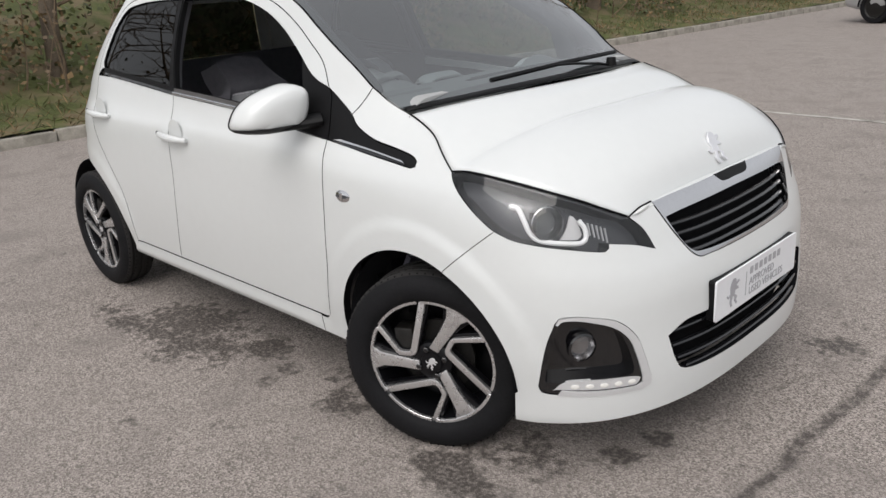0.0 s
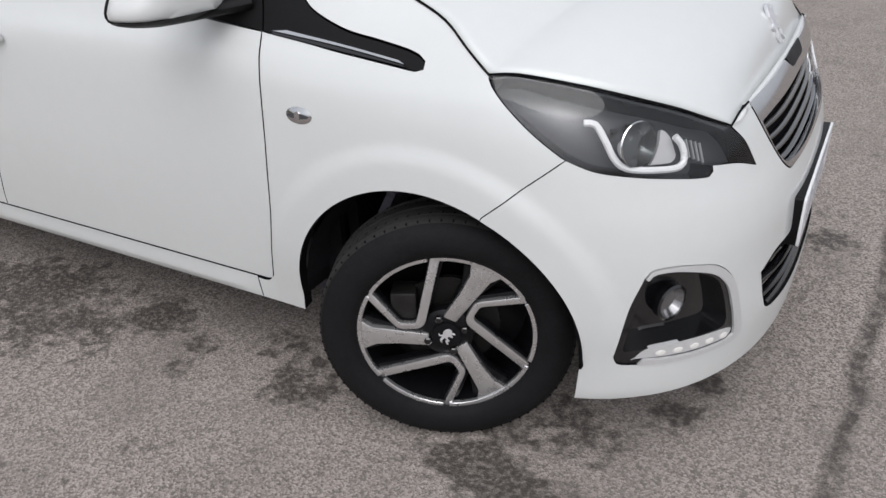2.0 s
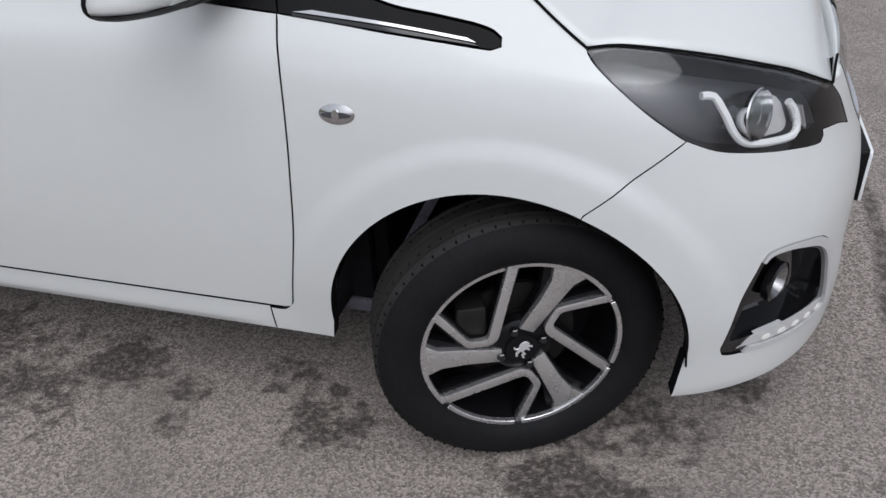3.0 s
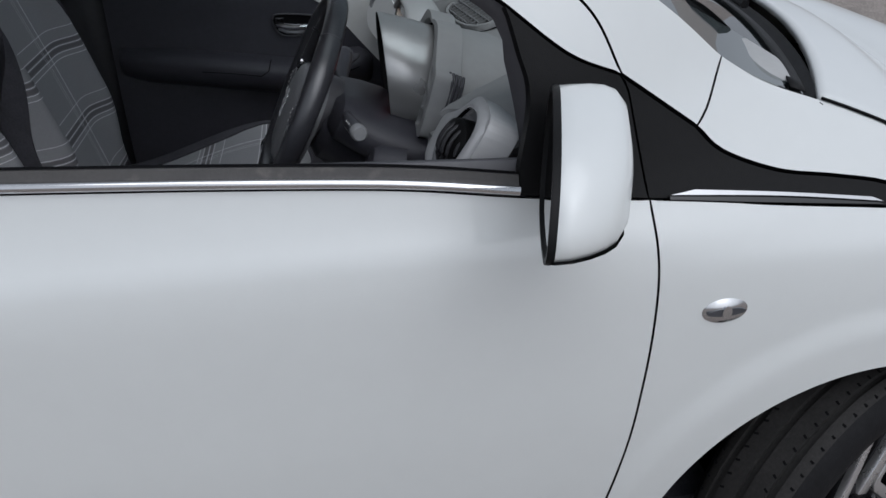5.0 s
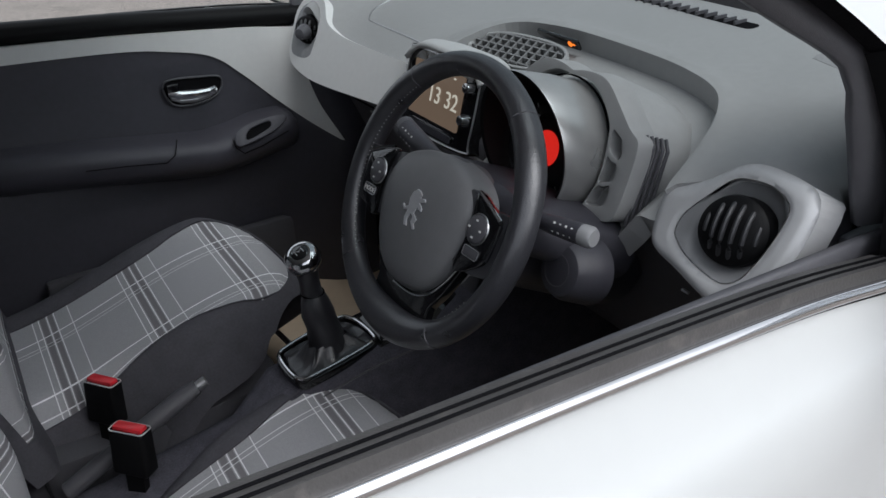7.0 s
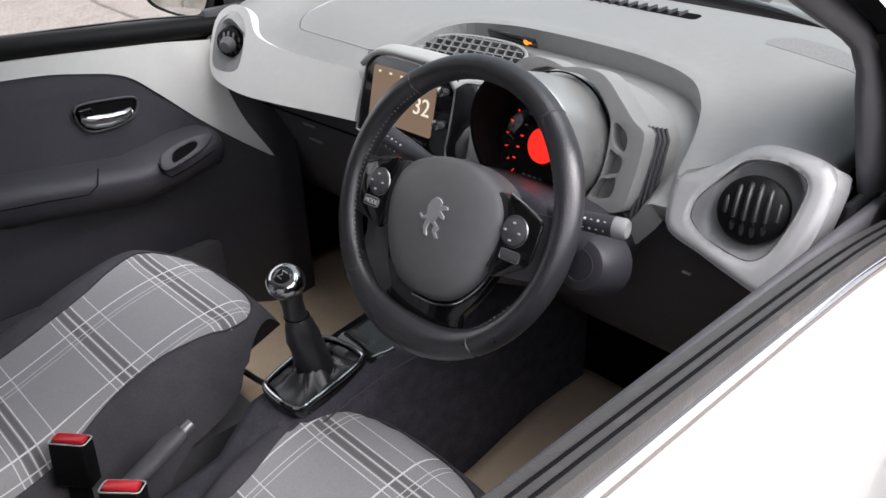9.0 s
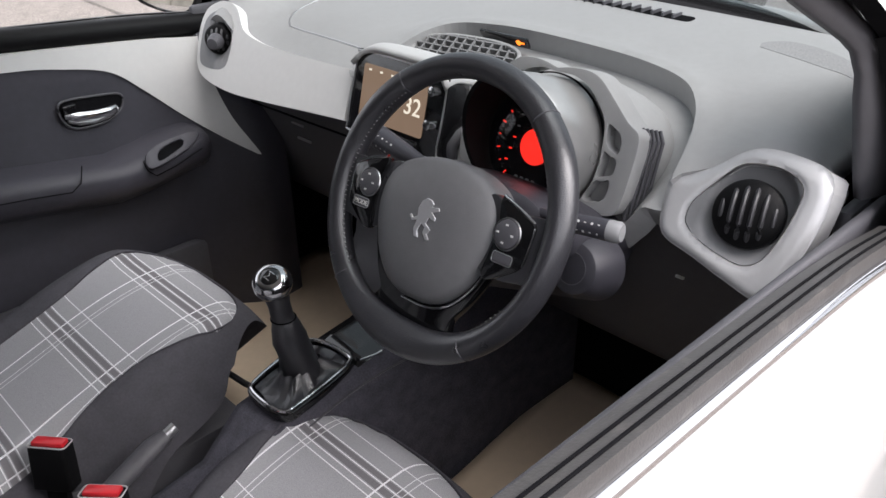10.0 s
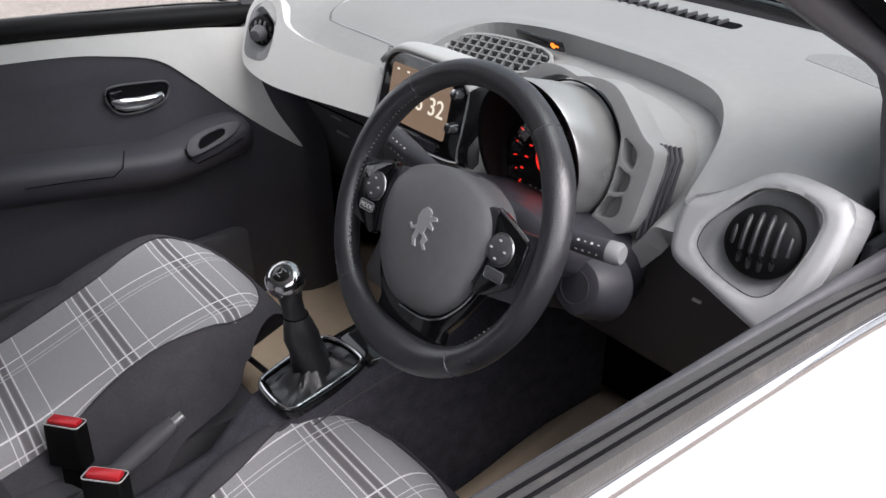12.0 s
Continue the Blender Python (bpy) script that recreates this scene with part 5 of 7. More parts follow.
def ball_vent(cu, cv, r, parent, dx, dish_outline, s=1, fins=6):
    """A dished cup with a round swivelling nozzle and upright fins."""
    base_fn = on_vent(.006) if cu > 0 else on_face(dx)
    panel("vent_dish", dish_outline, lambda u, v: base_fn(u, v) + np.stack([(.040 if cu > 0 else .024) * (1 - np.clip(np.sqrt((u - cu) ** 2 + (v - cv) ** 2) / (1.35 * r), 0, 1) ** 3), 0 * u, 0 * u], -1), mat_dish, parent, step=.01, depth=.01, gap=-.003, lip=0)
    c = Vector((-.660 if cu > 0 else float(face_x(cv)) + dx + .003, -cu, cv))
    q = Matrix.Translation(c) @ pose(0, 0, 0, 0, 0, 0 if cu > 0 else 38) @ pose(0, 0, 0, 0, -84, 0) @ pose(0, 0, 0, -14 if s > 0 and cu > 0 else 0, 0, 0)
    if cu > 0:      # turned towards the driver's window, fins upright
        nz = Vector((-.84, -.22, .40)).normalized()
        nx = (Vector((0, 0, 1)) - nz * nz.z).normalized()
        ny = nz.cross(nx)
        q = Matrix(((nx.x, ny.x, nz.x, c.x), (nx.y, ny.y, nz.y, c.y), (nx.z, ny.z, nz.z, c.z), (0, 0, 0, 1)))
    part("nozzle", lathe([(r, -.03), (r, -.004), (r * .97, .002), (r * .85, .006), (r * .5, .010), (.0, .011)], 40, None, q), BLACK, parent, "black round nozzle")
    for k in range(fins):
        o = (k - (fins - 1) / 2) * 2 * (r - .006) / fins
        hh = math.sqrt(max(1e-6, (r - .004) ** 2 - o * o))
        pts = [q @ Vector((hh * math.cos(a), o, -.010 + .030 * math.sin(a) * (hh / r))) for a in np.linspace(0, math.pi, 14)]
        part("fin", rod([tuple(v) for v in pts], .0030, 8), FIN, parent)


mat_dish = mat("vent_dish_grey", (.26, .262, .268), .5, var=.06)
ball_vent(.581, .944, .040, vent_r, -.008, VI)
# passenger's end vent and the pale band that runs to the centre
PB = ring([(-.566, .905), (-.584, .955), (-.578, .995), (-.540, 1.016), (-.500, 1.019), (-.470, 1.010), (-.436, .982), (-.390, .972), (-.330, .968), (-.229, .968), (-.110, .970)], [(-.110, .970), (-.100, .895)], [(-.100, .895), (-.198, .889), (-.329, .879), (-.421, .874), (-.494, .877), (-.541, .886), (-.566, .905)])
PI = smooth_path([(-.548, .909), (-.563, .952), (-.559, .982), (-.526, .998), (-.488, .995), (-.466, .968), (-.458, .925), (-.473, .908), (-.515, .902)], .008, True)
band_l = panel("pale_band", PB, on_bulge((-.40, .915), .36, .012, -.014), PALE, dash, holes=[PI], step=.014, depth=.04, lip=.004, gap=0, label="pale grey dash band with vent")
ball_vent(-.508, .951, .030, band_l, -.022, PI, fins=5)
part("vent_knob", lathe([(.0, .026), (.010, .024), (.014, .012), (.016, 0)], 24, None, Matrix.Translation((float(face_x(.951)) - .030, .500, .951)) @ pose(0, 0, 0, 0, 0, 38) @ pose(0, 0, 0, 0, -90, 0)), TRIM, band_l)
# dark dash front below, glovebox, driver's lower panel
for y0, y1, x1, z1, nm, lb in ((.10, .63, -.60, .845, "glovebox", "black glovebox and shelf"), (-.64, -.13, -.60, .845, "lower_dash", "black lower dash panel"), (-.13, .11, -.66, .875, "centre_console_front", "black centre stack")):
    prof = [(x1 + .08, z1 + .10), (x1 - .005, z1 + .055), (x1, z1), (x1 + .015, z1 - .06), (x1 + .05, z1 - .16), (x1 + .11, z1 - .28), (x1 + .20, z1 - .33)]
    if nm == "centre_console_front":
        prof = [(x1 + .06, z1 + .06), (x1 - .012, z1 + .03), (x1 - .008, z1 - .08), (x1 - .02, z1 - .20), (x1 - .06, z1 - .29), (x1 + .10, z1 - .33)]
    sp_ = smooth_path(prof, .03)
    loft(nm, [[(x, y, z) for x, z in sp_] for y in np.linspace(y0, y1, 9)], TRIM, dash, lb, thick=.012)
part("dash_end", box(.20, .02, .20, (-.47, -.655, .84)), TRIM, dash, bevel=.008)
part("dash_end", box(.30, .02, .26, (-.50, .652, .86)), TRIM, dash, bevel=.008)
part("airbag_seam", rod([(x, y, float(dash_top(x, y)) + .0006) for x, y in smooth_path([(-.36, .42), (-.50, .415), (-.565, .405), (-.596, .375), (-.604, .34), (-.609, .206), (-.614, .108)], .02)], .0014, 6), SATIN, dash, "thin pale seam")
part("usb_mark", box(.004, .012, .003, (-.603, -.485, .795)), PALE, dash, "pale socket mark")
part("glovebox_seam", rod([(-.604, .60, .80), (-.606, .35, .806), (-.606, .12, .812)], .002, 6), LINER, dash)
part("glovebox_catch", box(.004, .040, .004, (-.590, .392, .782)), SATIN, dash, "small silver trim", bevel=.0015)
part("glovebox_catch", box(.004, .046, .006, (-.582, .385, .748)), SATIN, dash, "small silver trim", bevel=.002)

# centre air grid on the dash top
CG = [(-.532 + .042 * math.copysign(abs(math.cos(a)) ** .8, math.cos(a)) , -.030 + .098 * math.copysign(abs(math.sin(a)) ** .8, math.sin(a))) for a in np.linspace(0, 2 * math.pi, 48)[:-1]]
GM = Matrix.Translation((.004, .020, .997)) @ Matrix.Translation((-.532, 0, 0)) @ pose(0, 0, 0, 0, -16, 8) @ Matrix.Translation((.532, 0, 0))
GRID = mat("grid_grey", (.20, .20, .20), .5, var=.08, scale=20)
cg = part("air_grid", plate2d(CG, .02, m=GM @ Matrix.Translation((0, 0, -.012))), LINER, dash, "oval air grid on the dash top")
part("grid_rim", plate2d(shrink(CG, -.006), .014, holes=[shrink(CG, .001)], m=GM), DASH, cg, "grey oval rim", bevel=.003)
for k in range(5):
    x = -.566 + .017 * k
    w = .096 * math.sqrt(max(.05, 1 - ((x + .532) / .044) ** 2))
    part("grid_bar", box(.0032, 2 * w, .009, (0, 0, 0)), GRID, cg).matrix_world = GM @ Matrix.Translation((x, -.030, -.004))
for k in range(10):
    y = -.030 + (-.081 + .018 * k)
    w = .041 * math.sqrt(max(.05, 1 - ((y + .030) / .1) ** 2))
    part("grid_rib", box(2 * w, .0028, .009, (0, 0, 0)), GRID, cg).matrix_world = GM @ Matrix.Translation((-.532, y, -.004)) @ pose(0, 0, 0, 0, 0, 14)

# touch screen unit
unit = empty("touch_screen", "", "")
unit.parent = car
tagged(unit, "touch screen in a gloss black housing")
UM = Matrix.Translation((-.676, -.012, .957)) @ pose(0, 0, 0, 0, 0, -90) @ pose(0, 0, 0, 90 - 14, 0, 0)   # x to the right, y up, z to the cabin
SCR = glow_mat("lit_screen", (.25, .175, .12), .26)
nd = SCR.node_tree.nodes["Principled BSDF"]
nd.inputs["Roughness"].default_value = .12
part("housing", plate2d(smooth_path([(-.110, -.064), (-.108, .0), (-.102, .046), (-.088, .056), (.06, .056), (.096, .050), (.106, .03), (.104, -.055), (.090, -.080), (-.092, -.084)], .008, True), .045, m=UM), GLOSS, unit, "gloss black bezel", bevel=.006, seg=3)
part("bezel_edge", rod([tuple(UM @ Vector((x, y, .0012))) for x, y in shrink(smooth_path([(-.110, -.064), (-.108, .0), (-.102, .046), (-.088, .056), (.06, .056), (.096, .050), (.106, .03), (.104, -.055), (.090, -.080), (-.092, -.084)], .008, True), .004)], .0016, 6, closed=True), SATIN, unit, "thin silver bezel edge")
top_rows = []
for t in np.linspace(0, 1, 9):
    zz = .008 - .070 * t
    lift = .062 + .013 * math.sin(math.pi * .5 * min(1, t * 2.2)) - .006 * t
    top_rows.append([tuple(UM @ Vector((x, lift - .034 * abs(x / .112) ** 5, zz))) for x in np.linspace(-.110, .108, 21)])
loft("hood", top_rows, SHELL, unit, "light grey shell over the screen", thick=.008)
part("screen", plate2d(rrect(.146, .088, .004, 3, -.008, -.009), .002, m=UM @ Matrix.Translation((0, 0, .002))), SCR, unit, "dim brownish display")
DIG = glow_mat("screen_digits", (.80, .74, .60), .34)
DIALDIM = mat("dial_print", (.30, .30, .31), .6)
words("13 32", .038, UM @ Matrix.Translation((-.028, -.022, .0035)), unit, DIG, "digits")
for k in range(5):
    part("status_mark", plate2d(rrect(.006, .003, .001, 2), .0006, m=UM @ Matrix.Translation((-.065 + .026 * k, .027, .0032))), DIG, unit)
for k in range(2):
    kn = lathe([(.0, .016), (.0075, .015), (.009, .004), (.0095, 0)], 20, None, UM @ Matrix.Translation((.086, .024 - .050 * k, .001)))
    part("knob", kn, CHROME, unit, "small chrome-edged knob")
part("lower_strip", plate2d(rrect(.13, .012, .004, 3, -.01, -.068), .003, m=UM @ Matrix.Translation((0, 0, .004))), CHROME, unit, "silver strip")

# instrument pod on the column
pod = empty("instrument_pod", "", "")
pod.parent = car
tagged(pod, "round instrument pod with red dial light")
QM = Matrix.Translation((-.700, -.293, .962)) @ pose(0, 0, 0, 0, 0, -90) @ pose(0, 0, 0, 90 - 16, 0, 0) @ Matrix.Scale(.80, 4)


def hooded(profile, seg=64):
    """Rings about the pod's axis; each ring (radius, height, lean) leans so that its top reaches towards the driver."""
    bm = bmesh.new()
    rs = [[bm.verts.new(QM @ Vector((r * math.cos(a), r * math.sin(a), h + lean * math.sin(a) - .4 * lean))) for a in np.linspace(0, 2 * math.pi, seg + 1)[:-1]] for r, h, lean in profile]
    for q, w in zip(rs, rs[1:]):
        for k in range(seg):
            bm.faces.new((q[k], q[(k + 1) % seg], w[(k + 1) % seg], w[k]))
    return bm


part("drum", hooded([(.085, -.07, 0), (.110, -.055, 0), (.114, .0, .012), (.114, .052, .036), (.112, .056, .038), (.107, .052, .036), (.102, .0, .010), (.098, -.016, 0)]), SMOKE, pod, "smoky grey drum-shaped dial hood")
part("bezel_ring", hooded([(.1118, .0567, .0385), (.106, .053, .036), (.100, .0, .010), (.0962, -.0158, 0)]), BLACK, pod, "black inner bezel")
part("seam_ring", hooded([(.116, -.040, 0), (.1185, -.044, 0), (.116, -.048, 0)]), LINER, pod, "dark joint round the hood")
part("dial", lathe([(.0, -.018), (.098, -.018), (.100, -.014)], 56, None, QM), LINER, pod, "black dial face")
part("red_display", lathe([(.0, .001), (.030, .001), (.030, 0)], 40, None, QM @ Matrix.Translation((.004, -.006, -.016))), REDGLOW, pod, "red lit round display")
for k in range(17):
    a = radians(230 - 17.5 * k)
    part("dial_mark", box(.0016, .0070 if k % 2 == 0 else .004, .001), DIALDIM if k > 5 else REDGLOW, pod).matrix_world = QM @ Matrix.Translation((.074 * math.cos(a), .074 * math.sin(a) - .005, -.0165)) @ pose(0, 0, 0, 0, 0, math.degrees(a) - 90)
for k, lit in enumerate((1, 1, 1, 0, 0)):
    part("dial_numeral", box(.006, .0024, .001), REDGLOW if lit else DIALDIM, pod).matrix_world = QM @ Matrix.Translation((-.050 + .004 * k, -.040 + .020 * k, -.0165))
for k in range(4):
    part("trip_digit", box(.006, .003, .001), DIALDIM, pod).matrix_world = QM @ Matrix.Translation((-.022 + .012 * k, -.062, -.0165))
lens_ob = part("lens", lathe([(.0, .020), (.05, .014), (.090, -.002), (.103, -.010)], 56, None, QM @ Matrix.Translation((0, 0, .006))), CLEAR, pod, "clear dial lens")
lens_ob.visible_shadow = False
# grey bracket that hugs the drum, with two slots on its flank, and the domed housing behind it
for sx in (1, -1):
    wing_o = smooth_path([(.0, .137), (.03, .143), (.064, .143), (.088, .134), (.118, .110), (.150, .083), (.170, .072), (.176, .058), (.177, .022), (.172, -.042), (.160, -.064), (.130, -.070), (.096, -.068), (.102, -.050), (.114, -.020), (.117, .020), (.113, .060), (.104, .084), (.072, .116), (.036, .131), (.0, .1305)], .007)
    h1 = smooth_path([(.1175, .072), (.128, .070), (.143, .061), (.148, .048), (.146, .032), (.134, .034), (.1215, .044)], .005, True)
    h2 = smooth_path([(.1215, .030), (.132, .026), (.146, .022), (.147, .000), (.132, -.008), (.1175, -.013), (.1205, .010)], .005, True)
    h3 = smooth_path([(.1175, -.020), (.130, -.017), (.143, -.012), (.144, -.038), (.130, -.050), (.104, -.053)], .005, True)
    o = [(x * sx, y - .011) for x, y in wing_o]
    hs = [[(x * sx, y - .011) for x, y in h] for h in (h1, h2, h3)]
    part("bracket", plate2d(o, .052, holes=hs, m=QM @ Matrix.Translation((0, 0, -.034))), DASH, pod, "grey slotted bracket", bevel=.006, seg=3)
dome_rows = []
for h, r in ((-.06, .140), (-.10, .160), (-.17, .164), (-.22, .152), (-.26, .11), (-.275, .04)):
    dome_rows.append([tuple(QM @ Vector((1.13 * r * math.cos(a), .80 * r * math.sin(a) - .012, h))) for a in np.linspace(0, 2 * math.pi, 49)[:-1]])
loft("rear_housing", dome_rows, DASH, pod, "grey domed housing behind the dials", closed=True, cap=True)
# added black plate, paints the darkness seen through the open slots
part("slot_shade", plate2d(smooth_path([(.112, .070), (.150, .066), (.164, .04), (.160, -.05), (.10, -.062), (.118, .0)], .01, True), .004, m=QM @ Matrix.Translation((0, -.011, -.080))), LINER, pod, "black plate standing in for shade behind the slots")
for k in range(5):
    part("bellows", rod([tuple(QM @ Vector((.160 + .0045 * k + .010 * (y < .06), y, -.064 - .006 * k))) for y in (.066, .05, 0, -.080)], .0026, 8), TRIM, pod, "ribbed rubber boot")

# steering column and stalks
SWM = Matrix.Translation((-.876, -.303, .935)) @ Matrix(((0, .4540, -.8910, 0), (-1, 0, 0, 0), (0, .8910, .4540, 0), (0, 0, 0, 1)))
col = empty("steering_column", "", "")
col.parent = car
tagged(col, "black steering column with two stalks")
part("shroud", blob([[tuple(SWM @ Vector((rx * math.cos(a), -.018 + ry * math.sin(a), h))) for a in np.linspace(0, 2 * math.pi, 28)[:-1]] for h, rx, ry in ((-.045, .060, .052), (-.06, .072, .066), (-.13, .078, .072), (-.22, .080, .075), (-.34, .085, .08))]), COLUMN, col, "black column shroud")
BOSS = Matrix.Translation((-.772, -.428, .858)) @ pose(0, 0, 0, 0, -70, 0)
part("lock_boss", lathe([(.0, .004), (.024, .0035), (.032, .0), (.038, -.010), (.044, -.05)], 36, None, BOSS), COLUMN, col, "round ignition boss")
part("lock_ring", lathe([(.0195, .0042), (.0203, .0046), (.0211, .0042)], 32, None, BOSS), TRIM, col)
part("upper_cover", blob([[tuple(SWM @ Vector((rx * math.copysign(abs(math.cos(a)) ** .7, math.cos(a)), .012 + ry * math.copysign(abs(math.sin(a)) ** .7, math.sin(a)), h))) for a in np.linspace(0, 2 * math.pi, 33)[:-1]] for h, rx, ry in ((-.050, .070, .026), (-.062, .104, .036), (-.10, .124, .040), (-.16, .132, .044), (-.24, .136, .05))]), COLUMN, col, "dark upper column cover")


def stalk(pts, r, name):
    st = part(name, rod(pts, r, 14, radii=[r * .55, r * .7, r * .95, r]), COLUMN, col, "black switch stalk with pale marks")
    a, b2 = Vector(pts[-2]), Vector(pts[-1])
    d = (b2 - a).normalized()
    part("end_cap", rod([tuple(b2), tuple(b2 + d * .012), tuple(b2 + d * .016)], r, 14, radii=[r * 1.02, r * 1.02, r * .8]), mat_dish if name == "stalk_right" else TRIM, st, "grey end cap")
    for k in range(4):
        c = a.lerp(b2, .15 + .22 * k)
        for e in (.75, -.15):
            part("mark", box(.0008, .0028, .0026 if (k + (e > 0)) % 2 else .0012, tuple(c + Vector((-r * .96 * math.cos(e), 0, r * .96 * math.sin(e)))), (0, math.degrees(e), 0)), PALE, st)


stalk([(-.80, -.36, .928), (-.80, -.415, .932), (-.795, -.445, .934), (-.788, -.482, .936)], .0125, "stalk_right")
stalk([(-.80, -.24, .930), (-.80, -.19, .934), (-.797, -.15, .938), (-.792, -.105, .944)], .0165, "stalk_left")

# steering wheel
sw = empty("steering_wheel", "", "")
sw.parent = car
tagged(sw, "black leather steering wheel with gloss black spokes")


def onwheel(x, y, z):
    return tuple(SWM @ Vector((x, y, z)))


rim = bmesh.new()
NR_, NS_ = 96, 20
RW = .1690
rings_ = []
for k in range(NR_):
    a = 2 * math.pi * k / NR_
    deg = math.degrees(a) % 360
    grip = 1 + .10 * (math.exp(-((deg - 35) / 16) ** 2) + math.exp(-((deg - 145) / 16) ** 2))
    foot = math.exp(-((deg - 270) / 30) ** 2)
    ring_ = []
    for b in np.linspace(0, 2 * math.pi, NS_ + 1)[:-1]:
        c_ = .0152 * grip * math.cos(b)
        rr_ = RW + (c_ * (1 + .9 * foot) if c_ < 0 else c_ * (1 + .15 * foot))
        ring_.append(rim.verts.new(onwheel(rr_ * math.cos(a), rr_ * math.sin(a), .0172 * grip * math.sin(b))))
    rings_.append(ring_)
for q, w in zip(rings_, rings_[1:] + rings_[:1]):
    for k in range(NS_):
        rim.faces.new((q[k], q[(k + 1) % NS_], w[(k + 1) % NS_], w[k]))
rim_ob = part("rim", rim, LEATHER, sw, "black leather rim with stitched seams")
for deg in (52, 130, 229, 307):
    a = radians(deg)
    part("seam", rod([onwheel((RW + .0156 * math.cos(b)) * math.cos(a), (RW + .0156 * math.cos(b)) * math.sin(a), .0176 * math.sin(b)) for b in np.linspace(0, 2 * math.pi, 21)[:-1]], .0010, 5, closed=True), TRIM, rim_ob)
stit = bmesh.new()
for a0, a1 in ((132, 227), (50, 22), (-30, -51)):
    for t in np.linspace(a0, a1, int(abs(a1 - a0) * .45)):
        a = radians(t)
        box(.0010, .0042, .0010, onwheel((RW - .0142) * math.cos(a), (RW - .0142) * math.sin(a), .0070), (0, 0, 0), stit)
tagged(part("stitching", stit, DASH, rim_ob, "grey stitching"), kind="stuff")


def dome(outline, h0, h1, edge=.2):
    """A pillowed pad over an outline in the wheel's plane."""
    c = np.mean(outline, 0)
    rows = []
    for k, h in ((1.0, h0 - .03), (1.0, h0), (.975, h0 + (h1 - h0) * .35), (.90, h0 + (h1 - h0) * .62), (.70, h0 + (h1 - h0) * .85), (.4, h0 + (h1 - h0) * .97), (.12, h1)):
        rows.append([onwheel(*(c + (np.array(p) - c) * k), h) for p in outline])
    return blob(rows)


TURN = pose(0, 0, 0, 0, 0, 2.0)
SWM = SWM @ TURN
PAD = smooth_path([(-.094, -.006), (-.088, .020), (-.070, .040), (-.040, .053), (0, .058), (.040, .053), (.070, .040), (.088, .020), (.094, -.006), (.090, -.036), (.074, -.074), (.050, -.101), (.024, -.113), (0, -.115), (-.024, -.113), (-.050, -.101), (-.074, -.074), (-.090, -.036)], .007, True)
part("airbag_pad", dome(PAD, -.004, .020), PADGREY, sw, "smooth dark grey airbag pad")
lion(.048, .002, SWM @ Matrix.Translation((0, -.016, .0215)), "wheel_badge", sw, BADGE)
for x_, y_ in ((-.050, .012), (.052, -.020)):
    part("pad_dimple", lathe([(.0, .0004), (.0016, .0004), (.002, 0)], 10, None, SWM @ Matrix.Translation((x_, y_, .0165))), TRIM, sw)
low_o = smooth_path([(.100, -.030), (.094, -.055), (.076, -.096), (.060, -.122), (.056, -.146), (.0, -.152), (-.056, -.146), (-.060, -.122), (-.076, -.096), (-.094, -.055), (-.100, -.030), (-.06, .0), (.06, .0)], .008, True)
part("lower_spoke", plate2d(low_o, .014, m=SWM @ Matrix.Translation((0, 0, -.006))), GLOSS, sw, "gloss black lower spoke round the pad", bevel=.004, seg=3)
for s in (1, -1):
    way = (lambda q: q) if s > 0 else (lambda q: q[::-1])
    arm = way(smooth_path([(s * .070, .034), (s * .110, .026), (s * .160, .026), (s * .164, -.010), (s * .158, -.042), (s * .138, -.048), (s * .106, -.052), (s * .074, -.040)], .008, True))
    part("spoke", plate2d(arm, .018, m=SWM @ Matrix.Translation((0, 0, .005))), LEATHER, sw, "black side spoke", bevel=.006, seg=3)
    bez = way(smooth_path([(s * .092, .037), (s * .118, .029), (s * .142, .019), (s * .143, .002), (s * .140, -.028), (s * .122, -.044), (s * .100, -.056), (s * .092, -.050), (s * .096, -.02), (s * .096, .01)], .005, True))
    sb = part("switch_panel", plate2d(bez, .010, m=SWM @ Matrix.Translation((0, 0, .010))), GLOSS, sw, "gloss black switch panel", bevel=.003)
    part("rocker", lathe([(.0, .005), (.013, .0045), (.0160, .003), (.017, 0)], 32, None, SWM @ Matrix.Translation((s * .112, .000, .010))), TRIM, sb, "round four-way switch")
    part("rocker_ring", lathe([(.017, .0005), (.0178, .0018), (.0186, .0005)], 32, None, SWM @ Matrix.Translation((s * .112, .000, .010))), SATIN, sb)
    for dx, dy in ((.010, 0), (-.010, 0), (0, .010), (0, -.010)):
        part("mark", box(.0035, .0022, .0008), PALE, sb).matrix_world = SWM @ Matrix.Translation((s * .112 + dx, dy, .0153))
    part("lower_key", plate2d(rrect(.026, .011, .003, 3), .003, m=SWM @ Matrix.Translation((s * .116, -.027, .0125))), TRIM, sb, bevel=.001)
    part("key_edge", rod([tuple(SWM @ Vector((s * .116 + x, -.027 + y, .0125))) for x, y in rrect(.027, .012, .003, 3)], .0005, 5, closed=True), SATIN, sb)
    if s < 0:
        words("MODE", .0085, SWM @ Matrix.Translation((s * .116 - .012, -.030, .0128)), sb, PALE, "key_lettering")
    # thin silver line; at the right the chrome also stands in for a reflection
    part("edge_strip", rod([onwheel(s * .094, .0385, .0095), onwheel(s * .118, .031, .0105), onwheel(s * .143, .020, .0105)], .0024, 8), CHROME, sw, "chrome strip with painted reflection along the switch panel")
    part("outer_strip", rod([onwheel(s * .144, .016, .0095), onwheel(s * .1445, .0, .0095), onwheel(s * .141, -.028, .0085)], .0011, 8), CHROME, sw)
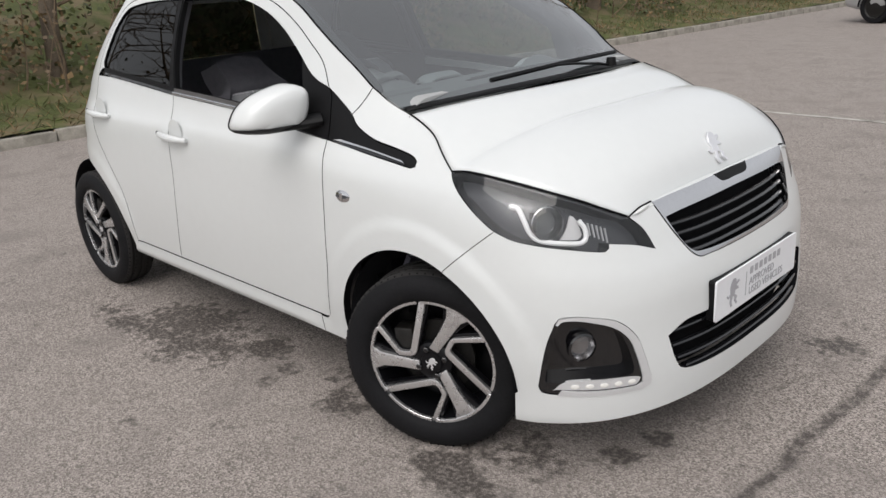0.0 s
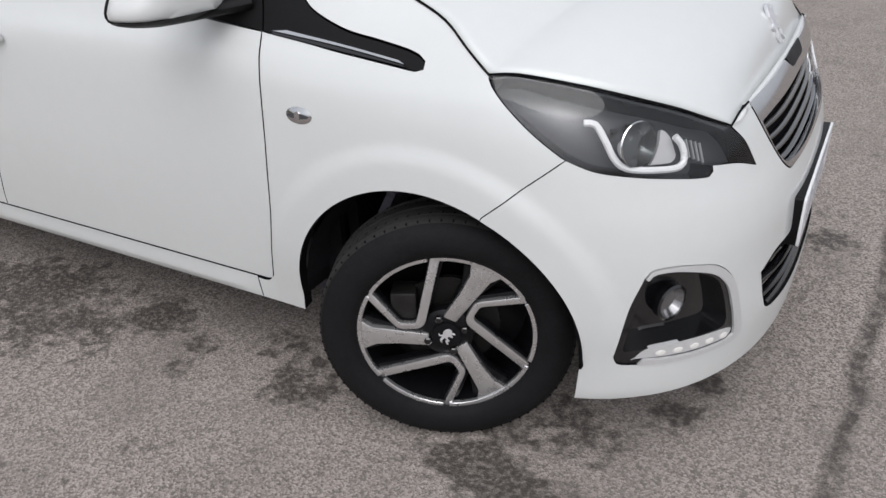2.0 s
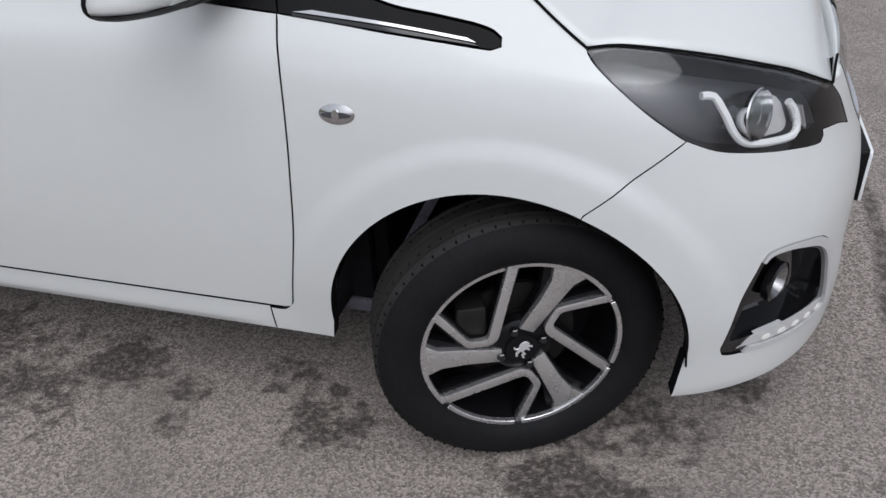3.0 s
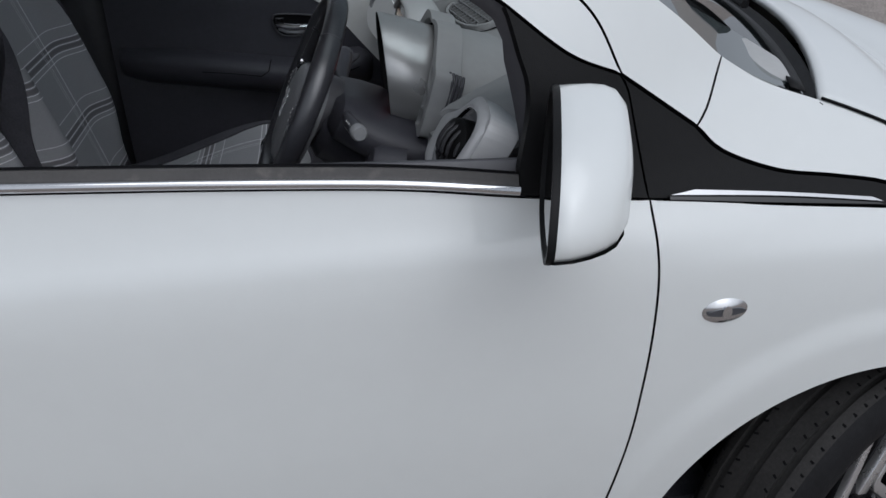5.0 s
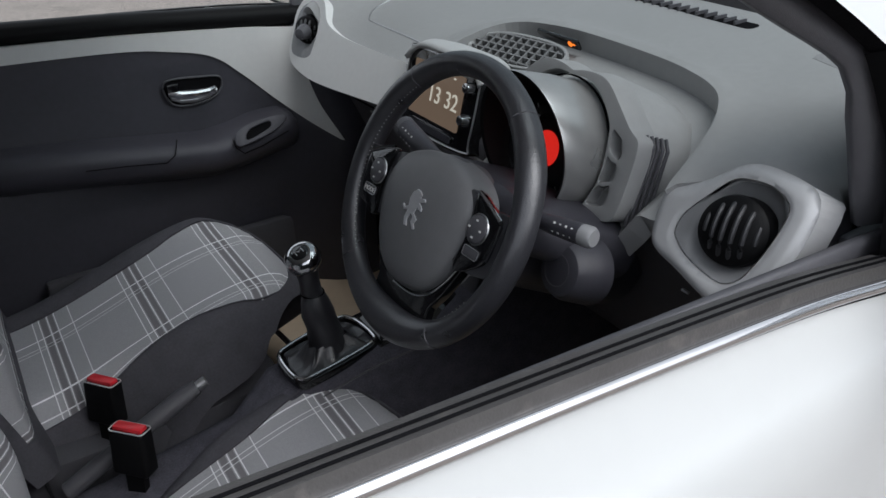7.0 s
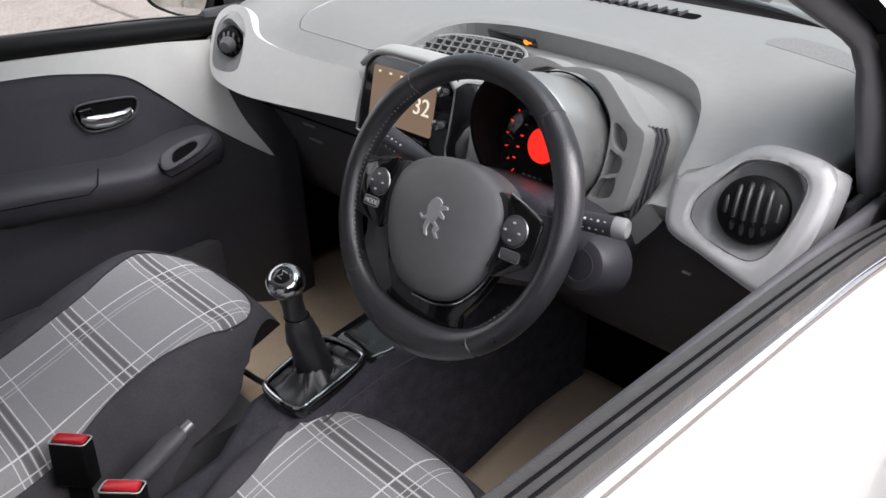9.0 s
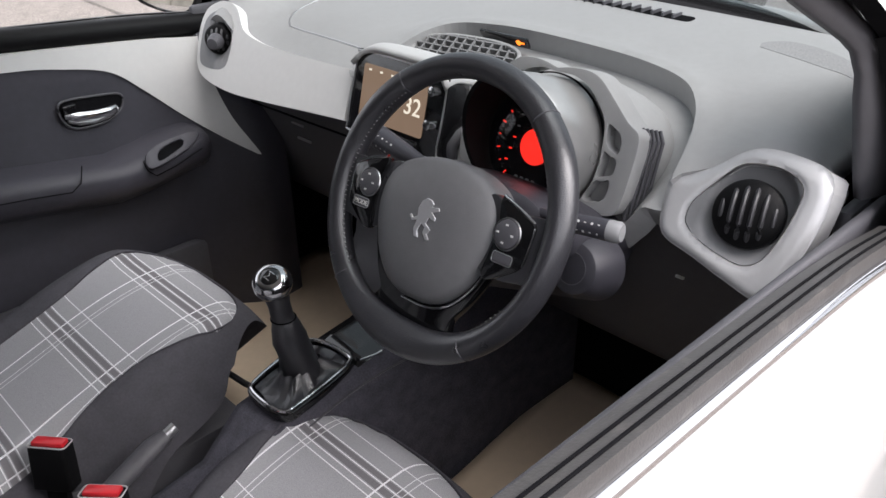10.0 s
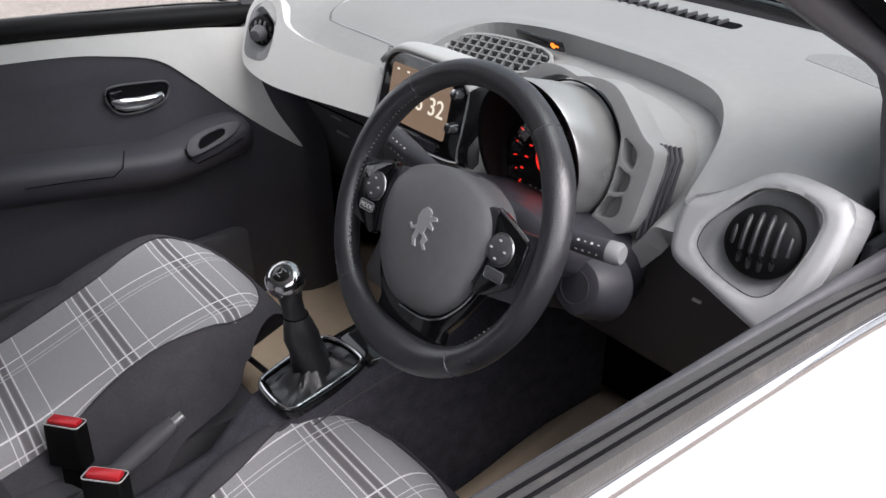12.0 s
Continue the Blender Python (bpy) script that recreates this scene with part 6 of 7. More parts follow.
# chrome rod standing in for the highlight on the gloss round the pad
part("pad_glint", rod([onwheel(x, y, -.004) for x, y in smooth_path([(-.020, -.119), (.022, -.118), (.052, -.106), (.078, -.076), (.094, -.040)], .01)], .0016, 8), CHROME, sw, "thin chrome line")
part("hub", lathe([(.055, .004), (.06, -.02), (.055, -.06)], 32, None, SWM), TRIM, sw)

# ---- console, gear lever, handbrake ----
console = empty("centre_console", "", "")
console.parent = car
tagged(console, "black centre console with gear lever")
rows = []
for x, hw, z in ((-1.50, .085, .46), (-1.30, .085, .47), (-1.10, .085, .50), (-1.03, .090, .565), (-.96, .095, .578), (-.86, .10, .590), (-.78, .11, .60), (-.72, .12, .63), (-.66, .125, .66), (-.52, .13, .66), (-.38, .14, .64)):
    cy = -.045
    hl = .040
    rows.append([(x, cy - hw, .27), (x, cy - hw, z - .03), (x, cy - hw + .012, z - .008), (x, cy - hw + .03, z), (x, cy + hl - .03, z), (x, cy + hl - .012, z - .008), (x, cy + hl, z - .03), (x, cy + hl, .27)])
loft("console_body", rows, CARPET, console, "dark carpeted console body", sharp=50)
FR = smooth_path([(-.085, -.045), (-.08, .030), (-.055, .048), (.050, .056), (.078, .040), (.080, -.030), (.060, -.052), (-.05, -.056)], .008, True)
FM = Matrix.Translation((-.940, -.062, .592)) @ pose(0, 0, 0, 0, -4, 6) @ Matrix.Diagonal((.86, .86, 1, 1))
part("gaiter_frame", plate2d(shrink(FR, -.010), .016, holes=[shrink(FR, -.001)], m=FM), GLOSS, console, "gloss black surround", bevel=.003)
part("gaiter_trim", rod([tuple(FM @ Vector((x, y, .001))) for x, y in shrink(FR, -.003)], .0032, 8, closed=True), CHROME, console, "chrome ring")
gt = []
for k, (sc, h, ox) in enumerate(((1.0, -.010, 0), (.95, -.003, 0), (.82, -.006, .0), (.64, .000, .003), (.42, .016, .004), (.32, .080, .003), (.27, .100, .0), (.24, .118, -.001))):
    row = []
    for i, (x, y) in enumerate(shrink(FR, .002)):
        wr = 1 + (.12 * math.sin(i * .55 + k * 1.3) + .06 * math.sin(i * 1.3 - k)) * (1 if 1 < k < 6 else .2)
        ty = y * sc * wr if k < 5 else .020 * (1 - .05 * k) * math.sin(2 * math.pi * i / len(FR) - 2.6)
        tx = x * sc * wr if k < 5 else .022 * (1 - .05 * k) * math.cos(2 * math.pi * i / len(FR) - 2.6)
        row.append(tuple(FM @ Vector((tx + ox, ty + .006 * k / 7, h))))
    gt.append(row)
loft("gaiter", gt[:5], LEATHER, console, "soft black leather gaiter", closed=True, sharp=70)
gl = empty("gear_lever", "", "")
gl.parent = console
tagged(gl, "gear lever with chrome knob")
part("gear_sleeve", rod([(-.934, -.055, .588), (-.936, -.054, .605), (-.939, -.052, .630), (-.943, -.048, .652), (-.944, -.044, .672), (-.945, -.042, .684)], .02, 20, radii=[.034, .030, .0265, .0270, .0225, .0185]), LEATHER, gl, "loose black leather sleeve")
part("gear_neck", rod([(-.945, -.042, .680), (-.946, -.040, .690), (-.946, -.036, .708), (-.947, -.033, .726), (-.947, -.032, .738)], .02, 20, radii=[.0190, .0170, .0165, .0195, .0240]), LEATHER, gl, "black neck under the knob")
part("neck_seam", rod([(-.945 + .0185 * math.cos(a), -.041 + .0185 * math.sin(a), .6865) for a in np.linspace(0, 2 * math.pi, 25)[:-1]], .0012, 6, closed=True), LINER, gl)
KM = Matrix.Translation((-.949, -.031, .744)) @ pose(0, 0, 0, 14, -22, 0)
part("knob", lathe([(.0235, -.012), (.0275, -.008), (.0295, .000), (.0285, .009), (.0240, .0155), (.0175, .0185), (.0150, .0188), (.0145, .0175), (.0, .0175)], 36, None, KM), CHROME, gl, "polished chrome gear knob")
part("knob_insert", lathe([(.0, .0200), (.0115, .0196), (.0140, .0180)], 28, None, KM), GLOSS, gl, "black knob insert")
part("knob_mark", rod([tuple(KM @ Vector((x, y, .0200))) for x, y in ((-.006, -.005), (-.006, .005), (0, 0), (.006, .005), (.006, -.005))], .0008, 6), BADGE, gl)
# gloss panel before the gaiter, with its edge line down the tunnel
loft("console_panel", [[(x, -.045 + y, z + .0025 - .35 * max(0, abs(y) - .055)) for y in np.linspace(-hw, .034, 9)] for x, hw, z in ((-.868, .072, .591), (-.845, .080, .594), (-.80, .088, .599), (-.75, .096, .617), (-.715, .10, .633))], GLOSS, console, "gloss black console panel", thick=.004, sharp=50)
part("edge_line", rod(smooth_path([(-.985, -.139, .560), (-.918, -.141, .576), (-.862, -.144, .584), (-.824, -.150, .590), (-.780, -.158, .594)], .012), .0016, 6), TRIM, console, "worn seam of the console")
part("side_chrome", rod([(-.862, -.112, .6005), (-.838, -.122, .6035), (-.828, -.124, .6045)], .0024, 8, radii=[.0018, .0024, .0042]), CHROME, console, "thin chrome line")
hb = part("handbrake", rod([(-1.36, -.022, .475), (-1.26, -.022, .525), (-1.17, -.020, .565), (-1.145, -.020, .574)], .016, 14, radii=[.016, .015, .0165, .013], flat=.85), TRIM, car, "black handbrake lever")
part("button", rod([(-1.145, -.020, .574), (-1.130, -.020, .580)], .0085, 12), SATIN, hb, "grey release button")


# ---- front seats ----
def seat(s, cy, dz):
    st = empty("driver_seat" if s > 0 else "passenger_seat", "", "")
    st.parent = car
    tagged(st, "grey plaid cloth seat with black bolsters")

    mi, pl = (.262, .240) if s > 0 else (.214, .258)      # narrower on the tunnel side
    q = .140

    def top(x, y):
        x, y = np.asarray(x, float), np.asarray(y, float)
        e = y - cy
        d = np.abs(e)
        lim = np.where(e > 0, pl, mi) - (.045 * sstep(-1.10, -1.30, x) * (e * s > 0))
        z = .520 + dz + .105 * sstep(-1.42, -.97, x)
        z = z + .010 * np.exp(-((d - .175) / .035) ** 2) * sstep(-.93, -1.03, x)
        z = z - .125 * np.clip((d - lim + .085) / .085, 0, 1.35) ** 2.4
        front = -.872 - .10 * np.clip(d / .25, 0, 1) ** 3
        return z - .115 * np.clip((x - front + .085) / .115, 0, 1.7) ** 2.2
    fn = lambda x, y: np.stack([np.asarray(x, float), np.asarray(y, float), top(x, y)], -1)
    tart = ring([(-1.52, cy - q), (-1.16, cy - q + .004), (-1.05, cy - q - .012), (-.985, cy - q - .026)], [(-.985, cy - q - .026), (-.94, cy - q - .008), (-.905, cy - .09), (-.885, cy), (-.905, cy + .09), (-.94, cy + q + .008), (-.985, cy + q + .026)], [(-.985, cy + q + .026), (-1.05, cy + q + .012), (-1.16, cy + q - .004), (-1.52, cy + q)], [(-1.52, cy + q), (-1.52, cy - q)])
    shift = .098 if s > 0 else .0
    panel("cushion_insert", tart, fn, PLAID, st, step=.012, depth=.02, gap=.0005, lip=.003, label="grey plaid cushion cloth", uv=lambda x, y: (x, y - cy + shift))
    full = ring([(-1.55, cy - mi + .01), (-1.08, cy - mi), (-.98, cy - mi + .020)], [(-.98, cy - mi + .020), (-.90, cy - mi + .075), (-.852, cy - .09), (-.842, cy), (-.852, cy + .09), (-.90, cy + pl - .075), (-.98, cy + pl - .020)], [(-.98, cy + pl - .020), (-1.08, cy + pl), (-1.55, cy + pl - .01)], [(-1.55, cy + pl - .01), (-1.55, cy - mi + .01)])
    panel("cushion", full, fn, CLOTH, st, holes=[tart], step=.012, depth=.22, gap=.0, lip=.0, label="black cushion bolster")
    seam_pts = [(x, y, float(top(x, y)) + .0008) for x, y in tart[::2]]
    part("seat_piping", rod(seam_pts, .0016, 5, closed=True), CLOTH, st, "black seam piping")
    part("seat_base", box(.42, .40, .20 + dz, (-1.18, cy, .36 + dz / 2)), TRIM, st, "black seat base", bevel=.02)
    part("seat_lever", rod([(-.90, cy + s * .15, .42), (-.90, cy + s * .06, .40), (-.91, cy - s * .05, .40)], .006, 8), TRIM, st)

    bx = -1.385 if s > 0 else -1.362

    def back(u, v):
        u, v = np.asarray(u, float), np.asarray(v, float)
        d = np.abs(u)
        x = bx - .012 - .22 * v - .06 * v * v + .044 * np.exp(-((d - .19) / .045) ** 2) * sstep(.0, .24, v) - .10 * sstep(.205, .275, d) ** 1.4 - .10 * sstep(.52, .66, v) ** 1.5
        return np.stack([x, cy + 0 * v + u, .520 + dz + v * .93 + 0 * u], -1)
    ins = ring([(-.226, .02), (.226, .02)], [(.226, .02), (.234, .25), (.190, .46), (.140, .53)], [(.140, .53), (-.140, .53)], [(-.140, .53), (-.190, .46), (-.234, .25), (-.226, .02)])
    outl = ring([(-.24, -.06), (.24, -.06)], [(.24, -.06), (.25, .25), (.21, .46), (.13, .57), (.11, .66)], [(.11, .66), (0, .68), (-.11, .66)], [(-.11, .66), (-.13, .57), (-.21, .46), (-.25, .25), (-.24, -.06)])
    panel("backrest_insert", ins, back, PLAID, st, step=.012, depth=.02, gap=.0005, lip=.003, label="grey plaid backrest cloth", uv=lambda u, v: (.93 * v - .03, u + shift))
    panel("backrest", outl, back, CLOTH, st, holes=[ins], step=.012, depth=.13, gap=0, lip=0, label="black backrest bolster")
    return st


seat(1, -.270, -.065)
seat(-1, .262, .0)


def buckle(x, y, z, yaw):
    m = pose(x, y, z, -8, 0, yaw)
    b = part("seat_belt_buckle", box(.060, .030, .074, (0, 0, -.037), (0, 0, 0), None, .94), BLACK, car, "black seat belt buckle with red button", bevel=.005, seg=3)
    part("buckle_rim", rod([(p[0], p[1], .001) for p in rrect(.057, .026, .006, 4)], .0011, 6, closed=True), SATTRIM, b, "pale worn rim")
    part("red_button", box(.048, .018, .009, (0, 0, .002)), RED, b, "red release button", bevel=.003)
    b.matrix_world = m
    part("belt_stem", box(.030, .012, .10, (.0, 0, -.10)), BLACK, b)


buckle(-1.266, .092, .566, -52)
buckle(-1.258, -.066, .580, -48)

# ---- passenger door, inner side ----
card = empty("passenger_door_card", "", "")
card.parent = car
tagged(card, "black door card with pale upper trim")


def card_y(x, z):
    """The door's inner face, which sweeps in towards the dash."""
    x, z = np.asarray(x, float), np.asarray(z, float)
    return .640 - .135 * sstep(-.80, -.60, x) * sstep(1.02, .70, z) - .02 * sstep(.9, .6, z) - .0 * x


def on_card(dy=0.0):
    return lambda x, z: np.stack([np.asarray(x, float), card_y(x, z) - dy, np.asarray(z, float)], -1)


TRIMLOW = [(-1.40, .955), (-1.054, .938), (-.930, .920), (-.845, .895), (-.786, .845), (-.734, .790), (-.690, .748), (-.660, .723), (-.630, .700)]
panel("pale_trim", ring([(-1.40, .990), (-1.03, .968), (-.66, .936)], [(-.66, .940), (-.664, .892), (-.662, .831), (-.655, .78), (-.641, .74), (-.622, .697)], [(-.622, .697), (-.630, .700)], rev(TRIMLOW), [(-1.40, .955), (-1.40, .990)]), on_card(.006), PALE, card, step=.014, depth=.02, gap=0, lip=.003, label="pale grey door trim").matrix_world = Matrix()
panel("lower_card", ring([(-1.40, .30), (-.56, .30)], [(-.56, .30), (-.56, .94)], [(-.56, .94), (-.66, .940), (-.664, .892), (-.662, .831), (-.655, .78), (-.641, .74), (-.630, .700)], rev(TRIMLOW), [(-1.40, .955), (-1.40, .30)]), on_card(0), CARD, card, step=.03, depth=.02, gap=0, label="black door card")
part("sill_strip", rod([(-1.42, .662, 1.012), (-1.03, .664, .986), (-.62, .652, .952)], .024, 12, flat=.95), BLACK, card, "black window seal")
# armrest with a pull cup
rows = []
for x, zt, yo in ((-1.38, .790, .60), (-1.30, .785, .565), (-1.14, .768, .548), (-1.00, .748, .540), (-.90, .735, .535), (-.84, .742, .530), (-.78, .755, .524), (-.735, .765, .520), (-.715, .760, .53), (-.70, .745, .56)):
    rows.append([(x, .665, zt + .01), (x, yo + .03, zt + .004), (x, yo + .008, zt - .004), (x, yo, zt - .02), (x, yo + .012, zt - .055), (x, yo + .05, zt - .085), (x, .665, zt - .11)])
arm_ob = loft("armrest", rows, CARD, card, "black armrest", sharp=60)
AM = Matrix.Translation((-.806, .530, .7505)) @ pose(0, 0, 0, 0, -11, 0) @ pose(0, 0, 0, 52, 0, 0)
GRIP = smooth_path([(-.052, -.016), (-.046, .013), (-.010, .022), (.040, .018), (.072, .008), (.060, -.006), (.02, -.016)], .008, True)
PULL = smooth_path([(-.030, -.009), (-.020, .007), (.006, .011), (.032, .009), (.030, -.002), (.0, -.008)], .006, True)
part("cup_bezel", plate2d(GRIP, .010, holes=[PULL], m=AM @ Matrix.Translation((0, 0, .0015))), CARD, arm_ob, "raised pull grip", bevel=.003)
part("pull_cup", plate2d(PULL, .002, m=AM @ Matrix.Translation((0, 0, -.003))), LINER, arm_ob, "dark pull recess")
part("rest_seam", rod([(-1.16, .5455, .742), (-1.08, .543, .733), (-1.005, .5395, .722), (-.985, .540, .735), (-.975, .545, .765)], .0012, 6), LINER, arm_ob)
part("grip_seam", rod([(-.862, .535, .742), (-.858, .531, .722), (-.842, .531, .706), (-.80, .527, .716), (-.74, .522, .738)], .0012, 6), LINER, arm_ob)
hx_, hz_ = -.901, .834
HM = Matrix.Translation((hx_, .630, hz_)) @ pose(0, 0, 0, 90, 0, 0)
HO = smooth_path([(-.061, .024), (-.041, .031), (.017, .027), (.060, .019), (.060, -.005), (.038, -.023), (-.002, -.030), (-.042, -.025), (-.060, -.002)], .006, True)
part("handle_recess", plate2d(HO, .003, m=HM), LINER, card, "dark handle recess")
part("handle_rim", rod([tuple(HM @ Vector((x, y, .001))) for x, y in HO], .0022, 8, closed=True), TRIM, card, "satin rim of the recess")
part("recess_bowl", blob([[(hx_ + x, .634 - d, hz_ + z0 + h) for d, h in ((0, -.002), (.008, 0), (.011, .006), (.006, z1), (0, z1 + .003))] for x, z0, z1 in ((-.050, -.012, .010), (-.03, -.022, .014), (0, -.026, .016), (.03, -.022, .015), (.050, -.012, .009))]), SATIN, card, "silver bowl below the lever", bevel=.001)
part("inner_handle", blob([[(hx_ + x, .630 - d, hz_ - .002 + dz0 + dz + h) for d, dz, h in ((0, 0, -.004), (.014 * k, -.002, -.005), (.018 * k, .002, .002), (.011 * k, .004, .006), (0, .003, .005))] for x, dz0, k in ((-.056, .006, .6), (-.03, -.001, .9), (0, -.004, 1.0), (.03, -.005, 1.0), (.046, -.004, .6))]), CHROME, card, "chrome inner door handle", bevel=.001)
part("lock_tab", box(.026, .012, .018, (hx_ - .044, .624, hz_ + .015)), GLOSS, card, bevel=.003)
part("door_pocket", box(.62, .03, .16, (-.98, .60, .42)), TRIM, card, bevel=.012)

# passenger window glass, up
pw = panel("window_pane", ring([(-.60, .960), (-1.385, 1.01)], [(-1.385, 1.01), (-1.400, 1.346)], WIN_FT, WIN_FF), skin(.012), CLEAR, door_left, side=-1, depth=.003, gap=-.004, label="clear raised window glass")
pw.visible_shadow = False

# ---- loose paper mats ----
def mat_sheet(name, pts, z0, label):
    nx = 14
    a, b2, c, d = [Vector(p) for p in pts]
    rows = []
    for i in range(nx + 1):
        t = i / nx
        row = []
        for k in range(nx + 1):
            u = k / nx
            p = a.lerp(b2, u).lerp(d.lerp(c, u), t)
            row.append((p.x, p.y, z0 + p.z + .010 * noise.noise((p.x * 6, p.y * 6, 1)) + .006))
        rows.append(row)
    ob = loft(name, rows, PAPER, None, "", thick=.0015, sharp=80)
    return tagged(ob, label, "floor mat", "paper mats in the footwells")


mat_sheet("paper_mat", [(-.36, -.165, .03), (-.98, -.20, .0), (-.98, -.56, .0), (-.36, -.50, .03)], .290, "brown protective paper mat in the driver's footwell")
mat_sheet("paper_mat", [(-.40, .05, .05), (-1.05, .05, .0), (-1.05, .60, .0), (-.40, .60, .05)], .290, "brown protective paper mat in the passenger footwell")


# ---- ground ----
def tarmac():
    m = bpy.data.materials.new("worn_tarmac")
    m.use_nodes = True
    nt = m.node_tree
    p = nt.nodes["Principled BSDF"]
    geo = nt.nodes.new("ShaderNodeNewGeometry")
    L = nt.links.new

    def tex(kind, scale, **kw):
        t = nt.nodes.new("ShaderNodeTex" + kind)
        t.inputs["Scale"].default_value = scale
        for k, v in kw.items():
            t.inputs[k].default_value = v
        L(geo.outputs["Position"], t.inputs["Vector"])
        return t

    def rng(src, a, b, c, d):
        r = nt.nodes.new("ShaderNodeMapRange")
        for i, v in enumerate((a, b, c, d)):
            r.inputs[i + 1].default_value = v
        L(src, r.inputs[0])
        return r.outputs[0]

    def op(kind, a, b=None):
        r = nt.nodes.new("ShaderNodeMath")
        r.operation = kind
        for i, v in enumerate((a, b)):
            if v is None:
                continue
            if isinstance(v, (int, float)):
                r.inputs[i].default_value = v
            else:
                L(v, r.inputs[i])
        return r.outputs[0]

    def mix(fac, a, b):
        r = nt.nodes.new("ShaderNodeMix")
        r.data_type = "RGBA"
        L(fac, r.inputs[0])
        for i, v in ((6, a), (7, b)):
            if isinstance(v, tuple):
                r.inputs[i].default_value = (*v, 1)
            else:
                L(v, r.inputs[i])
        return r.outputs[2]
    grit = tex("Voronoi", 205)
    grit.feature = "F1"
    sep = nt.nodes.new("ShaderNodeSeparateColor")
    L(grit.outputs["Color"], sep.inputs[0])
    base = mix(rng(sep.outputs[0], .1, .95, 0, 1), (.105, .090, .080), (.465, .408, .372))
    base = mix(rng(tex("Noise", 420, Detail=2.0).outputs[0], .45, .7, 0, .6), base, (.09, .083, .075))
    base = mix(rng(tex("Noise", .6, Detail=6.0).outputs[0], .35, .7, 0, .45), base, (.26, .230, .210))
    base = mix(rng(tex("Noise", 3.1, Detail=7.0).outputs[0], .50, .72, 0, .5), base, (.155, .136, .125))
    # oily and damp stains beside the car
    xyz = nt.nodes.new("ShaderNodeSeparateXYZ")
    L(geo.outputs["Position"], xyz.inputs[0])
    warp = tex("Noise", 5.0, Detail=6.0)
    fine = tex("Noise", 26.0, Detail=5.0)
    stain = None
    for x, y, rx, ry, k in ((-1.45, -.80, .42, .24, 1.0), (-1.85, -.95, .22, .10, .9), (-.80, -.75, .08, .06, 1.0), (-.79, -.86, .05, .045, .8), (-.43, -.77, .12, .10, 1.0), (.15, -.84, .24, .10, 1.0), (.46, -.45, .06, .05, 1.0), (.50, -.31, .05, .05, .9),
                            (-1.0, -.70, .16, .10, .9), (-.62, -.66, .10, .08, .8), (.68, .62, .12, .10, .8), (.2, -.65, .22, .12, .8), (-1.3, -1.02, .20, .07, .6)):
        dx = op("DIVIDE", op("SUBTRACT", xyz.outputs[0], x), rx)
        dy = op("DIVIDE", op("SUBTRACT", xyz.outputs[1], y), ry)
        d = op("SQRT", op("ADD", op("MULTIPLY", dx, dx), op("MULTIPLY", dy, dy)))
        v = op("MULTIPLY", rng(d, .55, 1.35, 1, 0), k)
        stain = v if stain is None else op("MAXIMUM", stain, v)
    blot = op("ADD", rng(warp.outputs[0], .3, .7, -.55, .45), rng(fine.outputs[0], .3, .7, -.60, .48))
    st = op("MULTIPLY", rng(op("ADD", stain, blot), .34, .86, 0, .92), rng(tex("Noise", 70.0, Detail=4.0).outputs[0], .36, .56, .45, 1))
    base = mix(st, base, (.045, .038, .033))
    # a dark joint in the surface, running past the nose
    jx = op("ABSOLUTE", op("SUBTRACT", op("ADD", xyz.outputs[0], rng(tex("Noise", 2.2, Detail=5.0).outputs[0], 0, 1, -.05, .05)), op("ADD", .845, op("MULTIPLY", xyz.outputs[1], .05))))
    joint = op("MULTIPLY", rng(jx, .010, .032, 1, 0), rng(fine.outputs[0], .35, .6, .35, 1))
    base = mix(op("MULTIPLY", joint, .8), base, (.035, .03, .027))
    L(base, p.inputs["Base Color"])
    L(rng(st, 0, 1, .88, .6), p.inputs["Roughness"])
    p.inputs["Specular IOR Level"].default_value = .35
    b = nt.nodes.new("ShaderNodeBump")
    b.inputs["Strength"].default_value, b.inputs["Distance"].default_value = .6, .004
    L(grit.outputs["Distance"], b.inputs["Height"])
    L(b.outputs[0], p.inputs["Normal"])
    return m


TARMAC = tarmac()
GRASS = mat("rough_grass", (.075, .085, .030), .9, var=.5, scale=2, bump=.8, bump_scale=40, dirt=(.14, .11, .065), dirt_scale=2.5, dirt_lo=.45, spec=.2)
KERB = mat("kerb_concrete", (.27, .25, .215), .85, var=.25, scale=6, bump=.4, bump_scale=90, dirt=(.10, .09, .07), dirt_scale=4)
BARK = mat("bark", (.11, .085, .06), .9, var=.4, scale=6, bump=.8, bump_scale=50)
TWIG = mat("dry_twig", (.16, .115, .075), .9, var=.4, scale=3)
LEAF = mat("hedge_leaf", (.060, .072, .022), .6, var=.6, scale=3)
DEAD = mat("dead_leaf", (.19, .125, .06), .8, var=.5, scale=3)
LINE = mat("faded_line_paint", (.38, .36, .33), .8, var=.3, scale=9, dirt=(.17, .16, .14), dirt_scale=8, dirt_lo=.46)

b = bmesh.new()
bmesh.ops.create_grid(b, x_segments=2, y_segments=2, size=400)
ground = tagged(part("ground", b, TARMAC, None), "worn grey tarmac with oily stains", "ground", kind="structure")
b = box(.06, 6.0, .004, (1.2, 4.75, .004), (0, 0, 85))
tagged(part("road_marking", b, LINE, None), "faded pale painted line on tarmac", "marking", kind="structure")


# verge behind the car: kerb stones, rough grass, hedge and trunks
def kerb_x(y):
    return -7.08 + .055 * y + .0004 * y * y


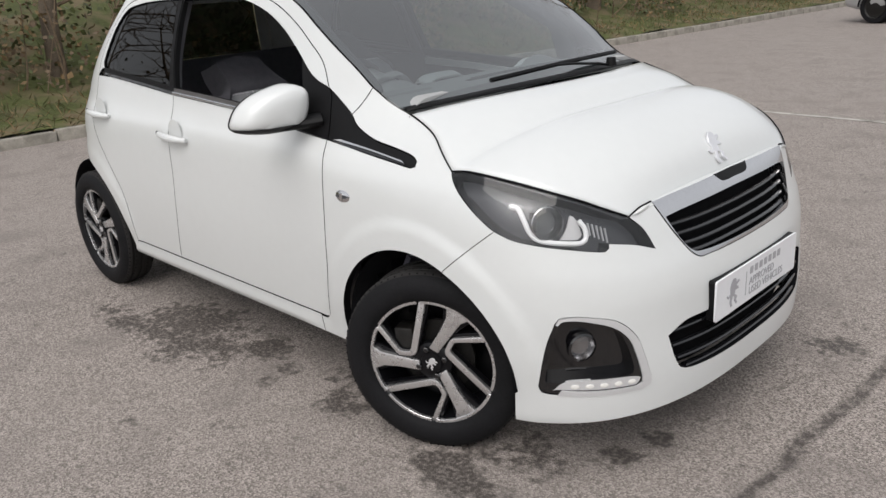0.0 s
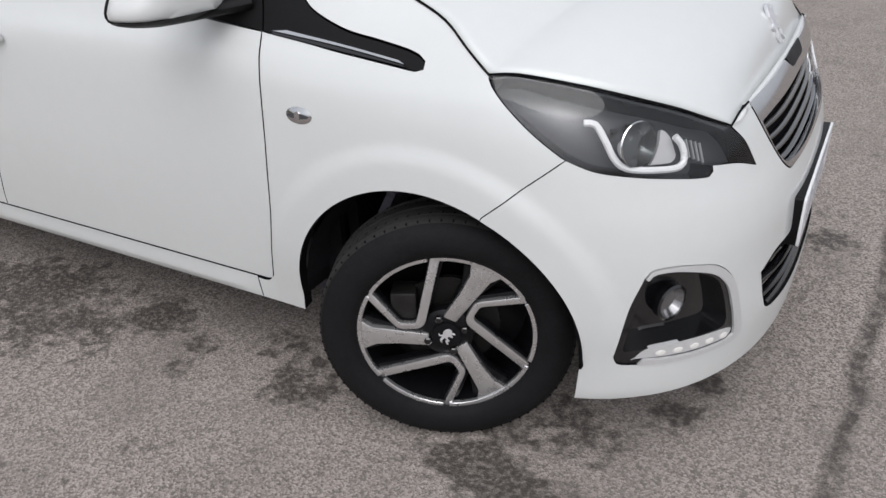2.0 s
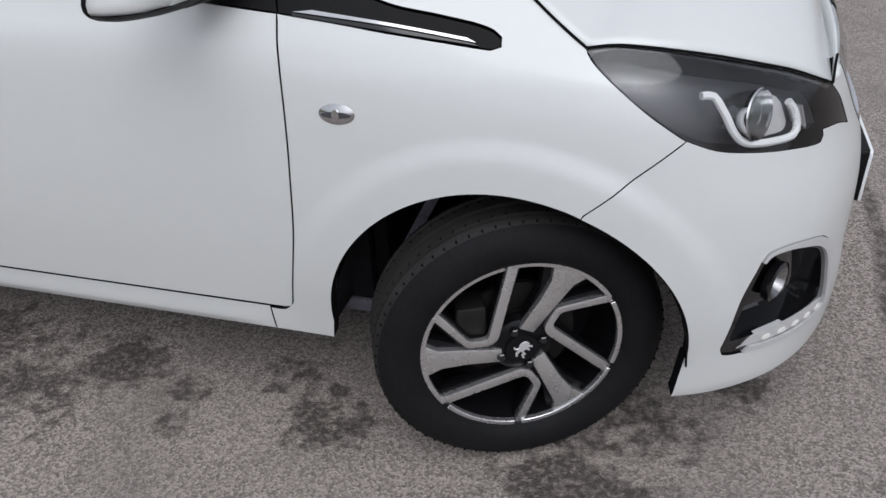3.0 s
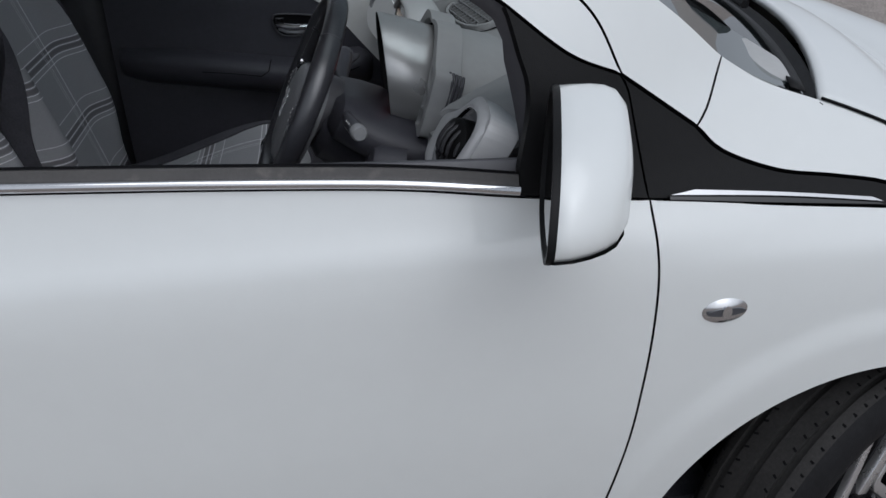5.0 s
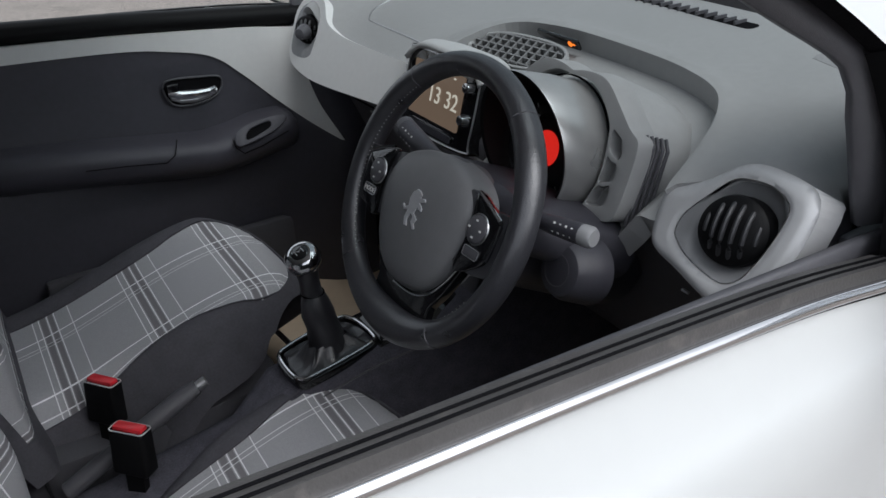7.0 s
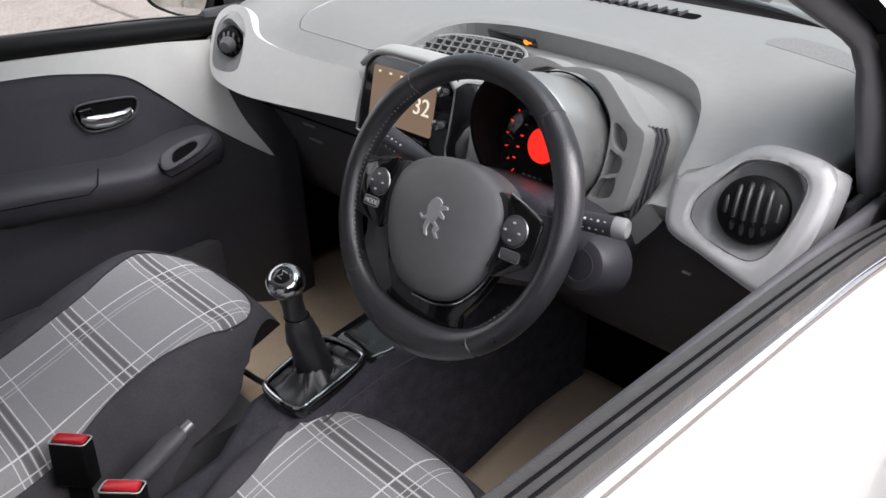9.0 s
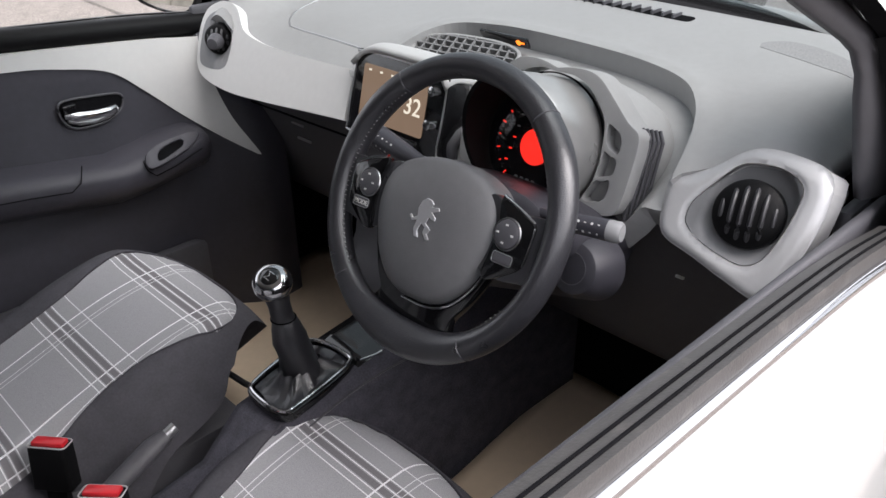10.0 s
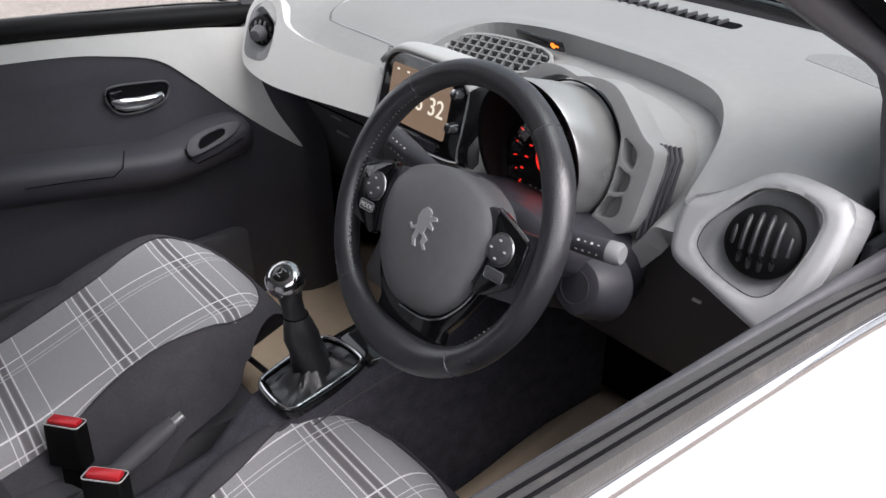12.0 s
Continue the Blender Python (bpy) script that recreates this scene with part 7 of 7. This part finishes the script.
b = bmesh.new()
ys = np.linspace(-14, 40, 110)
rows = []
for y in ys:
    k = kerb_x(y)
    row = []
    for d, h in ((-.10, .11), (-.5, .16), (-1.0, .20), (-1.8, .35), (-3, .8), (-5, 1.5), (-10, 2.2), (-40, 3)):
        row.append(b.verts.new((k + d, y, h + .08 * noise.noise((d * 1.3, y * .9, 3)))))
    rows.append(row)
for q, w in zip(rows, rows[1:]):
    for i in range(len(q) - 1):
        b.faces.new((q[i], q[i + 1], w[i + 1], w[i]))
tagged(part("verge", b, GRASS, None, sharp=80), "rough grass bank with dead leaves", "grass", kind="structure")
kb = tagged(new("kerb"), "low weathered concrete kerb", "kerb", kind="structure")
stone = box(.12, .905, .22, (0, 0, 0))
sm = part("kerb_stone", stone, KERB, kb, bevel=.015)
sm.matrix_world = pose(kerb_x(-8), -8, 0)
for k in range(1, 40):
    y = -8 + .915 * k
    o = new("kerb_stone", sm.data)
    o.parent = kb
    o.matrix_world = pose(kerb_x(y) + random.uniform(-.006, .006), y, random.uniform(-.008, .008), 0, 0, -math.degrees(.055 + .0008 * y) + random.uniform(-.4, .4))


def blades(name, count, place, size, materials, label, category):
    """Many small leaves or blades as one spread of stuff."""
    vs, fs, mi = [], [], []
    for i in range(count):
        c, ln, wd = place()
        d = Vector((random.gauss(0, 1), random.gauss(0, 1), random.gauss(.5, .8))).normalized()
        s = d.cross(Vector((random.gauss(0, 1), random.gauss(0, 1), random.gauss(0, 1)))).normalized()
        k = len(vs)
        vs += [c - s * wd * .3, c + d * ln * .5 - s * wd, c + d * ln, c + d * ln * .5 + s * wd]
        fs.append((k, k + 1, k + 2, k + 3))
        mi.append(random.randrange(len(materials)))
    ob = mesh_ob(name, vs, fs, materials[0], None, label, False)
    for m in materials[1:]:
        ob.data.materials.append(m)
    ob.data.polygons.foreach_set("material_index", mi)
    return tagged(ob, label, category, kind="stuff")


rng_ = random.Random(4)


def grass_place():
    y = rng_.uniform(-9, 24)
    d = rng_.uniform(.08, 2.6)
    return Vector((kerb_x(y) - d, y, .10 + .10 * d)), rng_.uniform(.06, .22), rng_.uniform(.004, .010)


blades("grass", 16000, grass_place, .1, (GRASS, LEAF, DEAD), "tufts of rough grass and fallen leaves", "grass")


def hedge_place():
    y = rng_.uniform(-9, 30)
    d = abs(rng_.gauss(0, .9)) + 1.3 + .5 * math.sin(y * 1.7)
    h = .3 + abs(rng_.gauss(0, 1.0)) + .2 * math.sin(y * 2.3)
    n = noise.noise((d * .9, y * .8, h * .9))
    return Vector((kerb_x(y) - d - 1.2 * max(0, -n), y, h)), rng_.uniform(.04, .11), rng_.uniform(.018, .045)


blades("hedge_leaves", 34000, hedge_place, .1, (LEAF, LEAF, DEAD, TWIG), "tangled brown and green hedge growth", "hedge")
b = bmesh.new()
for i in range(420):
    y = rng_.uniform(-9, 30)
    d = rng_.uniform(1.4, 4.5)
    p0 = Vector((kerb_x(y) - d, y, .2))
    pts = [p0]
    for k in range(4):
        pts.append(pts[-1] + Vector((rng_.gauss(.05, .16), rng_.gauss(0, .2), rng_.uniform(.35, .8))))
    r = rng_.uniform(.006, .018)
    rod(pts, r, 5, b, radii=[r, r * .8, r * .6, r * .4, r * .2])
tagged(part("bramble_stems", b, TWIG, None), "bare brown hedge stems", "hedge", kind="stuff")


def bare_tree(x, y, h, r, name="tree"):
    t = empty(name, "bare winter tree with brown bark", "tree", "trees along the verge")
    pts, p = [], Vector((x, y, .1))
    for k in range(7):
        pts.append(p.copy())
        p = p + Vector((rng_.gauss(0, .10), rng_.gauss(0, .10), h / 7))
    part("trunk", rod(pts, r, 12, radii=[r * (1.25 if k == 0 else 1 - .11 * k) for k in range(7)]), BARK, t)
    b = bmesh.new()
    for i in range(34):
        k = rng_.randrange(1, 7)
        a = pts[k].lerp(pts[min(6, k + 1)], rng_.random())
        an = rng_.uniform(0, 6.28)
        q = [a]
        ln = h * .09 * rng_.uniform(.6, 1.4)
        dv = Vector((math.cos(an), math.sin(an), rng_.uniform(.2, 1.0)))
        for j in range(4):
            q.append(q[-1] + dv * ln * .6 + Vector((rng_.gauss(0, .1), rng_.gauss(0, .1), rng_.gauss(.05, .1))))
        rr = r * .26 * (1 - k / 9)
        rod(q, rr, 6, b, radii=[rr, rr * .75, rr * .5, rr * .3, rr * .12])
        for j in (1, 2, 3):
            for e in range(3):
                z = [q[j]]
                d2 = Vector((rng_.gauss(0, 1), rng_.gauss(0, 1), rng_.gauss(.4, .6))).normalized()
                for _ in range(3):
                    z.append(z[-1] + d2 * ln * .4 + Vector((rng_.gauss(0, .06), rng_.gauss(0, .06), rng_.gauss(0, .06))))
                rod(z, rr * .3, 4, b, radii=[rr * .3, rr * .2, rr * .12, rr * .05], caps=False)
    part("branches", b, TWIG, t)
    return t


for x, y, h, r in ((-8.6, -.25, 7, .13), (-8.9, -2.2, 8, .15), (-9.2, 1.6, 7.5, .12), (-9.0, 4.6, 8, .14), (-9.3, 8.2, 7.5, .13), (-8.6, 12.5, 8, .15), (-8.3, 17.5, 8.5, .16), (-9.4, -5.0, 8, .14)):
    bare_tree(x, y, h, r)


# a silver car parked across the yard
def parked_car(m):
    c = empty("parked_car", "silver hatchback parked across the yard", "car")

    def hull(stations, n=12):
        rows = []
        for x, w, z0, z1, ex in stations:
            rows.append([tuple(m @ Vector((x, w * math.copysign(abs(math.cos(a)) ** ex, math.cos(a)), (z0 + z1) / 2 + (z1 - z0) / 2 * math.copysign(abs(math.sin(a)) ** ex, math.sin(a))))) for a in np.linspace(0, 2 * math.pi, 4 * n + 1)[:-1]])
        return rows
    loft("lower_body", hull(((-2.0, .62, .34, .70, .5), (-1.93, .76, .26, .80, .4), (-1.7, .83, .22, .88, .35), (-.9, .86, .21, .93, .3), (.5, .86, .21, .92, .3), (1.3, .84, .22, .84, .35), (1.75, .80, .24, .74, .4), (1.93, .68, .28, .64, .45), (1.98, .50, .34, .58, .5))), SILVER, c, "silver lower body", closed=True, cap=True)
    loft("roof", hull(((-1.75, .60, .88, 1.05, .5), (-1.5, .66, .88, 1.34, .45), (-1.0, .68, .88, 1.47, .4), (-.2, .68, .88, 1.48, .4), (.35, .66, .86, 1.36, .45), (1.0, .62, .82, .96, .5))), SILVER, c, "silver roof and pillars", closed=True, cap=True)
    for s in (1, -1):
        for pts in ([(-1.55, .95), (-.55, .94), (-.55, 1.36), (-1.2, 1.34)], [(-.45, .94), (.62, .92), (.25, 1.20), (-.05, 1.35), (-.45, 1.37)]):
            part("side_window", plate2d(pts if s > 0 else pts[::-1], .03, m=m @ Matrix.Translation((0, s * .70, 0)) @ pose(0, 0, 0, 90, 0, 0)), GLOSS, c, "dark side window", bevel=.008)
        for x in (-1.25, 1.2):
            q = m @ Matrix.Translation((x, s * .80, .30)) @ pose(0, 0, 0, -90 * s, 0, 0)
            w = part("wheel", lathe([(.20, .03), (.22, .07), (.285, .07), (.30, .04), (.30, -.10), (.20, -.11)], 40, None, q), RUBBER, c, "black tyre on a silver rim")
            part("wheel_rim", lathe([(.0, .045), (.05, .05), (.10, .035), (.19, .045), (.205, .06), (.21, .03)], 32, None, q), IRON, w)
            part("arch_trim", rod([tuple(m @ Vector((x + .345 * math.cos(a), s * .842, .30 + .345 * math.sin(a)))) for a in np.linspace(0, math.pi, 16)], .018, 6), BLACK, c)
    for s in (1, -1):
        part("lamp", box(.05, .22, .12, (0, 0, 0)), CHROME, c, "clear headlamp", bevel=.02).matrix_world = m @ Matrix.Translation((1.86, s * .58, .64)) @ pose(0, 0, 0, 0, -20, -25 * s)
        part("tail_lamp", box(.05, .16, .26, (0, 0, 0)), TAILRED, c, "red tail lamp", bevel=.02).matrix_world = m @ Matrix.Translation((-1.90, s * .66, .76))
    part("bumper_trim", box(.06, 1.2, .10, (0, 0, 0)), BLACK, c, bevel=.02).matrix_world = m @ Matrix.Translation((-1.98, 0, .40))
    return c


parked_car(pose(-2.135, 14.85, 0, 0, 0, -15))
